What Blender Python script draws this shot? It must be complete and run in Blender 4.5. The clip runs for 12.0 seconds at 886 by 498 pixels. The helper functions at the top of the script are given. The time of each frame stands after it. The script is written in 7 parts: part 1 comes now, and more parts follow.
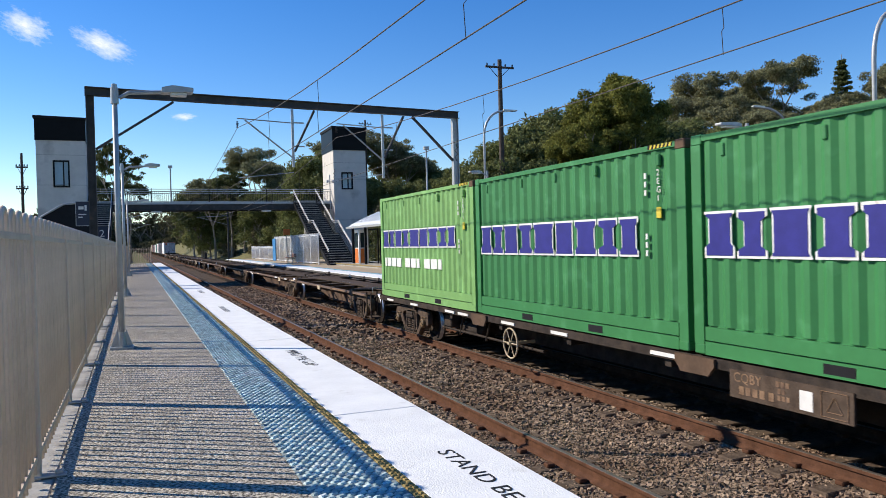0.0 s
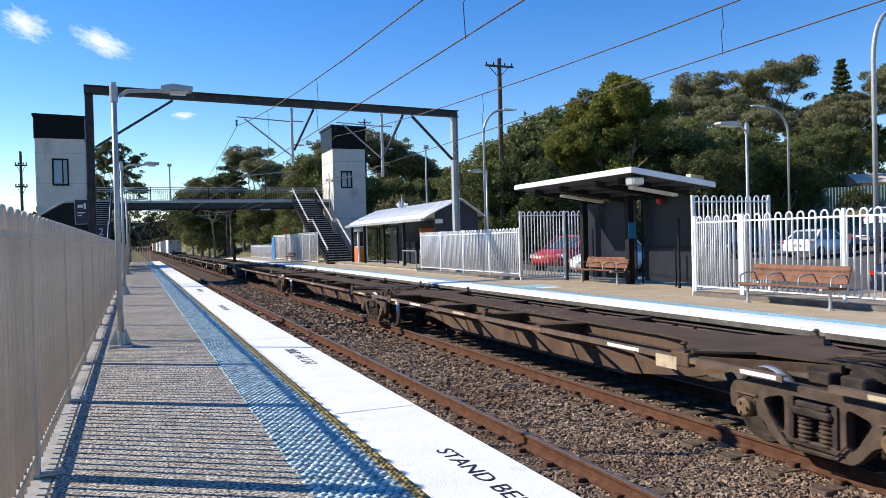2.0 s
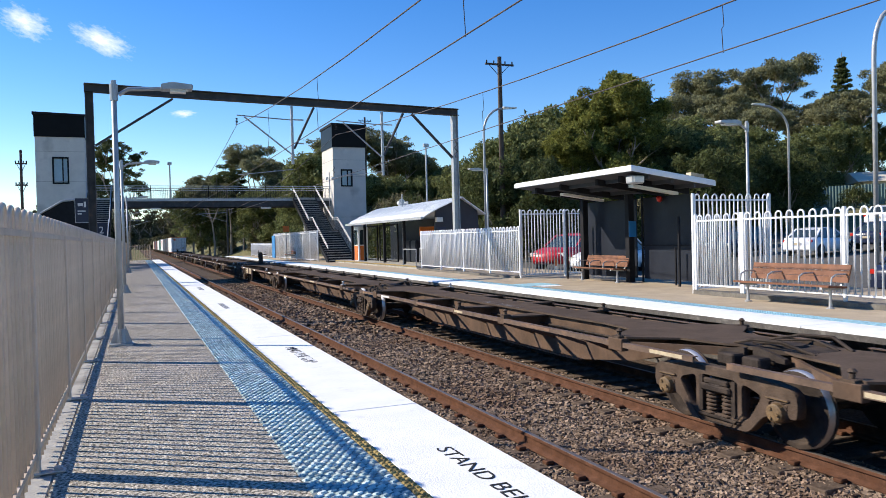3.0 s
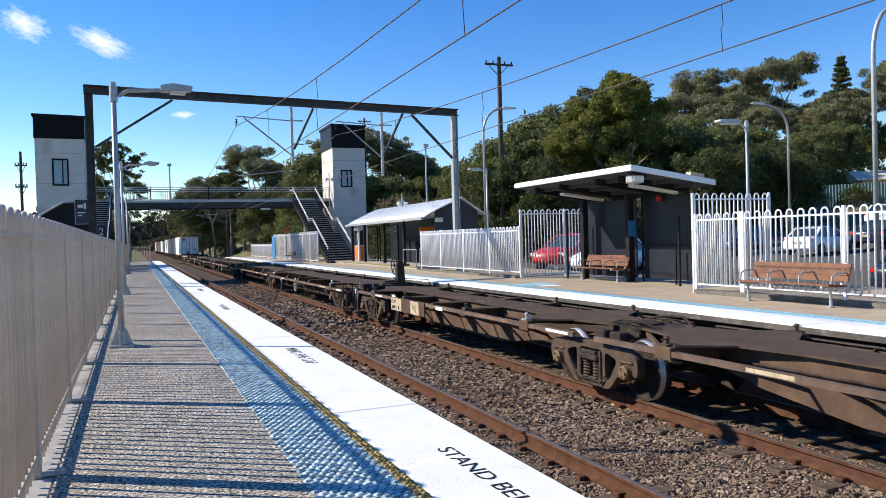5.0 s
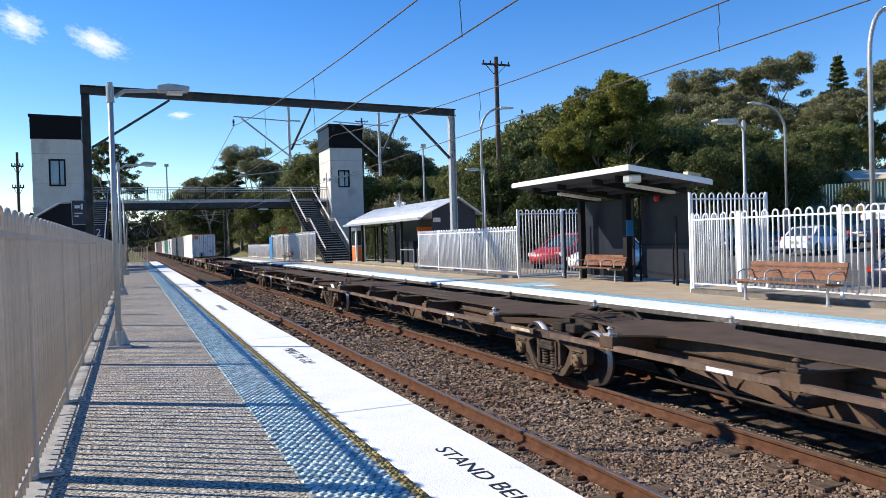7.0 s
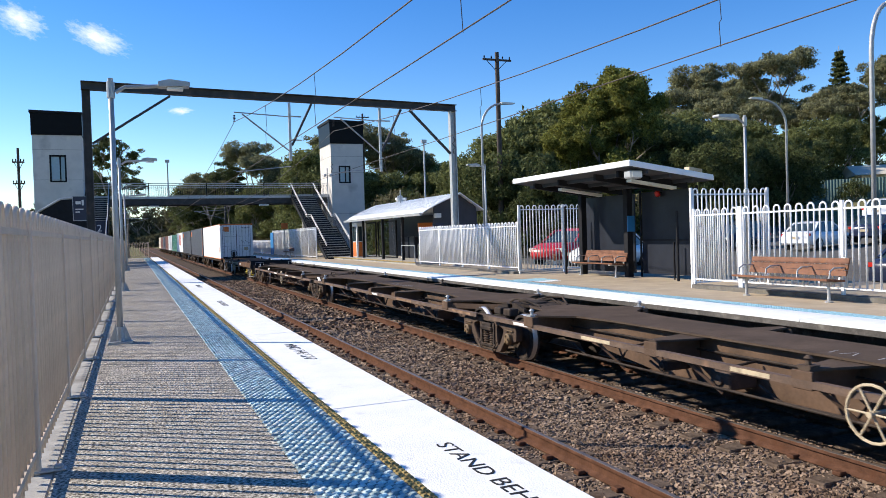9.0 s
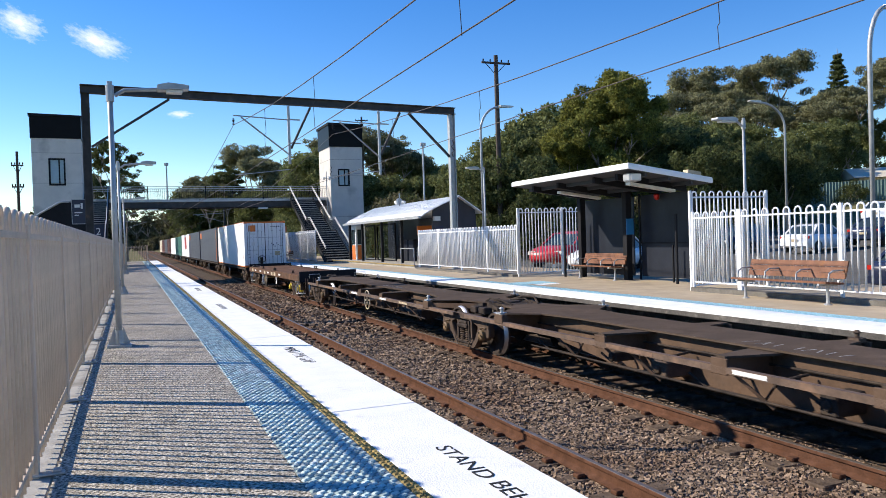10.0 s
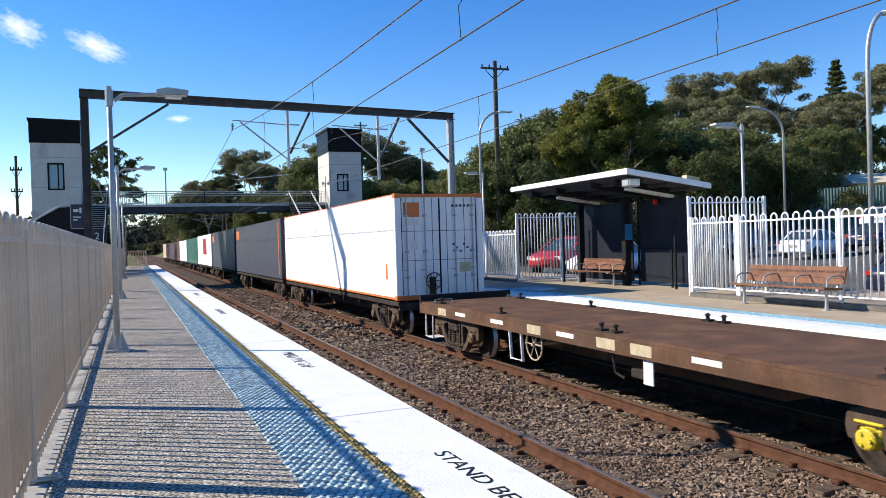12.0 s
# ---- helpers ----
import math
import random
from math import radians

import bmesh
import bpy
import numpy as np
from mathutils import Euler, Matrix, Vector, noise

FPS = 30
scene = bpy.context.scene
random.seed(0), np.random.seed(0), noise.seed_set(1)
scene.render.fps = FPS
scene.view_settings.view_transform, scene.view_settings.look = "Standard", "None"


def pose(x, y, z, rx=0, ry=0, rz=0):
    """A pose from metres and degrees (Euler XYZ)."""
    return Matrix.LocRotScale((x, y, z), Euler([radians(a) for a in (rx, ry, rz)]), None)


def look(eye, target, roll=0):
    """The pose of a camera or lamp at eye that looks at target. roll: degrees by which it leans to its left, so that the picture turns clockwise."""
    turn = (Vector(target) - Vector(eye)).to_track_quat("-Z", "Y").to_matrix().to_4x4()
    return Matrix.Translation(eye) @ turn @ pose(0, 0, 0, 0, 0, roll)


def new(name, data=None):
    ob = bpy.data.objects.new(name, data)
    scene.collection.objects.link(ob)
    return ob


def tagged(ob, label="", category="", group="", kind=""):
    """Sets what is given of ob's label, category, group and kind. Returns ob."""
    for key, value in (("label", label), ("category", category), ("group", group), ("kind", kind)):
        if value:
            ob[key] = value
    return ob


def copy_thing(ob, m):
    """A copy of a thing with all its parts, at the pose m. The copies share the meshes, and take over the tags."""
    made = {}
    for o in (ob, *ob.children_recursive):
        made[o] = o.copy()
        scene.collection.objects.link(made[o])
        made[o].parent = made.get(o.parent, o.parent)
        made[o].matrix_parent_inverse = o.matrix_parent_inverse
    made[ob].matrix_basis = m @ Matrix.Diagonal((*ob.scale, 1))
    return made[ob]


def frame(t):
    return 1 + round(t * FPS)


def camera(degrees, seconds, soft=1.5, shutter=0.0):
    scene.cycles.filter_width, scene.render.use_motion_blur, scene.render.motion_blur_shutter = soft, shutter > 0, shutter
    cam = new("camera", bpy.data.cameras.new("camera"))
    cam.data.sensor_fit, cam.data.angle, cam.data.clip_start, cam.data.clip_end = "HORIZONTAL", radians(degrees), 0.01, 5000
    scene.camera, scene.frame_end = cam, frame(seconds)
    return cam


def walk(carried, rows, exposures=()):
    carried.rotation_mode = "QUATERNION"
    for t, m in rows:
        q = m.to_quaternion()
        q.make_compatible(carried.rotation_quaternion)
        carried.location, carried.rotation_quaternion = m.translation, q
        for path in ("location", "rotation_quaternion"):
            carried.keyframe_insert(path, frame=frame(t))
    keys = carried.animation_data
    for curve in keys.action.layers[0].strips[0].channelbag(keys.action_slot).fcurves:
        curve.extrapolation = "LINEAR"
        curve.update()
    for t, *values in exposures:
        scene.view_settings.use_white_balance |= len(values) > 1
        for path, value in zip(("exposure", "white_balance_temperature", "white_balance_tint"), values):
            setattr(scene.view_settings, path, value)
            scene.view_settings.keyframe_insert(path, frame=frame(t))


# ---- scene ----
# Places, in metres. y runs along the line, x across it, z = 0 is the top of the near platform.
EYE = (0.0, 0.0, 1.356)
RAIL = -1.04                  # top of the rails
TRACK_1, TRACK_2 = 3.61, 7.397
EDGE_1, EDGE_2 = 2.105, 8.86  # platform edges
FAR = -0.05                   # top of the far platform
CLOUDS = ((-165, 399, 120, 75, 25), (-44, 375, 150, 75, 22), (94, 249, 70, 24, -3))
SPEED = 13.8                  # train, metres a second

# ---- camera ----
cam = camera(61.32, 12.0, soft=0.78, shutter=0.05)


def aim(yaw, pitch, lean):
    """The camera's pose from its heading, tilt and lean in degrees."""
    a, b = radians(yaw), radians(pitch)
    way = Vector((math.sin(a) * math.cos(b), math.cos(a) * math.cos(b), math.sin(b)))
    return look(EYE, Vector(EYE) + way * 10, lean)


walk(cam, [(t, aim(a, b, c)) for t, a, b, c in (
    (0.0, 22.386, -0.655, -1.508), (0.5, 22.438, -0.683, -1.44), (1.0, 22.556, -0.742, -1.451),
    (1.5, 22.495, -0.745, -1.429), (2.0, 22.442, -0.742, -1.416), (2.5, 22.436, -0.806, -1.428),
    (3.0, 22.425, -0.864, -1.41), (5.0, 22.42, -0.843, -1.622), (5.5, 22.501, -0.814, -1.674),
    (6.0, 22.576, -0.741, -1.70), (6.5, 22.576, -0.723, -1.70), (7.0, 22.606, -0.847, -1.723),
    (9.0, 22.527, -1.175, -1.759), (9.5, 22.579, -0.997, -1.769), (10.0, 22.60, -0.948, -1.803),
    (10.5, 22.677, -0.861, -1.813), (11.0, 22.729, -0.77, -1.802), (11.5, 22.721, -0.647, -1.806),
    (12.0, 22.703, -0.561, -1.726))], [(0.0, 0.26), (0.5, 0.37), (1.0, 0.36), (1.5, 0.44), (2.0, 0.47), (12.0, 0.48)])

# ---- light ----
SUN_TO = Vector((-0.83, 0.557, 0.650)).normalized()
world = bpy.data.worlds.new("sky")
scene.world = world
world.use_nodes = True
wn, wl = world.node_tree.nodes, world.node_tree.links
sky = wn.new("ShaderNodeTexSky")
sky.sky_type, sky.sun_disc = "NISHITA", False
sky.sun_elevation = math.asin(SUN_TO.z)
sky.sun_rotation = math.atan2(SUN_TO.x, SUN_TO.y)
sky.air_density, sky.dust_density, sky.ozone_density = 1.0, 0.0, 3.0
wn["Background"].inputs["Strength"].default_value = 0.134
deep = wn.new("ShaderNodeHueSaturation")
deep.inputs["Saturation"].default_value = 1.37
deep.inputs["Hue"].default_value = 0.513
wl.new(sky.outputs["Color"], deep.inputs["Color"])
wl.new(deep.outputs["Color"], wn["Background"].inputs["Color"])
sun = new("sun", bpy.data.lights.new("sun", "SUN"))
sun.data.energy, sun.data.angle, sun.data.color = 5.15, radians(0.53), (1.0, 0.915, 0.79)
sun.matrix_world = look((0, 0, 60), Vector((0, 0, 60)) - SUN_TO)

# ---- materials ----


def material(name, color, rough=0.6, metal=0.0, vary=0.15, scale=6.0, bump=0.0, bump_scale=40.0, second=None,
             second_at=0.62, second_scale=1.3, each=0.0, soft_edge=0.08, grit=0.0):
    """A surface: a base colour that varies at two scales, blotches of a second colour, fine relief."""
    m = bpy.data.materials.new(name)
    m.use_nodes = True
    n, l = m.node_tree.nodes, m.node_tree.links
    b = n["Principled BSDF"]
    b.inputs["Roughness"].default_value, b.inputs["Metallic"].default_value = rough, metal
    co = n.new("ShaderNodeTexCoord")

    def noise_at(s, detail=4.0):
        t = n.new("ShaderNodeTexNoise")
        t.inputs["Scale"].default_value, t.inputs["Detail"].default_value = s, detail
        l.new(co.outputs["Object"], t.inputs["Vector"])
        return t.outputs["Fac"]

    def mixed(fac, a, c):
        x = n.new("ShaderNodeMix")
        x.data_type = "RGBA"
        l.new(fac, x.inputs["Factor"])
        for slot, v in (("A", a), ("B", c)):
            s = [i for i in x.inputs if i.name == slot and i.type == "RGBA"][0]
            if isinstance(v, tuple):
                s.default_value = (*v, 1)
            else:
                l.new(v, s)
        return [o for o in x.outputs if o.type == "RGBA"][0]

    def ramp(fac, lo, hi):
        r = n.new("ShaderNodeMapRange")
        r.inputs["From Min"].default_value, r.inputs["From Max"].default_value = lo, hi
        l.new(fac, r.inputs["Value"])
        return r.outputs["Result"]

    dark = tuple(c * (1 - vary) for c in color)
    light = tuple(min(1, c * (1 + vary)) for c in color)
    out = mixed(ramp(noise_at(scale), 0.3, 0.7), dark, light)
    fine = mixed(ramp(noise_at(scale * 9, 2.0), 0.3, 0.7), tuple(1 - vary * 0.7 for _ in range(3)), (1.0, 1.0, 1.0))
    mul = n.new("ShaderNodeMix")
    mul.data_type, mul.blend_type = "RGBA", "MULTIPLY"
    mul.inputs["Factor"].default_value = 1.0
    sl = [i for i in mul.inputs if i.type == "RGBA"]
    l.new(out, sl[0]), l.new(fine, sl[1])
    out = [o for o in mul.outputs if o.type == "RGBA"][0]
    if second:
        out = mixed(ramp(noise_at(second_scale, 8.0), second_at - soft_edge, second_at + soft_edge), out, second)
    if grit:
        sp = mixed(ramp(noise_at(46.0, 4.0), 0.40, 0.62), (1 - grit, 1 - grit, 1 - grit), (1.0, 1.0, 1.0))
        m2 = n.new("ShaderNodeMix")
        m2.data_type, m2.blend_type = "RGBA", "MULTIPLY"
        m2.inputs["Factor"].default_value = 1.0
        sl = [i for i in m2.inputs if i.type == "RGBA"]
        l.new(out, sl[0]), l.new(sp, sl[1])
        out = [o for o in m2.outputs if o.type == "RGBA"][0]
    if each:
        info = n.new("ShaderNodeObjectInfo")
        geo = n.new("ShaderNodeNewGeometry")
        add = n.new("ShaderNodeMath")
        add.operation = "ADD"
        l.new(info.outputs["Random"], add.inputs[0]), l.new(geo.outputs["Random Per Island"], add.inputs[1])
        fr = n.new("ShaderNodeMath")
        fr.operation = "FRACT"
        l.new(add.outputs[0], fr.inputs[0])
        hsv = n.new("ShaderNodeHueSaturation")
        l.new(ramp(fr.outputs[0], 0.0, 1.0), hsv.inputs["Fac"])
        mr = n.new("ShaderNodeMapRange")
        mr.inputs["To Min"].default_value, mr.inputs["To Max"].default_value = 1 - each, 1 + each
        l.new(fr.outputs[0], mr.inputs["Value"])
        l.new(mr.outputs["Result"], hsv.inputs["Value"])
        hsv.inputs["Fac"].default_value = 1.0
        for k in list(hsv.inputs["Fac"].links):
            l.remove(k)
        l.new(out, hsv.inputs["Color"])
        out = hsv.outputs["Color"]
    l.new(out, b.inputs["Base Color"])
    if bump:
        bp = n.new("ShaderNodeBump")
        bp.inputs["Strength"].default_value, bp.inputs["Distance"].default_value = bump, 0.02
        l.new(noise_at(bump_scale, 3.0), bp.inputs["Height"])
        l.new(bp.outputs["Normal"], b.inputs["Normal"])
    return m


def glass(name, tint, rough=0.03):
    m = bpy.data.materials.new(name)
    m.use_nodes = True
    b = m.node_tree.nodes["Principled BSDF"]
    b.inputs["Base Color"].default_value = (*tint, 1)
    b.inputs["Roughness"].default_value = rough
    b.inputs["Transmission Weight"].default_value = 1.0
    b.inputs["IOR"].default_value = 1.05
    return m


M = {
    "asphalt": material("platform_asphalt", (0.66, 0.59, 0.48), 0.9, vary=0.3, scale=7, bump=0.5, bump_scale=70, grit=0.84,
                        second=(0.74, 0.66, 0.56), second_scale=0.9, soft_edge=0.15),
    "concrete": material("concrete", (0.40, 0.375, 0.33), 0.85, vary=0.2, scale=5, bump=0.25, bump_scale=70,
                         second=(0.22, 0.20, 0.17), second_scale=1.6),
    "dark_concrete": material("weathered_concrete", (0.19, 0.175, 0.15), 0.9, vary=0.3, scale=4, bump=0.4,
                              second=(0.09, 0.08, 0.07), second_scale=2.0),
    "white_line": material("white_platform_paint", (0.80, 0.80, 0.78), 0.75, vary=0.05, scale=3, bump=0.3, bump_scale=90,
                           second=(0.62, 0.61, 0.57), second_at=0.7, second_scale=5),
    "yellow_base": material("dark_yellow_base", (0.13, 0.105, 0.06), 0.8, vary=0.3, scale=20),
    "yellow": material("yellow_paint", (0.35, 0.26, 0.10), 0.7, vary=0.3, scale=20, second=(0.25, 0.18, 0.07), second_scale=12),
    "blue_base": material("dark_blue_base", (0.25, 0.30, 0.295), 0.8, vary=0.3, scale=14, second=(0.12, 0.14, 0.14), second_scale=7),
    "blue_tile": material("blue_tactile", (0.49, 0.61, 0.59), 0.6, vary=0.3, scale=14, each=0.3,
                          second=(0.58, 0.62, 0.59), second_at=0.6, second_scale=7),
    "blue_far": material("pale_blue_tactile", (0.30, 0.50, 0.56), 0.6, vary=0.2, scale=14, each=0.15),
    "faded_black": material("faded_black_paint", (0.22, 0.215, 0.21), 0.8, vary=0.2, second=(0.6, 0.6, 0.58), second_at=0.55, second_scale=20),
    "black_paint": material("black_paint", (0.03, 0.03, 0.03), 0.7, second=(0.16, 0.16, 0.16), second_at=0.68, second_scale=30),
    "fence_grey": material("grey_white_powder_coat", (0.64, 0.50, 0.375), 0.45, vary=0.10, scale=3, each=0.05,
                           second=(0.40, 0.34, 0.27), second_at=0.72, second_scale=9),
    "fence_white": material("white_powder_coat", (0.80, 0.80, 0.80), 0.4, vary=0.04, scale=3, second=(0.6, 0.57, 0.52),
                            second_at=0.72, second_scale=7),
    "ballast": material("ballast_bed", (0.10, 0.075, 0.055), 0.95, vary=0.5, scale=25, bump=1.0, bump_scale=30,
                        second=(0.10, 0.06, 0.045), second_scale=0.8),
    "stone": material("ballast_stone", (0.255, 0.187, 0.133), 0.9, vary=0.35, scale=20, each=0.6,
                      second=(0.16, 0.10, 0.065), second_at=0.58, second_scale=0.7, soft_edge=0.15),
    "sleeper": material("sleeper", (0.13, 0.095, 0.07), 0.95, vary=0.35, scale=7, bump=0.5, second=(0.07, 0.045, 0.03), second_scale=4),
    "rail_rust": material("rusty_rail_web", (0.115, 0.056, 0.034), 0.85, vary=0.3, scale=6, bump=0.25, second=(0.10, 0.045, 0.025), second_scale=5),
    "rail_top": material("rail_head", (0.20, 0.165, 0.14), 0.5, metal=0.6, vary=0.15, scale=10),
    "brown": material("wagon_brown_paint", (0.132, 0.084, 0.056), 0.75, vary=0.25, scale=2.5, bump=0.1,
                      second=(0.075, 0.052, 0.038), second_at=0.6, second_scale=2.2, soft_edge=0.2),
    "brown_top": material("wagon_deck_dust", (0.098, 0.070, 0.051), 0.85, vary=0.25, scale=3, second=(0.06, 0.045, 0.035),
                          second_scale=1.5, soft_edge=0.2),
    "deck_rust": material("rusty_deck_plate", (0.150, 0.082, 0.050), 0.85, vary=0.3, scale=2.0, bump=0.15, second=(0.075, 0.052, 0.04), second_scale=1.2, soft_edge=0.2),
    "under": material("grimy_underframe", (0.048, 0.038, 0.032), 0.85, vary=0.35, scale=6, bump=0.3,
                      second=(0.085, 0.062, 0.046), second_at=0.62, second_scale=4, soft_edge=0.15),
    "bogie": material("dusty_cast_steel", (0.100, 0.070, 0.051), 0.8, vary=0.35, scale=6, bump=0.35,
                      second=(0.085, 0.064, 0.05), second_scale=5, soft_edge=0.2),
    "axle_cap": material("rusty_ochre_bearing_cap", (0.17, 0.105, 0.045), 0.7, vary=0.35, scale=14, bump=0.2),
    "tan_strip": material("worn_tan_rail", (0.27, 0.17, 0.105), 0.75, vary=0.35, scale=5, second=(0.11, 0.07, 0.05), second_scale=3),
    "rail_tan": material("rusty_tan_rail", (0.20, 0.115, 0.070), 0.75, vary=0.35, scale=5, second=(0.09, 0.06, 0.045), second_scale=3),
    "rail_brown": material("worn_brown_rail", (0.125, 0.078, 0.051), 0.75, vary=0.3, scale=4, second=(0.19, 0.11, 0.065), second_at=0.62, second_scale=2.5, soft_edge=0.05),
    "soot": material("sooty_concrete", (0.10, 0.088, 0.075), 0.9, vary=0.4, scale=4, bump=0.3, second=(0.2, 0.18, 0.15), second_at=0.66, second_scale=6),
    "chalk": material("smudged_chalk", (0.34, 0.32, 0.30), 0.9, vary=0.4, scale=20),
    "white_mark": material("white_marker_paint", (0.72, 0.70, 0.66), 0.65, vary=0.08, scale=8, second=(0.4, 0.33, 0.26), second_at=0.72, second_scale=9),
    "cream_mark": material("cream_panel_paint", (0.52, 0.42, 0.27), 0.7, vary=0.2, scale=8, second=(0.25, 0.16, 0.1), second_at=0.68, second_scale=9),
    "tread": material("polished_wheel_tread", (0.5, 0.5, 0.5), 0.42, metal=1.0, vary=0.1),
    "yellow_box": material("yellow_axle_box", (0.60, 0.46, 0.03), 0.5, vary=0.1),
    "green": material("green_container_paint", (0.045, 0.195, 0.065), 0.5, vary=0.10, scale=1.2, second=(0.08, 0.27, 0.11), second_scale=2.5, second_at=0.66),
    "green_light": material("faded_green_container_paint", (0.185, 0.36, 0.115), 0.55, vary=0.10, scale=1.2, second=(0.24, 0.46, 0.16), second_scale=2.2),
    "letter_blue": material("blue_lettering", (0.030, 0.028, 0.20), 0.5, vary=0.12),
    "white_paint": material("white_container_paint", (0.78, 0.78, 0.77), 0.5, vary=0.03, scale=1.0, second=(0.68, 0.67, 0.64), second_at=0.72, second_scale=4),
    "grey_paint": material("slate_grey_container_paint", (0.060, 0.066, 0.085), 0.5, vary=0.08, scale=1.0),
    "green_far": material("teal_green_container_paint", (0.03, 0.15, 0.11), 0.5, vary=0.1, scale=1.0),
    "brick_paint": material("oxide_red_container_paint", (0.16, 0.055, 0.04), 0.6, vary=0.15, scale=1.0),
    "orange": material("orange_paint", (0.62, 0.16, 0.025), 0.55, vary=0.12, scale=3),
    "red": material("red_paint", (0.45, 0.03, 0.03), 0.35, vary=0.05),
    "galv": material("galvanised_steel", (0.42, 0.42, 0.41), 0.45, metal=0.35, vary=0.12, scale=8),
    "dark_steel": material("dark_painted_steel", (0.018, 0.018, 0.020), 0.65, vary=0.15, scale=4),
    "black_clad": material("black_cladding", (0.006, 0.006, 0.007), 0.4, vary=0.2, scale=2),
    "gantry": material("gantry_steel", (0.075, 0.072, 0.070), 0.6, vary=0.2, scale=3, second=(0.14, 0.10, 0.08), second_at=0.68, second_scale=3),
    "wire": material("copper_wire", (0.10, 0.08, 0.07), 0.5, metal=0.5),
    "panel": material("tower_precast_panel", (0.62, 0.58, 0.52), 0.8, vary=0.06, scale=1.5, second=(0.42, 0.39, 0.35), second_scale=0.8),
    "roof_white": material("white_roof_sheet", (0.82, 0.83, 0.82), 0.4, vary=0.06, scale=2, second=(0.6, 0.6, 0.57), second_at=0.7, second_scale=3),
    # near-black: shade below the roofs and on the gable is in this colour
    "soffit": material("shaded_soffit", (0.06, 0.062, 0.068), 0.6, vary=0.08, scale=3),
    "screen": material("shelter_screen", (0.024, 0.027, 0.036), 0.35, vary=0.12, scale=3),
    "timber": material("oiled_timber", (0.215, 0.102, 0.062), 0.55, vary=0.25, scale=4, each=0.12, second=(0.25, 0.11, 0.05), second_scale=6),
    "pave_far": material("sandy_paving", (0.42, 0.34, 0.24), 0.9, vary=0.12, scale=2, bump=0.2, second=(0.34, 0.28, 0.21), second_scale=1.2),
    "ground": material("dry_grass_ground", (0.19, 0.175, 0.085), 0.95, vary=0.35, scale=0.8, bump=0.6, bump_scale=8,
                       second=(0.075, 0.085, 0.032), second_scale=0.11, soft_edge=0.12),
    "road": material("car_park_asphalt", (0.12, 0.115, 0.105), 0.9, vary=0.2, scale=2, bump=0.3),
    "bark": material("grey_bark", (0.34, 0.29, 0.23), 0.9, vary=0.3, scale=3, bump=0.4, second=(0.12, 0.09, 0.07), second_scale=2),
    "leaf_a": material("broad_leaf", (0.195, 0.198, 0.046), 0.6, vary=0.25, scale=0.5, each=0.45),
    "leaf_e": material("olive_leaf", (0.175, 0.190, 0.070), 0.6, vary=0.3, scale=0.4, each=0.45),
    "leaf_b": material("gum_leaf", (0.235, 0.232, 0.125), 0.6, vary=0.25, scale=0.4, each=0.45),
    "leaf_d": material("scrub_leaf", (0.170, 0.155, 0.085), 0.7, vary=0.3, scale=0.4, each=0.45),
    "leaf_c": material("dark_leaf", (0.100, 0.115, 0.042), 0.6, vary=0.3, scale=0.4, each=0.5),
    "pole_wood": material("timber_pole", (0.075, 0.055, 0.042), 0.9, vary=0.25, scale=4),
    "window": material("dark_window", (0.03, 0.045, 0.05), 0.06, vary=0.05),
    # pale blue base colour paints the sky's reflection on the pane
    "pale_window": material("sky_painted_window", (0.30, 0.42, 0.50), 0.08, vary=0.05),
    "tyre": material("tyre_rubber", (0.02, 0.02, 0.02), 0.8),
    "car_white": material("white_car_paint", (0.75, 0.75, 0.76), 0.2, vary=0.02),
    "car_red": material("red_car_paint", (0.45, 0.014, 0.02), 0.35, vary=0.04),
    "car_dark": material("dark_blue_car_paint", (0.02, 0.025, 0.05), 0.2, vary=0.04),
    "car_silver": material("silver_car_paint", (0.42, 0.45, 0.5), 0.25, metal=0.4, vary=0.03),
    "cream_wall": material("cream_weatherboard", (0.62, 0.55, 0.42), 0.8, vary=0.06),
    "teal_fence": material("teal_sheet_fence", (0.11, 0.18, 0.16), 0.6, vary=0.08),
    "lens": material("lamp_lens", (0.68, 0.66, 0.58), 0.3, vary=0.05),
    "navy": material("navy_sign", (0.02, 0.025, 0.05), 0.5, vary=0.05),
    "blue_sign": material("blue_sign", (0.02, 0.18, 0.42), 0.5, vary=0.05),
    "lamp_red": material("red_lamp", (0.5, 0.02, 0.01), 0.3, vary=0.05),
}

PANE = glass("clear_pane", (0.78, 0.83, 0.84))

# dry, dusty or matt surfaces hardly shine, even at a flat angle
for key in ("asphalt", "concrete", "dark_concrete", "white_line", "yellow", "blue_tile", "blue_far", "black_paint", "ballast", "stone", "sleeper",
            "rail_rust", "brown", "brown_top", "deck_rust", "under", "bogie", "roof_white", "pave_far", "ground", "road", "bark", "leaf_a", "leaf_b",
            "leaf_c", "leaf_d", "leaf_e", "panel", "gantry", "fence_grey", "tan_strip", "timber"):
    M[key].node_tree.nodes["Principled BSDF"].inputs["Specular IOR Level"].default_value = 0.08
for key in ("screen", "soffit", "black_clad", "dark_steel", "stone"):
    M[key].node_tree.nodes["Principled BSDF"].inputs["Specular IOR Level"].default_value = 0.10
for key in ("green", "green_light", "white_paint", "grey_paint", "letter_blue", "white_mark", "fence_white"):
    M[key].node_tree.nodes["Principled BSDF"].inputs["Specular IOR Level"].default_value = 0.25
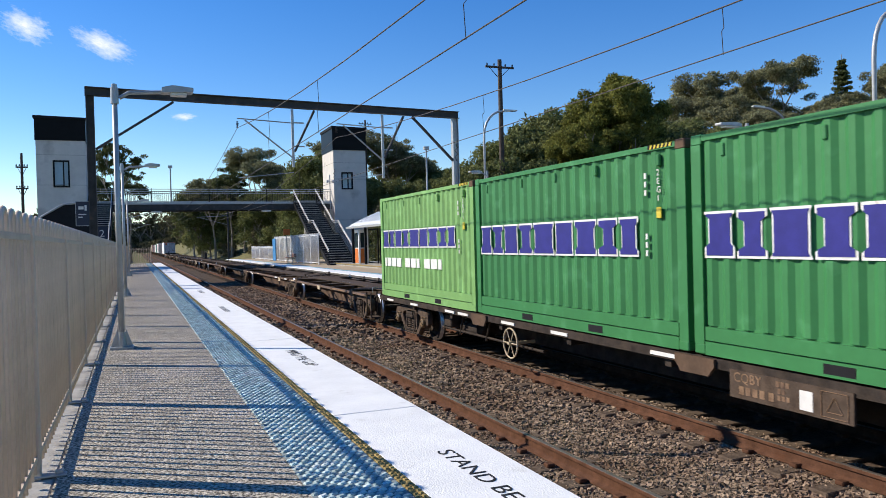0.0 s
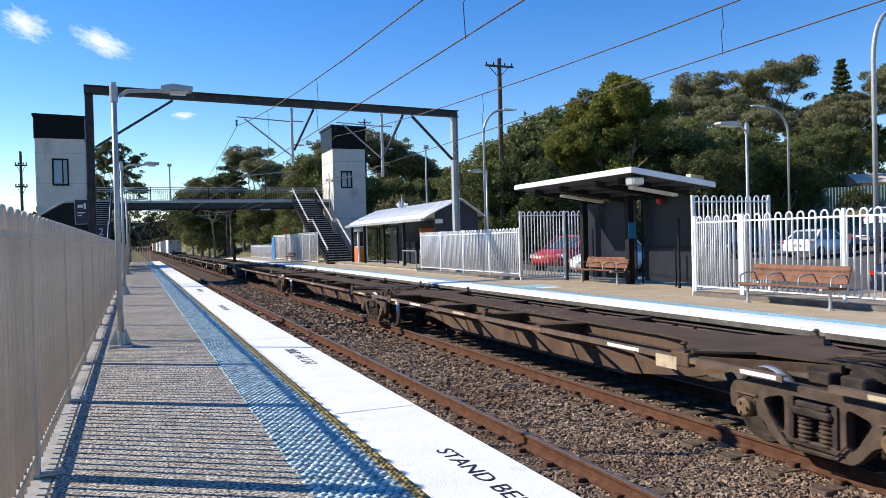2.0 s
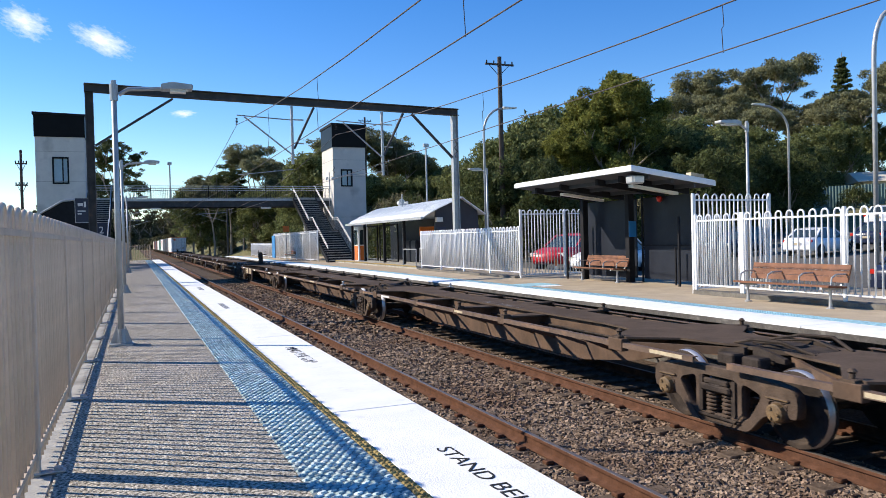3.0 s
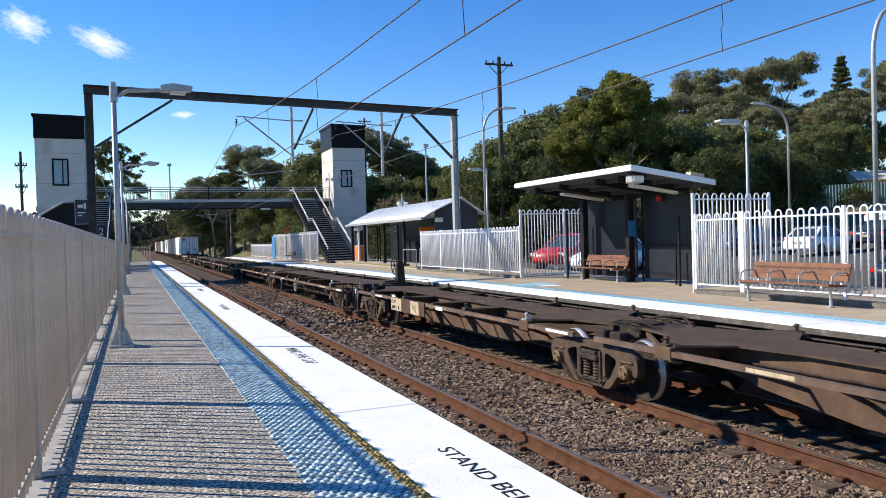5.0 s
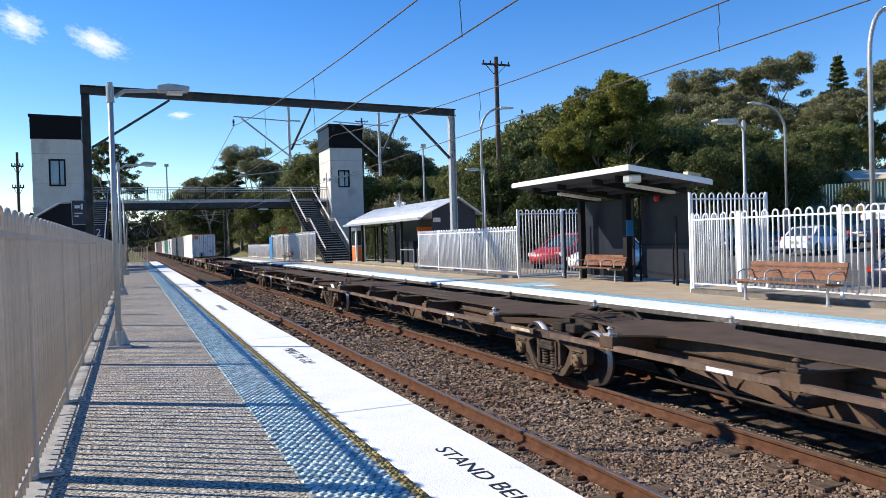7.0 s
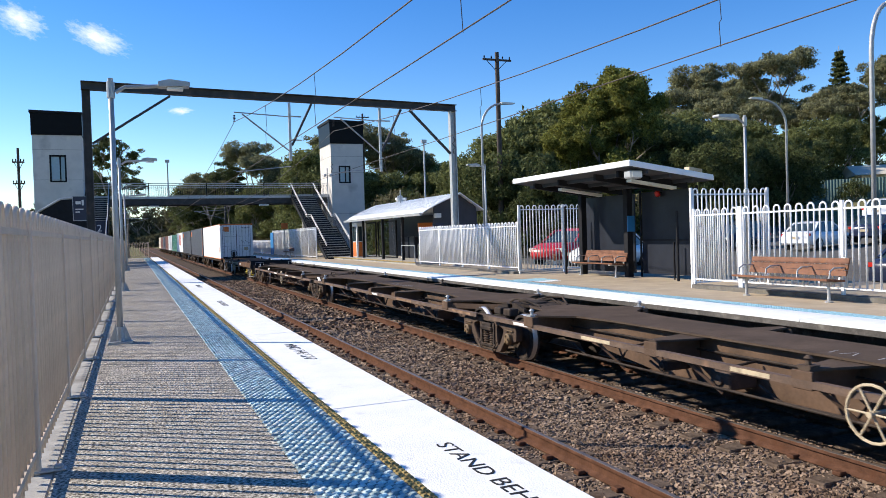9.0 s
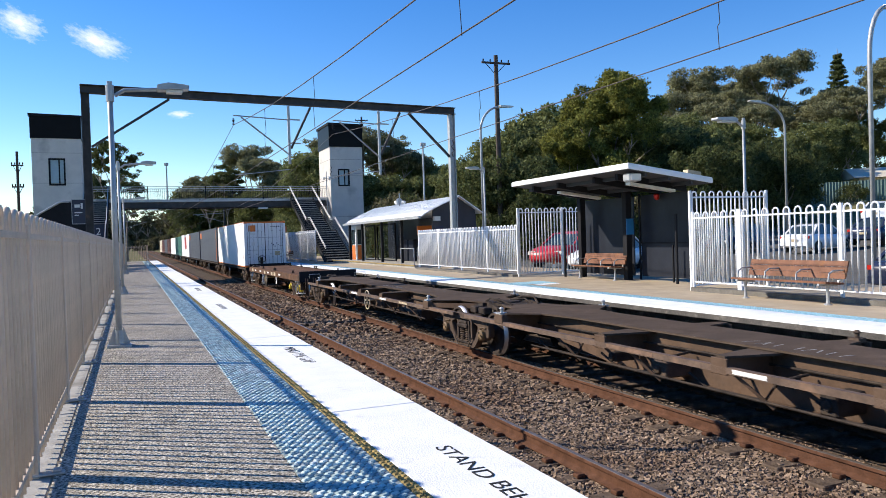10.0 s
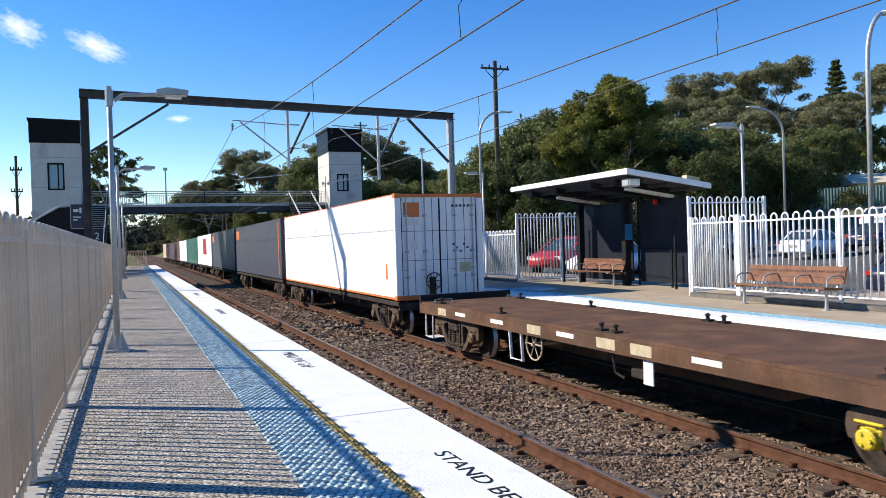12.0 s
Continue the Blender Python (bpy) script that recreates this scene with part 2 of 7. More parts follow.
# leaves let some light through
for key in ("leaf_a", "leaf_b", "leaf_c", "leaf_d", "leaf_e"):
    n, l = M[key].node_tree.nodes, M[key].node_tree.links
    b = n["Principled BSDF"]
    tl, mx = n.new("ShaderNodeBsdfTranslucent"), n.new("ShaderNodeMixShader")
    mx.inputs["Fac"].default_value = 0.35
    l.new(b.inputs["Base Color"].links[0].from_socket, tl.inputs["Color"])
    l.new(b.outputs[0], mx.inputs[1]), l.new(tl.outputs[0], mx.inputs[2])
    l.new(mx.outputs[0], n["Material Output"].inputs["Surface"])

# ---- building helpers ----


def box(bm, x0, x1, y0, y1, z0, z1, bevel=0.0):
    vs = [bm.verts.new((x, y, z)) for x in (x0, x1) for y in (y0, y1) for z in (z0, z1)]
    fs = [bm.faces.new([vs[i] for i in q]) for q in ((0, 1, 3, 2), (4, 6, 7, 5), (0, 4, 5, 1), (2, 3, 7, 6), (0, 2, 6, 4), (1, 5, 7, 3))]
    if bevel:
        es = {e for f in fs for e in f.edges}
        bmesh.ops.bevel(bm, geom=list(es), offset=bevel, segments=1, affect="EDGES")
    return vs


def bar(bm, a, b, r, sides=8, r2=None):
    """A round bar from a to b."""
    a, b = Vector(a), Vector(b)
    q = (b - a).to_track_quat("Z", "Y")
    rings = []
    for p, rr in ((a, r), (b, r if r2 is None else r2)):
        rings.append([bm.verts.new(p + q @ Vector((rr * math.cos(2 * math.pi * i / sides), rr * math.sin(2 * math.pi * i / sides), 0)))
                      for i in range(sides)])
    for i in range(sides):
        j = (i + 1) % sides
        bm.faces.new((rings[0][i], rings[0][j], rings[1][j], rings[1][i]))
    bm.faces.new(rings[0][::-1]), bm.faces.new(rings[1])


def beam(bm, a, b, w, h, up=(0, 0, 1)):
    """A square bar from a to b, w wide and h high."""
    a, b = Vector(a), Vector(b)
    d = (b - a).normalized()
    s = d.cross(Vector(up)).normalized()
    u = s.cross(d)
    r = [[bm.verts.new(p + s * (w / 2 * i) + u * (h / 2 * j)) for i, j in ((-1, -1), (1, -1), (1, 1), (-1, 1))] for p in (a, b)]
    for i in range(4):
        j = (i + 1) % 4
        bm.faces.new((r[0][i], r[0][j], r[1][j], r[1][i]))
    bm.faces.new(r[0][::-1]), bm.faces.new(r[1])


def tube(bm, pts, r, sides=8):
    """A bent round bar through the points."""
    pts = [Vector(p) for p in pts]
    rings = []
    for i, p in enumerate(pts):
        d = (pts[min(i + 1, len(pts) - 1)] - pts[max(i - 1, 0)]).normalized()
        ref = Vector((0, 0, 1)) if abs(d.z) < 0.95 else Vector((1, 0, 0))
        if rings:
            s = (side - d * side.dot(d)).normalized()
        else:
            s = d.cross(ref).normalized()
        side = s
        u = s.cross(d)
        rings.append([bm.verts.new(p + (s * math.cos(2 * math.pi * k / sides) + u * math.sin(2 * math.pi * k / sides)) * r) for k in range(sides)])
    for a, b in zip(rings, rings[1:]):
        for k in range(sides):
            j = (k + 1) % sides
            bm.faces.new((a[k], a[j], b[j], b[k]))
    bm.faces.new(rings[0][::-1]), bm.faces.new(rings[-1])


def lathe(bm, profile, axis="X", centre=(0, 0, 0), sides=24):
    """Turn a profile of (along, radius) about an axis."""
    rings = []
    for a, r in profile:
        ring = []
        for k in range(sides):
            c, s = r * math.cos(2 * math.pi * k / sides), r * math.sin(2 * math.pi * k / sides)
            p = {"X": (a, c, s), "Y": (s, a, c), "Z": (c, s, a)}[axis]
            ring.append(bm.verts.new(Vector(p) + Vector(centre)))
        rings.append(ring)
    for p, q in zip(rings, rings[1:]):
        for k in range(sides):
            j = (k + 1) % sides
            bm.faces.new((p[k], p[j], q[j], q[k]))
    bm.faces.new(rings[0][::-1]), bm.faces.new(rings[-1])


def prism(bm, outline, lo, hi, axis="X"):
    """Push a flat outline along an axis. The outline is given in the other two axes in order."""
    def at(p, d):
        return {"X": (d, p[0], p[1]), "Y": (p[0], d, p[1]), "Z": (p[0], p[1], d)}[axis]
    a = [bm.verts.new(at(p, lo)) for p in outline]
    b = [bm.verts.new(at(p, hi)) for p in outline]
    n = len(outline)
    for i in range(n):
        j = (i + 1) % n
        bm.faces.new((a[i], a[j], b[j], b[i]))
    bm.faces.new(a[::-1]), bm.faces.new(b)


def mesh_of(bm, mat, smooth=False):
    bmesh.ops.recalc_face_normals(bm, faces=bm.faces)
    me = bpy.data.meshes.new("mesh")
    bm.to_mesh(me)
    bm.free()
    me.materials.append(mat)
    if smooth:
        for p in me.polygons:
            p.use_smooth = True
    return me


def part(name, bm, mat, parent=None, label="", at=None, smooth=False):
    """One mesh object, under a thing or a part."""
    me = bm if isinstance(bm, bpy.types.Mesh) else mesh_of(bm, mat, smooth)
    me.name = name
    ob = new(name, me)
    if parent is not None:
        ob.parent = parent
    if at is not None:
        ob.matrix_basis = at
    if label:
        ob["label"] = label
    return ob


def boxes(*rows):
    bm = bmesh.new()
    for r in rows:
        box(bm, *r)
    return bm


def thing(name, label, category, at=None, group="", kind=""):
    ob = new(name)
    ob.empty_display_size = 0.2
    if at is not None:
        ob.matrix_basis = at
    return tagged(ob, label, category, group, kind)


def solid(name, bm, mat, label, category, kind="", group="", smooth=False, at=None):
    return tagged(part(name, bm, mat, smooth=smooth, at=at), label, category, group, kind)


def plate(outlines, lo, hi, mat):
    """A plate in the y-z plane with holes: the first outline is the rim, the others are holes; rounded by many points."""
    cu = bpy.data.curves.new("outline", "CURVE")
    cu.dimensions, cu.fill_mode, cu.extrude, cu.bevel_depth, cu.bevel_resolution = "2D", "BOTH", (hi - lo) / 2 - 0.008, 0.008, 0
    for pts in outlines:
        sp = cu.splines.new("POLY")
        sp.points.add(len(pts) - 1)
        for q, p in zip(sp.points, pts):
            q.co = (p[0], p[1], 0, 1)
        sp.use_cyclic_u = True
    ob = bpy.data.objects.new("outline", cu)
    me = bpy.data.meshes.new_from_object(ob)
    bpy.data.objects.remove(ob)
    # curve x, y, z -> world y, z, x
    me.transform(Matrix(((0, 0, 1, (lo + hi) / 2), (1, 0, 0, 0), (0, 1, 0, 0), (0, 0, 0, 1))))
    me.materials.clear()
    me.materials.append(mat)
    return me


def rounded(pts, r=0.05, n=3):
    """Round the corners of an outline."""
    out = []
    m = len(pts)
    for i in range(m):
        a, b, c = Vector(pts[i - 1]), Vector(pts[i]), Vector(pts[(i + 1) % m])
        d1, d2 = min(r, (a - b).length * 0.45), min(r, (c - b).length * 0.45)
        p, q = b + (a - b).normalized() * d1, b + (c - b).normalized() * d2
        for k in range(n + 1):
            t = k / n
            out.append(tuple((1 - t) ** 2 * p + 2 * t * (1 - t) * b + t * t * q))
    return out


def writing(name, text, size, mat, parent, m, label="", squash=1.0, thin=0.0):
    cu = bpy.data.curves.new("letters", "FONT")
    cu.body, cu.size, cu.extrude, cu.align_x = text, size, 0.002, "LEFT"
    cu.offset = -thin
    ob = bpy.data.objects.new("letters", cu)
    me = bpy.data.meshes.new_from_object(ob)
    bpy.data.objects.remove(ob)
    me.transform(Matrix.Diagonal((squash, 1, 1, 1)))
    me.materials.clear()
    me.materials.append(mat)
    return part(name, me, mat, parent, label, m)

# ---- ground ----


def ground_z(x, y):
    """Height of the land."""
    d = max(0.0, x - 16.0)
    hill = 0.045 * min(d, 20) + 0.12 * max(0.0, min(d - 20, 30)) + 0.09 * max(0.0, min(d - 50, 90))
    side = max(0.0, min(1.0, (x - 12) / 6))
    z = -1.35 + 0.55 * side + hill
    if x < -3:
        z += 0.5 * min(1.0, (-3 - x) / 3)
    z += 0.45 * max(0.0, 1 - ((x - 19) / 5) ** 2) * max(0.0, 1 - ((y - 28) / 9) ** 2)
    far = max(0.0, y - 110)
    z += max(0.0, min(1.0, (abs(x - 5) - 9) / 8)) * min(4.0, far * 0.05)
    return z + 0.08 * noise.noise((x * 0.13, y * 0.13, 0))


def grid_axis(lo, hi, fine_lo, fine_hi, step):
    out, v, s = [fine_lo], fine_lo, step
    while v > lo:
        s *= 1.35
        v -= s
        out.append(max(v, lo))
    out.reverse()
    v = fine_lo
    while v < fine_hi:
        v += step
        out.append(v)
    s = step
    while v < hi:
        s *= 1.35
        v += s
        out.append(min(v, hi))
    return out


xs, ys = grid_axis(-1800, 1800, -20, 120, 2.0), grid_axis(-1500, 2500, -20, 160, 4.0)
verts = [(x, y, ground_z(x, y)) for y in ys for x in xs]
nx = len(xs)
faces = [(j * nx + i, j * nx + i + 1, (j + 1) * nx + i + 1, (j + 1) * nx + i) for j in range(len(ys) - 1) for i in range(nx - 1)]
me = bpy.data.meshes.new("ground")
me.from_pydata(verts, [], faces)
me.materials.append(M["ground"])
tagged(new("ground", me), "dry grassy ground rising to a wooded hillside", "ground", kind="structure")

# track bed between the platforms
bm = bmesh.new()
prism(bm, [(2.3, -1.9), (2.3, -1.25), (4.6, -1.25), (5.0, -1.28), (6.1, -1.28), (6.4, -1.25), (9.62, -1.25), (9.62, -1.9)], -30, 400, "Y")
bed = solid("track_bed", bm, M["ballast"], "brown-grey crushed stone ballast bed under two tracks", "ballast", "structure")


def stones(y0, y1, per_m2, size, seed, x0=3.2, x1=7.5):
    """Loose ballast stones as one mesh."""
    rng = np.random.default_rng(seed)
    n = int((y1 - y0) * (x1 - x0) * per_m2)
    base = np.array([(x, y, z) for x in (-1, 1) for y in (-1, 1) for z in (-1, 1)], float) * 0.5
    quads = np.array([(0, 1, 3, 2), (4, 6, 7, 5), (0, 4, 5, 1), (2, 3, 7, 6), (1, 5, 7, 3)])
    px, py = rng.uniform(x0, x1, n), rng.uniform(y0, y1, n)
    pz = np.where((px > 4.8) & (px < 6.3), -1.272, -1.246) + rng.uniform(-0.004, 0.026, n)
    s = size * rng.uniform(0.6, 1.35, (n, 1, 3)) * np.array([1.15, 1.0, 0.75])
    v = (base[None] + rng.uniform(-0.2, 0.2, (n, 8, 3))) * s
    a, b = rng.uniform(0, 2 * np.pi, n), rng.normal(0, 0.9, n)
    ca, sa, cb, sb = np.cos(a)[:, None], np.sin(a)[:, None], np.cos(b)[:, None], np.sin(b)[:, None]
    x, y, z = v[..., 0], v[..., 1], v[..., 2]
    y, z = y * cb - z * sb, y * sb + z * cb
    x, y = x * ca - y * sa, x * sa + y * ca
    v = np.stack([x + px[:, None], y + py[:, None], z + pz[:, None]], 2).reshape(-1, 3)
    f = (quads[None] + (np.arange(n) * 8)[:, None, None]).reshape(-1, 4)
    me = bpy.data.meshes.new("ballast_stones")
    me.from_pydata(v.tolist(), [], f.tolist())
    me.materials.append(M["stone"])
    ob = new("ballast_stones", me)
    ob.parent = bed
    return tagged(ob, "loose angular ballast stones", kind="stuff")


stones(3.2, 9.0, 1700, 0.034, 1, 3.6, 7.3)
stones(9.0, 19.0, 620, 0.047, 2, 3.5, 7.3)
stones(19.0, 55.0, 70, 0.09, 3)


def rail_profile(cx):
    h = RAIL
    return [(cx - 0.07, h - 0.16), (cx + 0.07, h - 0.16), (cx + 0.07, h - 0.145), (cx + 0.011, h - 0.12), (cx + 0.011, h - 0.045),
            (cx + 0.036, h - 0.033), (cx + 0.036, h - 0.004), (cx + 0.028, h), (cx - 0.028, h), (cx - 0.036, h - 0.004),
            (cx - 0.036, h - 0.033), (cx - 0.011, h - 0.045), (cx - 0.011, h - 0.12), (cx - 0.07, h - 0.145)]


for n, c in (("track_near", TRACK_1), ("track_far", TRACK_2)):
    tr = thing(n, "rusty standard-gauge railway track on timber sleepers", "railway track", kind="structure")
    for s in (-1, 1):
        bm = bmesh.new()
        prism(bm, rail_profile(c + s * 0.7535), -30, 420, "Y")
        rail = part("rail", bm, M["rail_rust"], tr, "rust-brown steel rail")
        bm = bmesh.new()
        cx = c + s * 0.7535
        prism(bm, [(cx - 0.030, RAIL - 0.002), (cx + 0.030, RAIL - 0.002), (cx + 0.025, RAIL + 0.002), (cx - 0.025, RAIL + 0.002)], -30, 420, "Y")
        part("running_surface", bm, M["rail_top"], rail, "worn bright rail head")
    bm = bmesh.new()
    box(bm, -1.22, 1.22, -0.115, 0.115, -0.14, 0, 0.012)
    sl = mesh_of(bm, M["sleeper"])
    bm = bmesh.new()
    for s in (-1, 1):
        for o in (-1, 1):
            box(bm, s * 0.7535 + o * 0.12 - 0.05, s * 0.7535 + o * 0.12 + 0.05, -0.05, 0.05, 0.0, 0.045, 0.01)
    clip = mesh_of(bm, M["rail_rust"])
    rnd = random.Random(5)
    y = -2.0
    while y < 110:
        o = part("sleeper", sl, None, tr, at=pose(c + rnd.uniform(-0.04, 0.04), y, RAIL - 0.165, 0, 0, rnd.uniform(-0.8, 0.8)))
        if y < 45:
            part("rail_clip", clip, None, o)
        y += 0.62 + rnd.uniform(-0.02, 0.02)

# ---- near platform ----
plat = thing("platform_near", "near asphalt station platform with painted edge", "platform", kind="structure")
Y0, Y1 = -12.0, 73.0
part("deck", boxes((-0.475, 0.84, Y0, Y1, -0.4, 0.0)), M["asphalt"], plat, "worn grey asphalt surface")
part("wall", boxes((1.9, EDGE_1 - 0.06, Y0, Y1, -1.6, -0.25), (-1.4, -0.475, Y0, Y1, -1.6, -0.06)), M["dark_concrete"], plat)
part("body", boxes((-0.47, 1.9, Y0, Y1, -1.6, -0.4)), M["dark_concrete"], plat)
rnd = random.Random(8)
y, k = Y0, 0
joints = [-12.0, -4.0, 1.2, 5.75, 10.8, 15.6, 21.5, 27.0, 33.0, 40.0, 47.0, 55.0, 64.0, 73.0]
for a, b in zip(joints, joints[1:]):
    bm = bmesh.new()
    box(bm, 1.40, EDGE_1, a + 0.006, b - 0.006, -0.25, 0.004, 0.006)
    part("edge_slab", bm, M["white_line"], plat, "white-painted coping slab")
# bases are darker than the raised pieces that stand on them
part("tactile_base", boxes((0.84, 1.33, Y0, Y1, -0.4, 0.002)), M["blue_base"], plat)
part("yellow_line", boxes((1.33, 1.40, Y0, Y1, -0.4, 0.002)), M["yellow_base"], plat)
# raised bars of the tactile strip: rows across, staggered
rng = np.random.default_rng(4)


def studs(rows, height, name, mat, parent, tilt):
    """Raised pieces, each with a chamfer, in one mesh. rows: x, y, half x, half y."""
    rows = np.array(rows, float)
    n = len(rows)
    base = np.array([(-1, -1, 0), (1, -1, 0), (1, 1, 0), (-1, 1, 0), (-.72, -.6, 1), (.72, -.6, 1), (.72, .6, 1), (-.72, .6, 1)], float)
    f = np.array([(4, 5, 6, 7), (0, 1, 5, 4), (1, 2, 6, 5), (2, 3, 7, 6), (3, 0, 4, 7)])
    p = np.stack([base[None, :, 0] * rows[:, 2:3], base[None, :, 1] * rows[:, 3:4], np.broadcast_to(base[None, :, 2] * height, (n, 8))], 2)
    c, s = math.cos(tilt), math.sin(tilt)
    v = np.stack([p[..., 0] * c - p[..., 1] * s + rows[:, 0:1], p[..., 0] * s + p[..., 1] * c + rows[:, 1:2], p[..., 2] + 0.001], 2)
    me = bpy.data.meshes.new(name)
    me.from_pydata(v.reshape(-1, 3).tolist(), [], (f[None] + (np.arange(n) * 8)[:, None, None]).reshape(-1, 4).tolist())
    me.materials.append(mat)
    ob = new(name, me)
    ob.parent = parent
    return tagged(ob, kind="stuff")


rows = []
for j in range(int(70 / 0.05)):
    yy = 1.5 + j * 0.05
    for i in range(8):
        xx = 0.865 + i * 0.058 + (0.029 if j % 2 else 0)
        if xx < 1.32:
            rows.append((xx, yy + rng.uniform(-0.003, 0.003), 0.026, 0.0155))
studs(rows, 0.011, "tactile_bar", M["blue_tile"], plat, 0.5)
rows = [(1.347 + 0.035 * i, 1.5 + j * 0.05, 0.014, 0.018) for j in range(1400) for i in range(2)]
studs(rows, 0.012, "yellow_stud", M["yellow"], plat, 0.2)
# painted words on the edge; they are read from the track side
for text, yy, xx, size, sq in (("STAND BEHIND", 4.45, 1.745, 0.155, 1.42), ("MIND THE GAP", 9.56, 1.72, 0.21, 0.93), ("STAND BEHIND", 17.4, 1.68, 0.17, 1.2), ("MIND THE GAP", 24.2, 1.72, 0.21, 0.93)):
    writing("painted_words", text, size, M["black_paint" if yy < 12 else "faded_black"], plat, pose(xx, yy, 0.006, 0, 0, -90), "black stencilled words", sq, 0.0065 if "GAP" in text else 0.0015)
# kerb under the fence, in lengths
for k in range(36):
    a = Y0 + k * 2.36
    bm = bmesh.new()
    box(bm, -0.74, -0.478, a + 0.008, a + 2.352, -0.06, -0.008, 0.014)
    part("kerb", bm, M["concrete"], plat)

# ---- fences ----


def loop_mesh(height, width, r, mat, rail_z=0.0):
    """One hooped picket: two uprights joined by a half ring."""
    bm = bmesh.new()
    w = width / 2
    pts = [(0, -w, rail_z), (0, -w, height - w)]
    pts += [(0, -w * math.cos(a), height - w + w * math.sin(a)) for a in (math.pi * k / 6 for k in range(1, 6))]
    pts += [(0, w, height - w), (0, w, rail_z)]
    tube(bm, pts, r, 6)
    return mesh_of(bm, mat, True)


def hoop_fence(name, label, a, b, height, mat, panel=2.36, loops=9, base=0.0, foot=None, bottom=0.12, top_drop=0.13, group="", thick=0.0125, cap=0.02, tail=0.0):
    """A fence of hooped pickets between posts, from a to b on the plan."""
    a, b = Vector((*a, base)), Vector((*b, base))
    length = (b - a).length
    ang = math.atan2((b - a).y, (b - a).x) - math.pi / 2
    fence = thing(name, label, "fence", Matrix.Translation(a) @ Matrix.Rotation(ang, 4, "Z"), group)
    n = max(1, round(length / panel))
    step = length / n
    pitch = step / loops
    hoop = loop_mesh(height, pitch * 0.52, thick, mat, bottom - tail)
    bm = bmesh.new()
    box(bm, -0.03, 0.03, -0.03, 0.03, 0, height + cap, 0.006)
    post = mesh_of(bm, mat)
    bm = bmesh.new()
    box(bm, -0.016, 0.016, 0.03, step - 0.03, -0.017, 0.017)
    rail = mesh_of(bm, mat)
    bm = bmesh.new()
    if foot:
        box(bm, -0.06, 0.165, -0.035, 0.035, 0.009, 0.024, 0.005)
        box(bm, 0.10, 0.15, -0.022, 0.022, 0.022, 0.045, 0.006)
    shoe = mesh_of(bm, M["galv"])
    for i in range(n + 1):
        p = part("post", post, None, fence, at=pose(0, i * step, 0))
        if foot:
            part("clamp", shoe, None, p, "galvanised foot clamp")
        if i < n:
            for z in (bottom, height - top_drop):
                part("rail", rail, None, fence, at=pose(0, i * step, z))
            for j in range(loops):
                part("picket", hoop, None, fence, at=pose(0, i * step + (j + 0.5) * pitch, 0))
    return fence


hoop_fence("platform_fence", "grey-white hooped steel fence along the near platform", (-0.585, -4.29), (-0.585, 29.0 * 2.36 - 4.29 + 8.6), 1.575, M["fence_grey"], base=-0.008, foot=True, bottom=0.135, thick=0.0155, cap=-0.06, tail=0.09)
hoop_fence("platform_fence", "white hooped steel fence on a low concrete plinth", (11.72, -7.2), (11.72, 12.0), 1.68, M["fence_white"], panel=2.4, base=0.04, thick=0.019)
hoop_fence("platform_fence", "short white hooped fence panel beside the shelter", (11.72, 12.06), (11.72, 13.42), 1.68, M["fence_white"], panel=1.4, loops=5, base=0.04, thick=0.019)
hoop_fence("platform_fence", "white hooped steel fence between the two shelters", (11.72, 21.75), (11.72, 30.9), 1.62, M["fence_white"], base=0.04, thick=0.022)
hoop_fence("shelter_fence", "tall white hooped fence beside the shelter", (11.72, 13.5), (14.0, 13.5), 2.25, M["fence_white"], base=FAR, panel=2.3, thick=0.018)
hoop_fence("shelter_fence", "tall white hooped fence beside the shelter", (11.80, 21.85), (15.1, 21.7), 2.25, M["fence_white"], base=FAR, panel=1.7, loops=7, thick=0.019)
hoop_fence("platform_fence", "white hooped fence in front of the stairs", (11.3, 49.2), (11.3, 66.0), 2.1, M["fence_white"], base=FAR, panel=2.4)
hoop_fence("platform_end_fence", "grey fence across the platform end", (-0.62, 72.6), (1.3, 72.6), 1.4, M["fence_grey"], panel=1.9, loops=7)
hoop_fence("platform_fence", "pale fence at the far platform end", (11.3, 66.5), (11.3, 80.0), 1.3, M["fence_white"], base=FAR, panel=2.7, loops=9)

# ---- far platform ----
platf = thing("platform_far", "far station platform with sandy paving and a white edge", "platform", kind="structure")
FY0, FY1 = -12.0, 82.0
part("paving", boxes((10.05, 15.6, FY0, FY1, -0.5, FAR)), M["pave_far"], platf, "sandy concrete paving")
part("tactile_base", boxes((9.72, 10.05, FY0, FY1, -0.5, FAR + 0.002)), M["blue_far"], platf, "pale blue tactile strip")
for k in range(24):
    a = FY0 + k * 4.0
    bm = bmesh.new()
    box(bm, EDGE_2, 9.72, a + 0.006, min(FY1, a + 3.994), -0.16, FAR + 0.004, 0.006)
    part("edge_slab", bm, M["white_line"], platf, "white-topped coping slab")
part("wall", boxes((EDGE_2 + 0.72, 9.66, FY0, FY1, -1.6, -0.16)), M["soot"], platf, "soot-stained concrete platform wall")
part("face_band", boxes((EDGE_2 - 0.004, EDGE_2 + 0.12, FY0, FY1, -0.16, -0.075)), M["soot"], platf, "soot-stained slab face")
part("body", boxes((9.66, 15.6, FY0, FY1, -1.6, -0.5)), M["dark_concrete"], platf)
rows = [(9.75 + 0.055 * i, 2 + 0.055 * j, 0.018, 0.018) for j in range(760) for i in range(6)]
ob = studs(rows, 0.007, "tactile_stud", M["blue_far"], platf, 0.0)
ob.location.z = FAR + 0.002
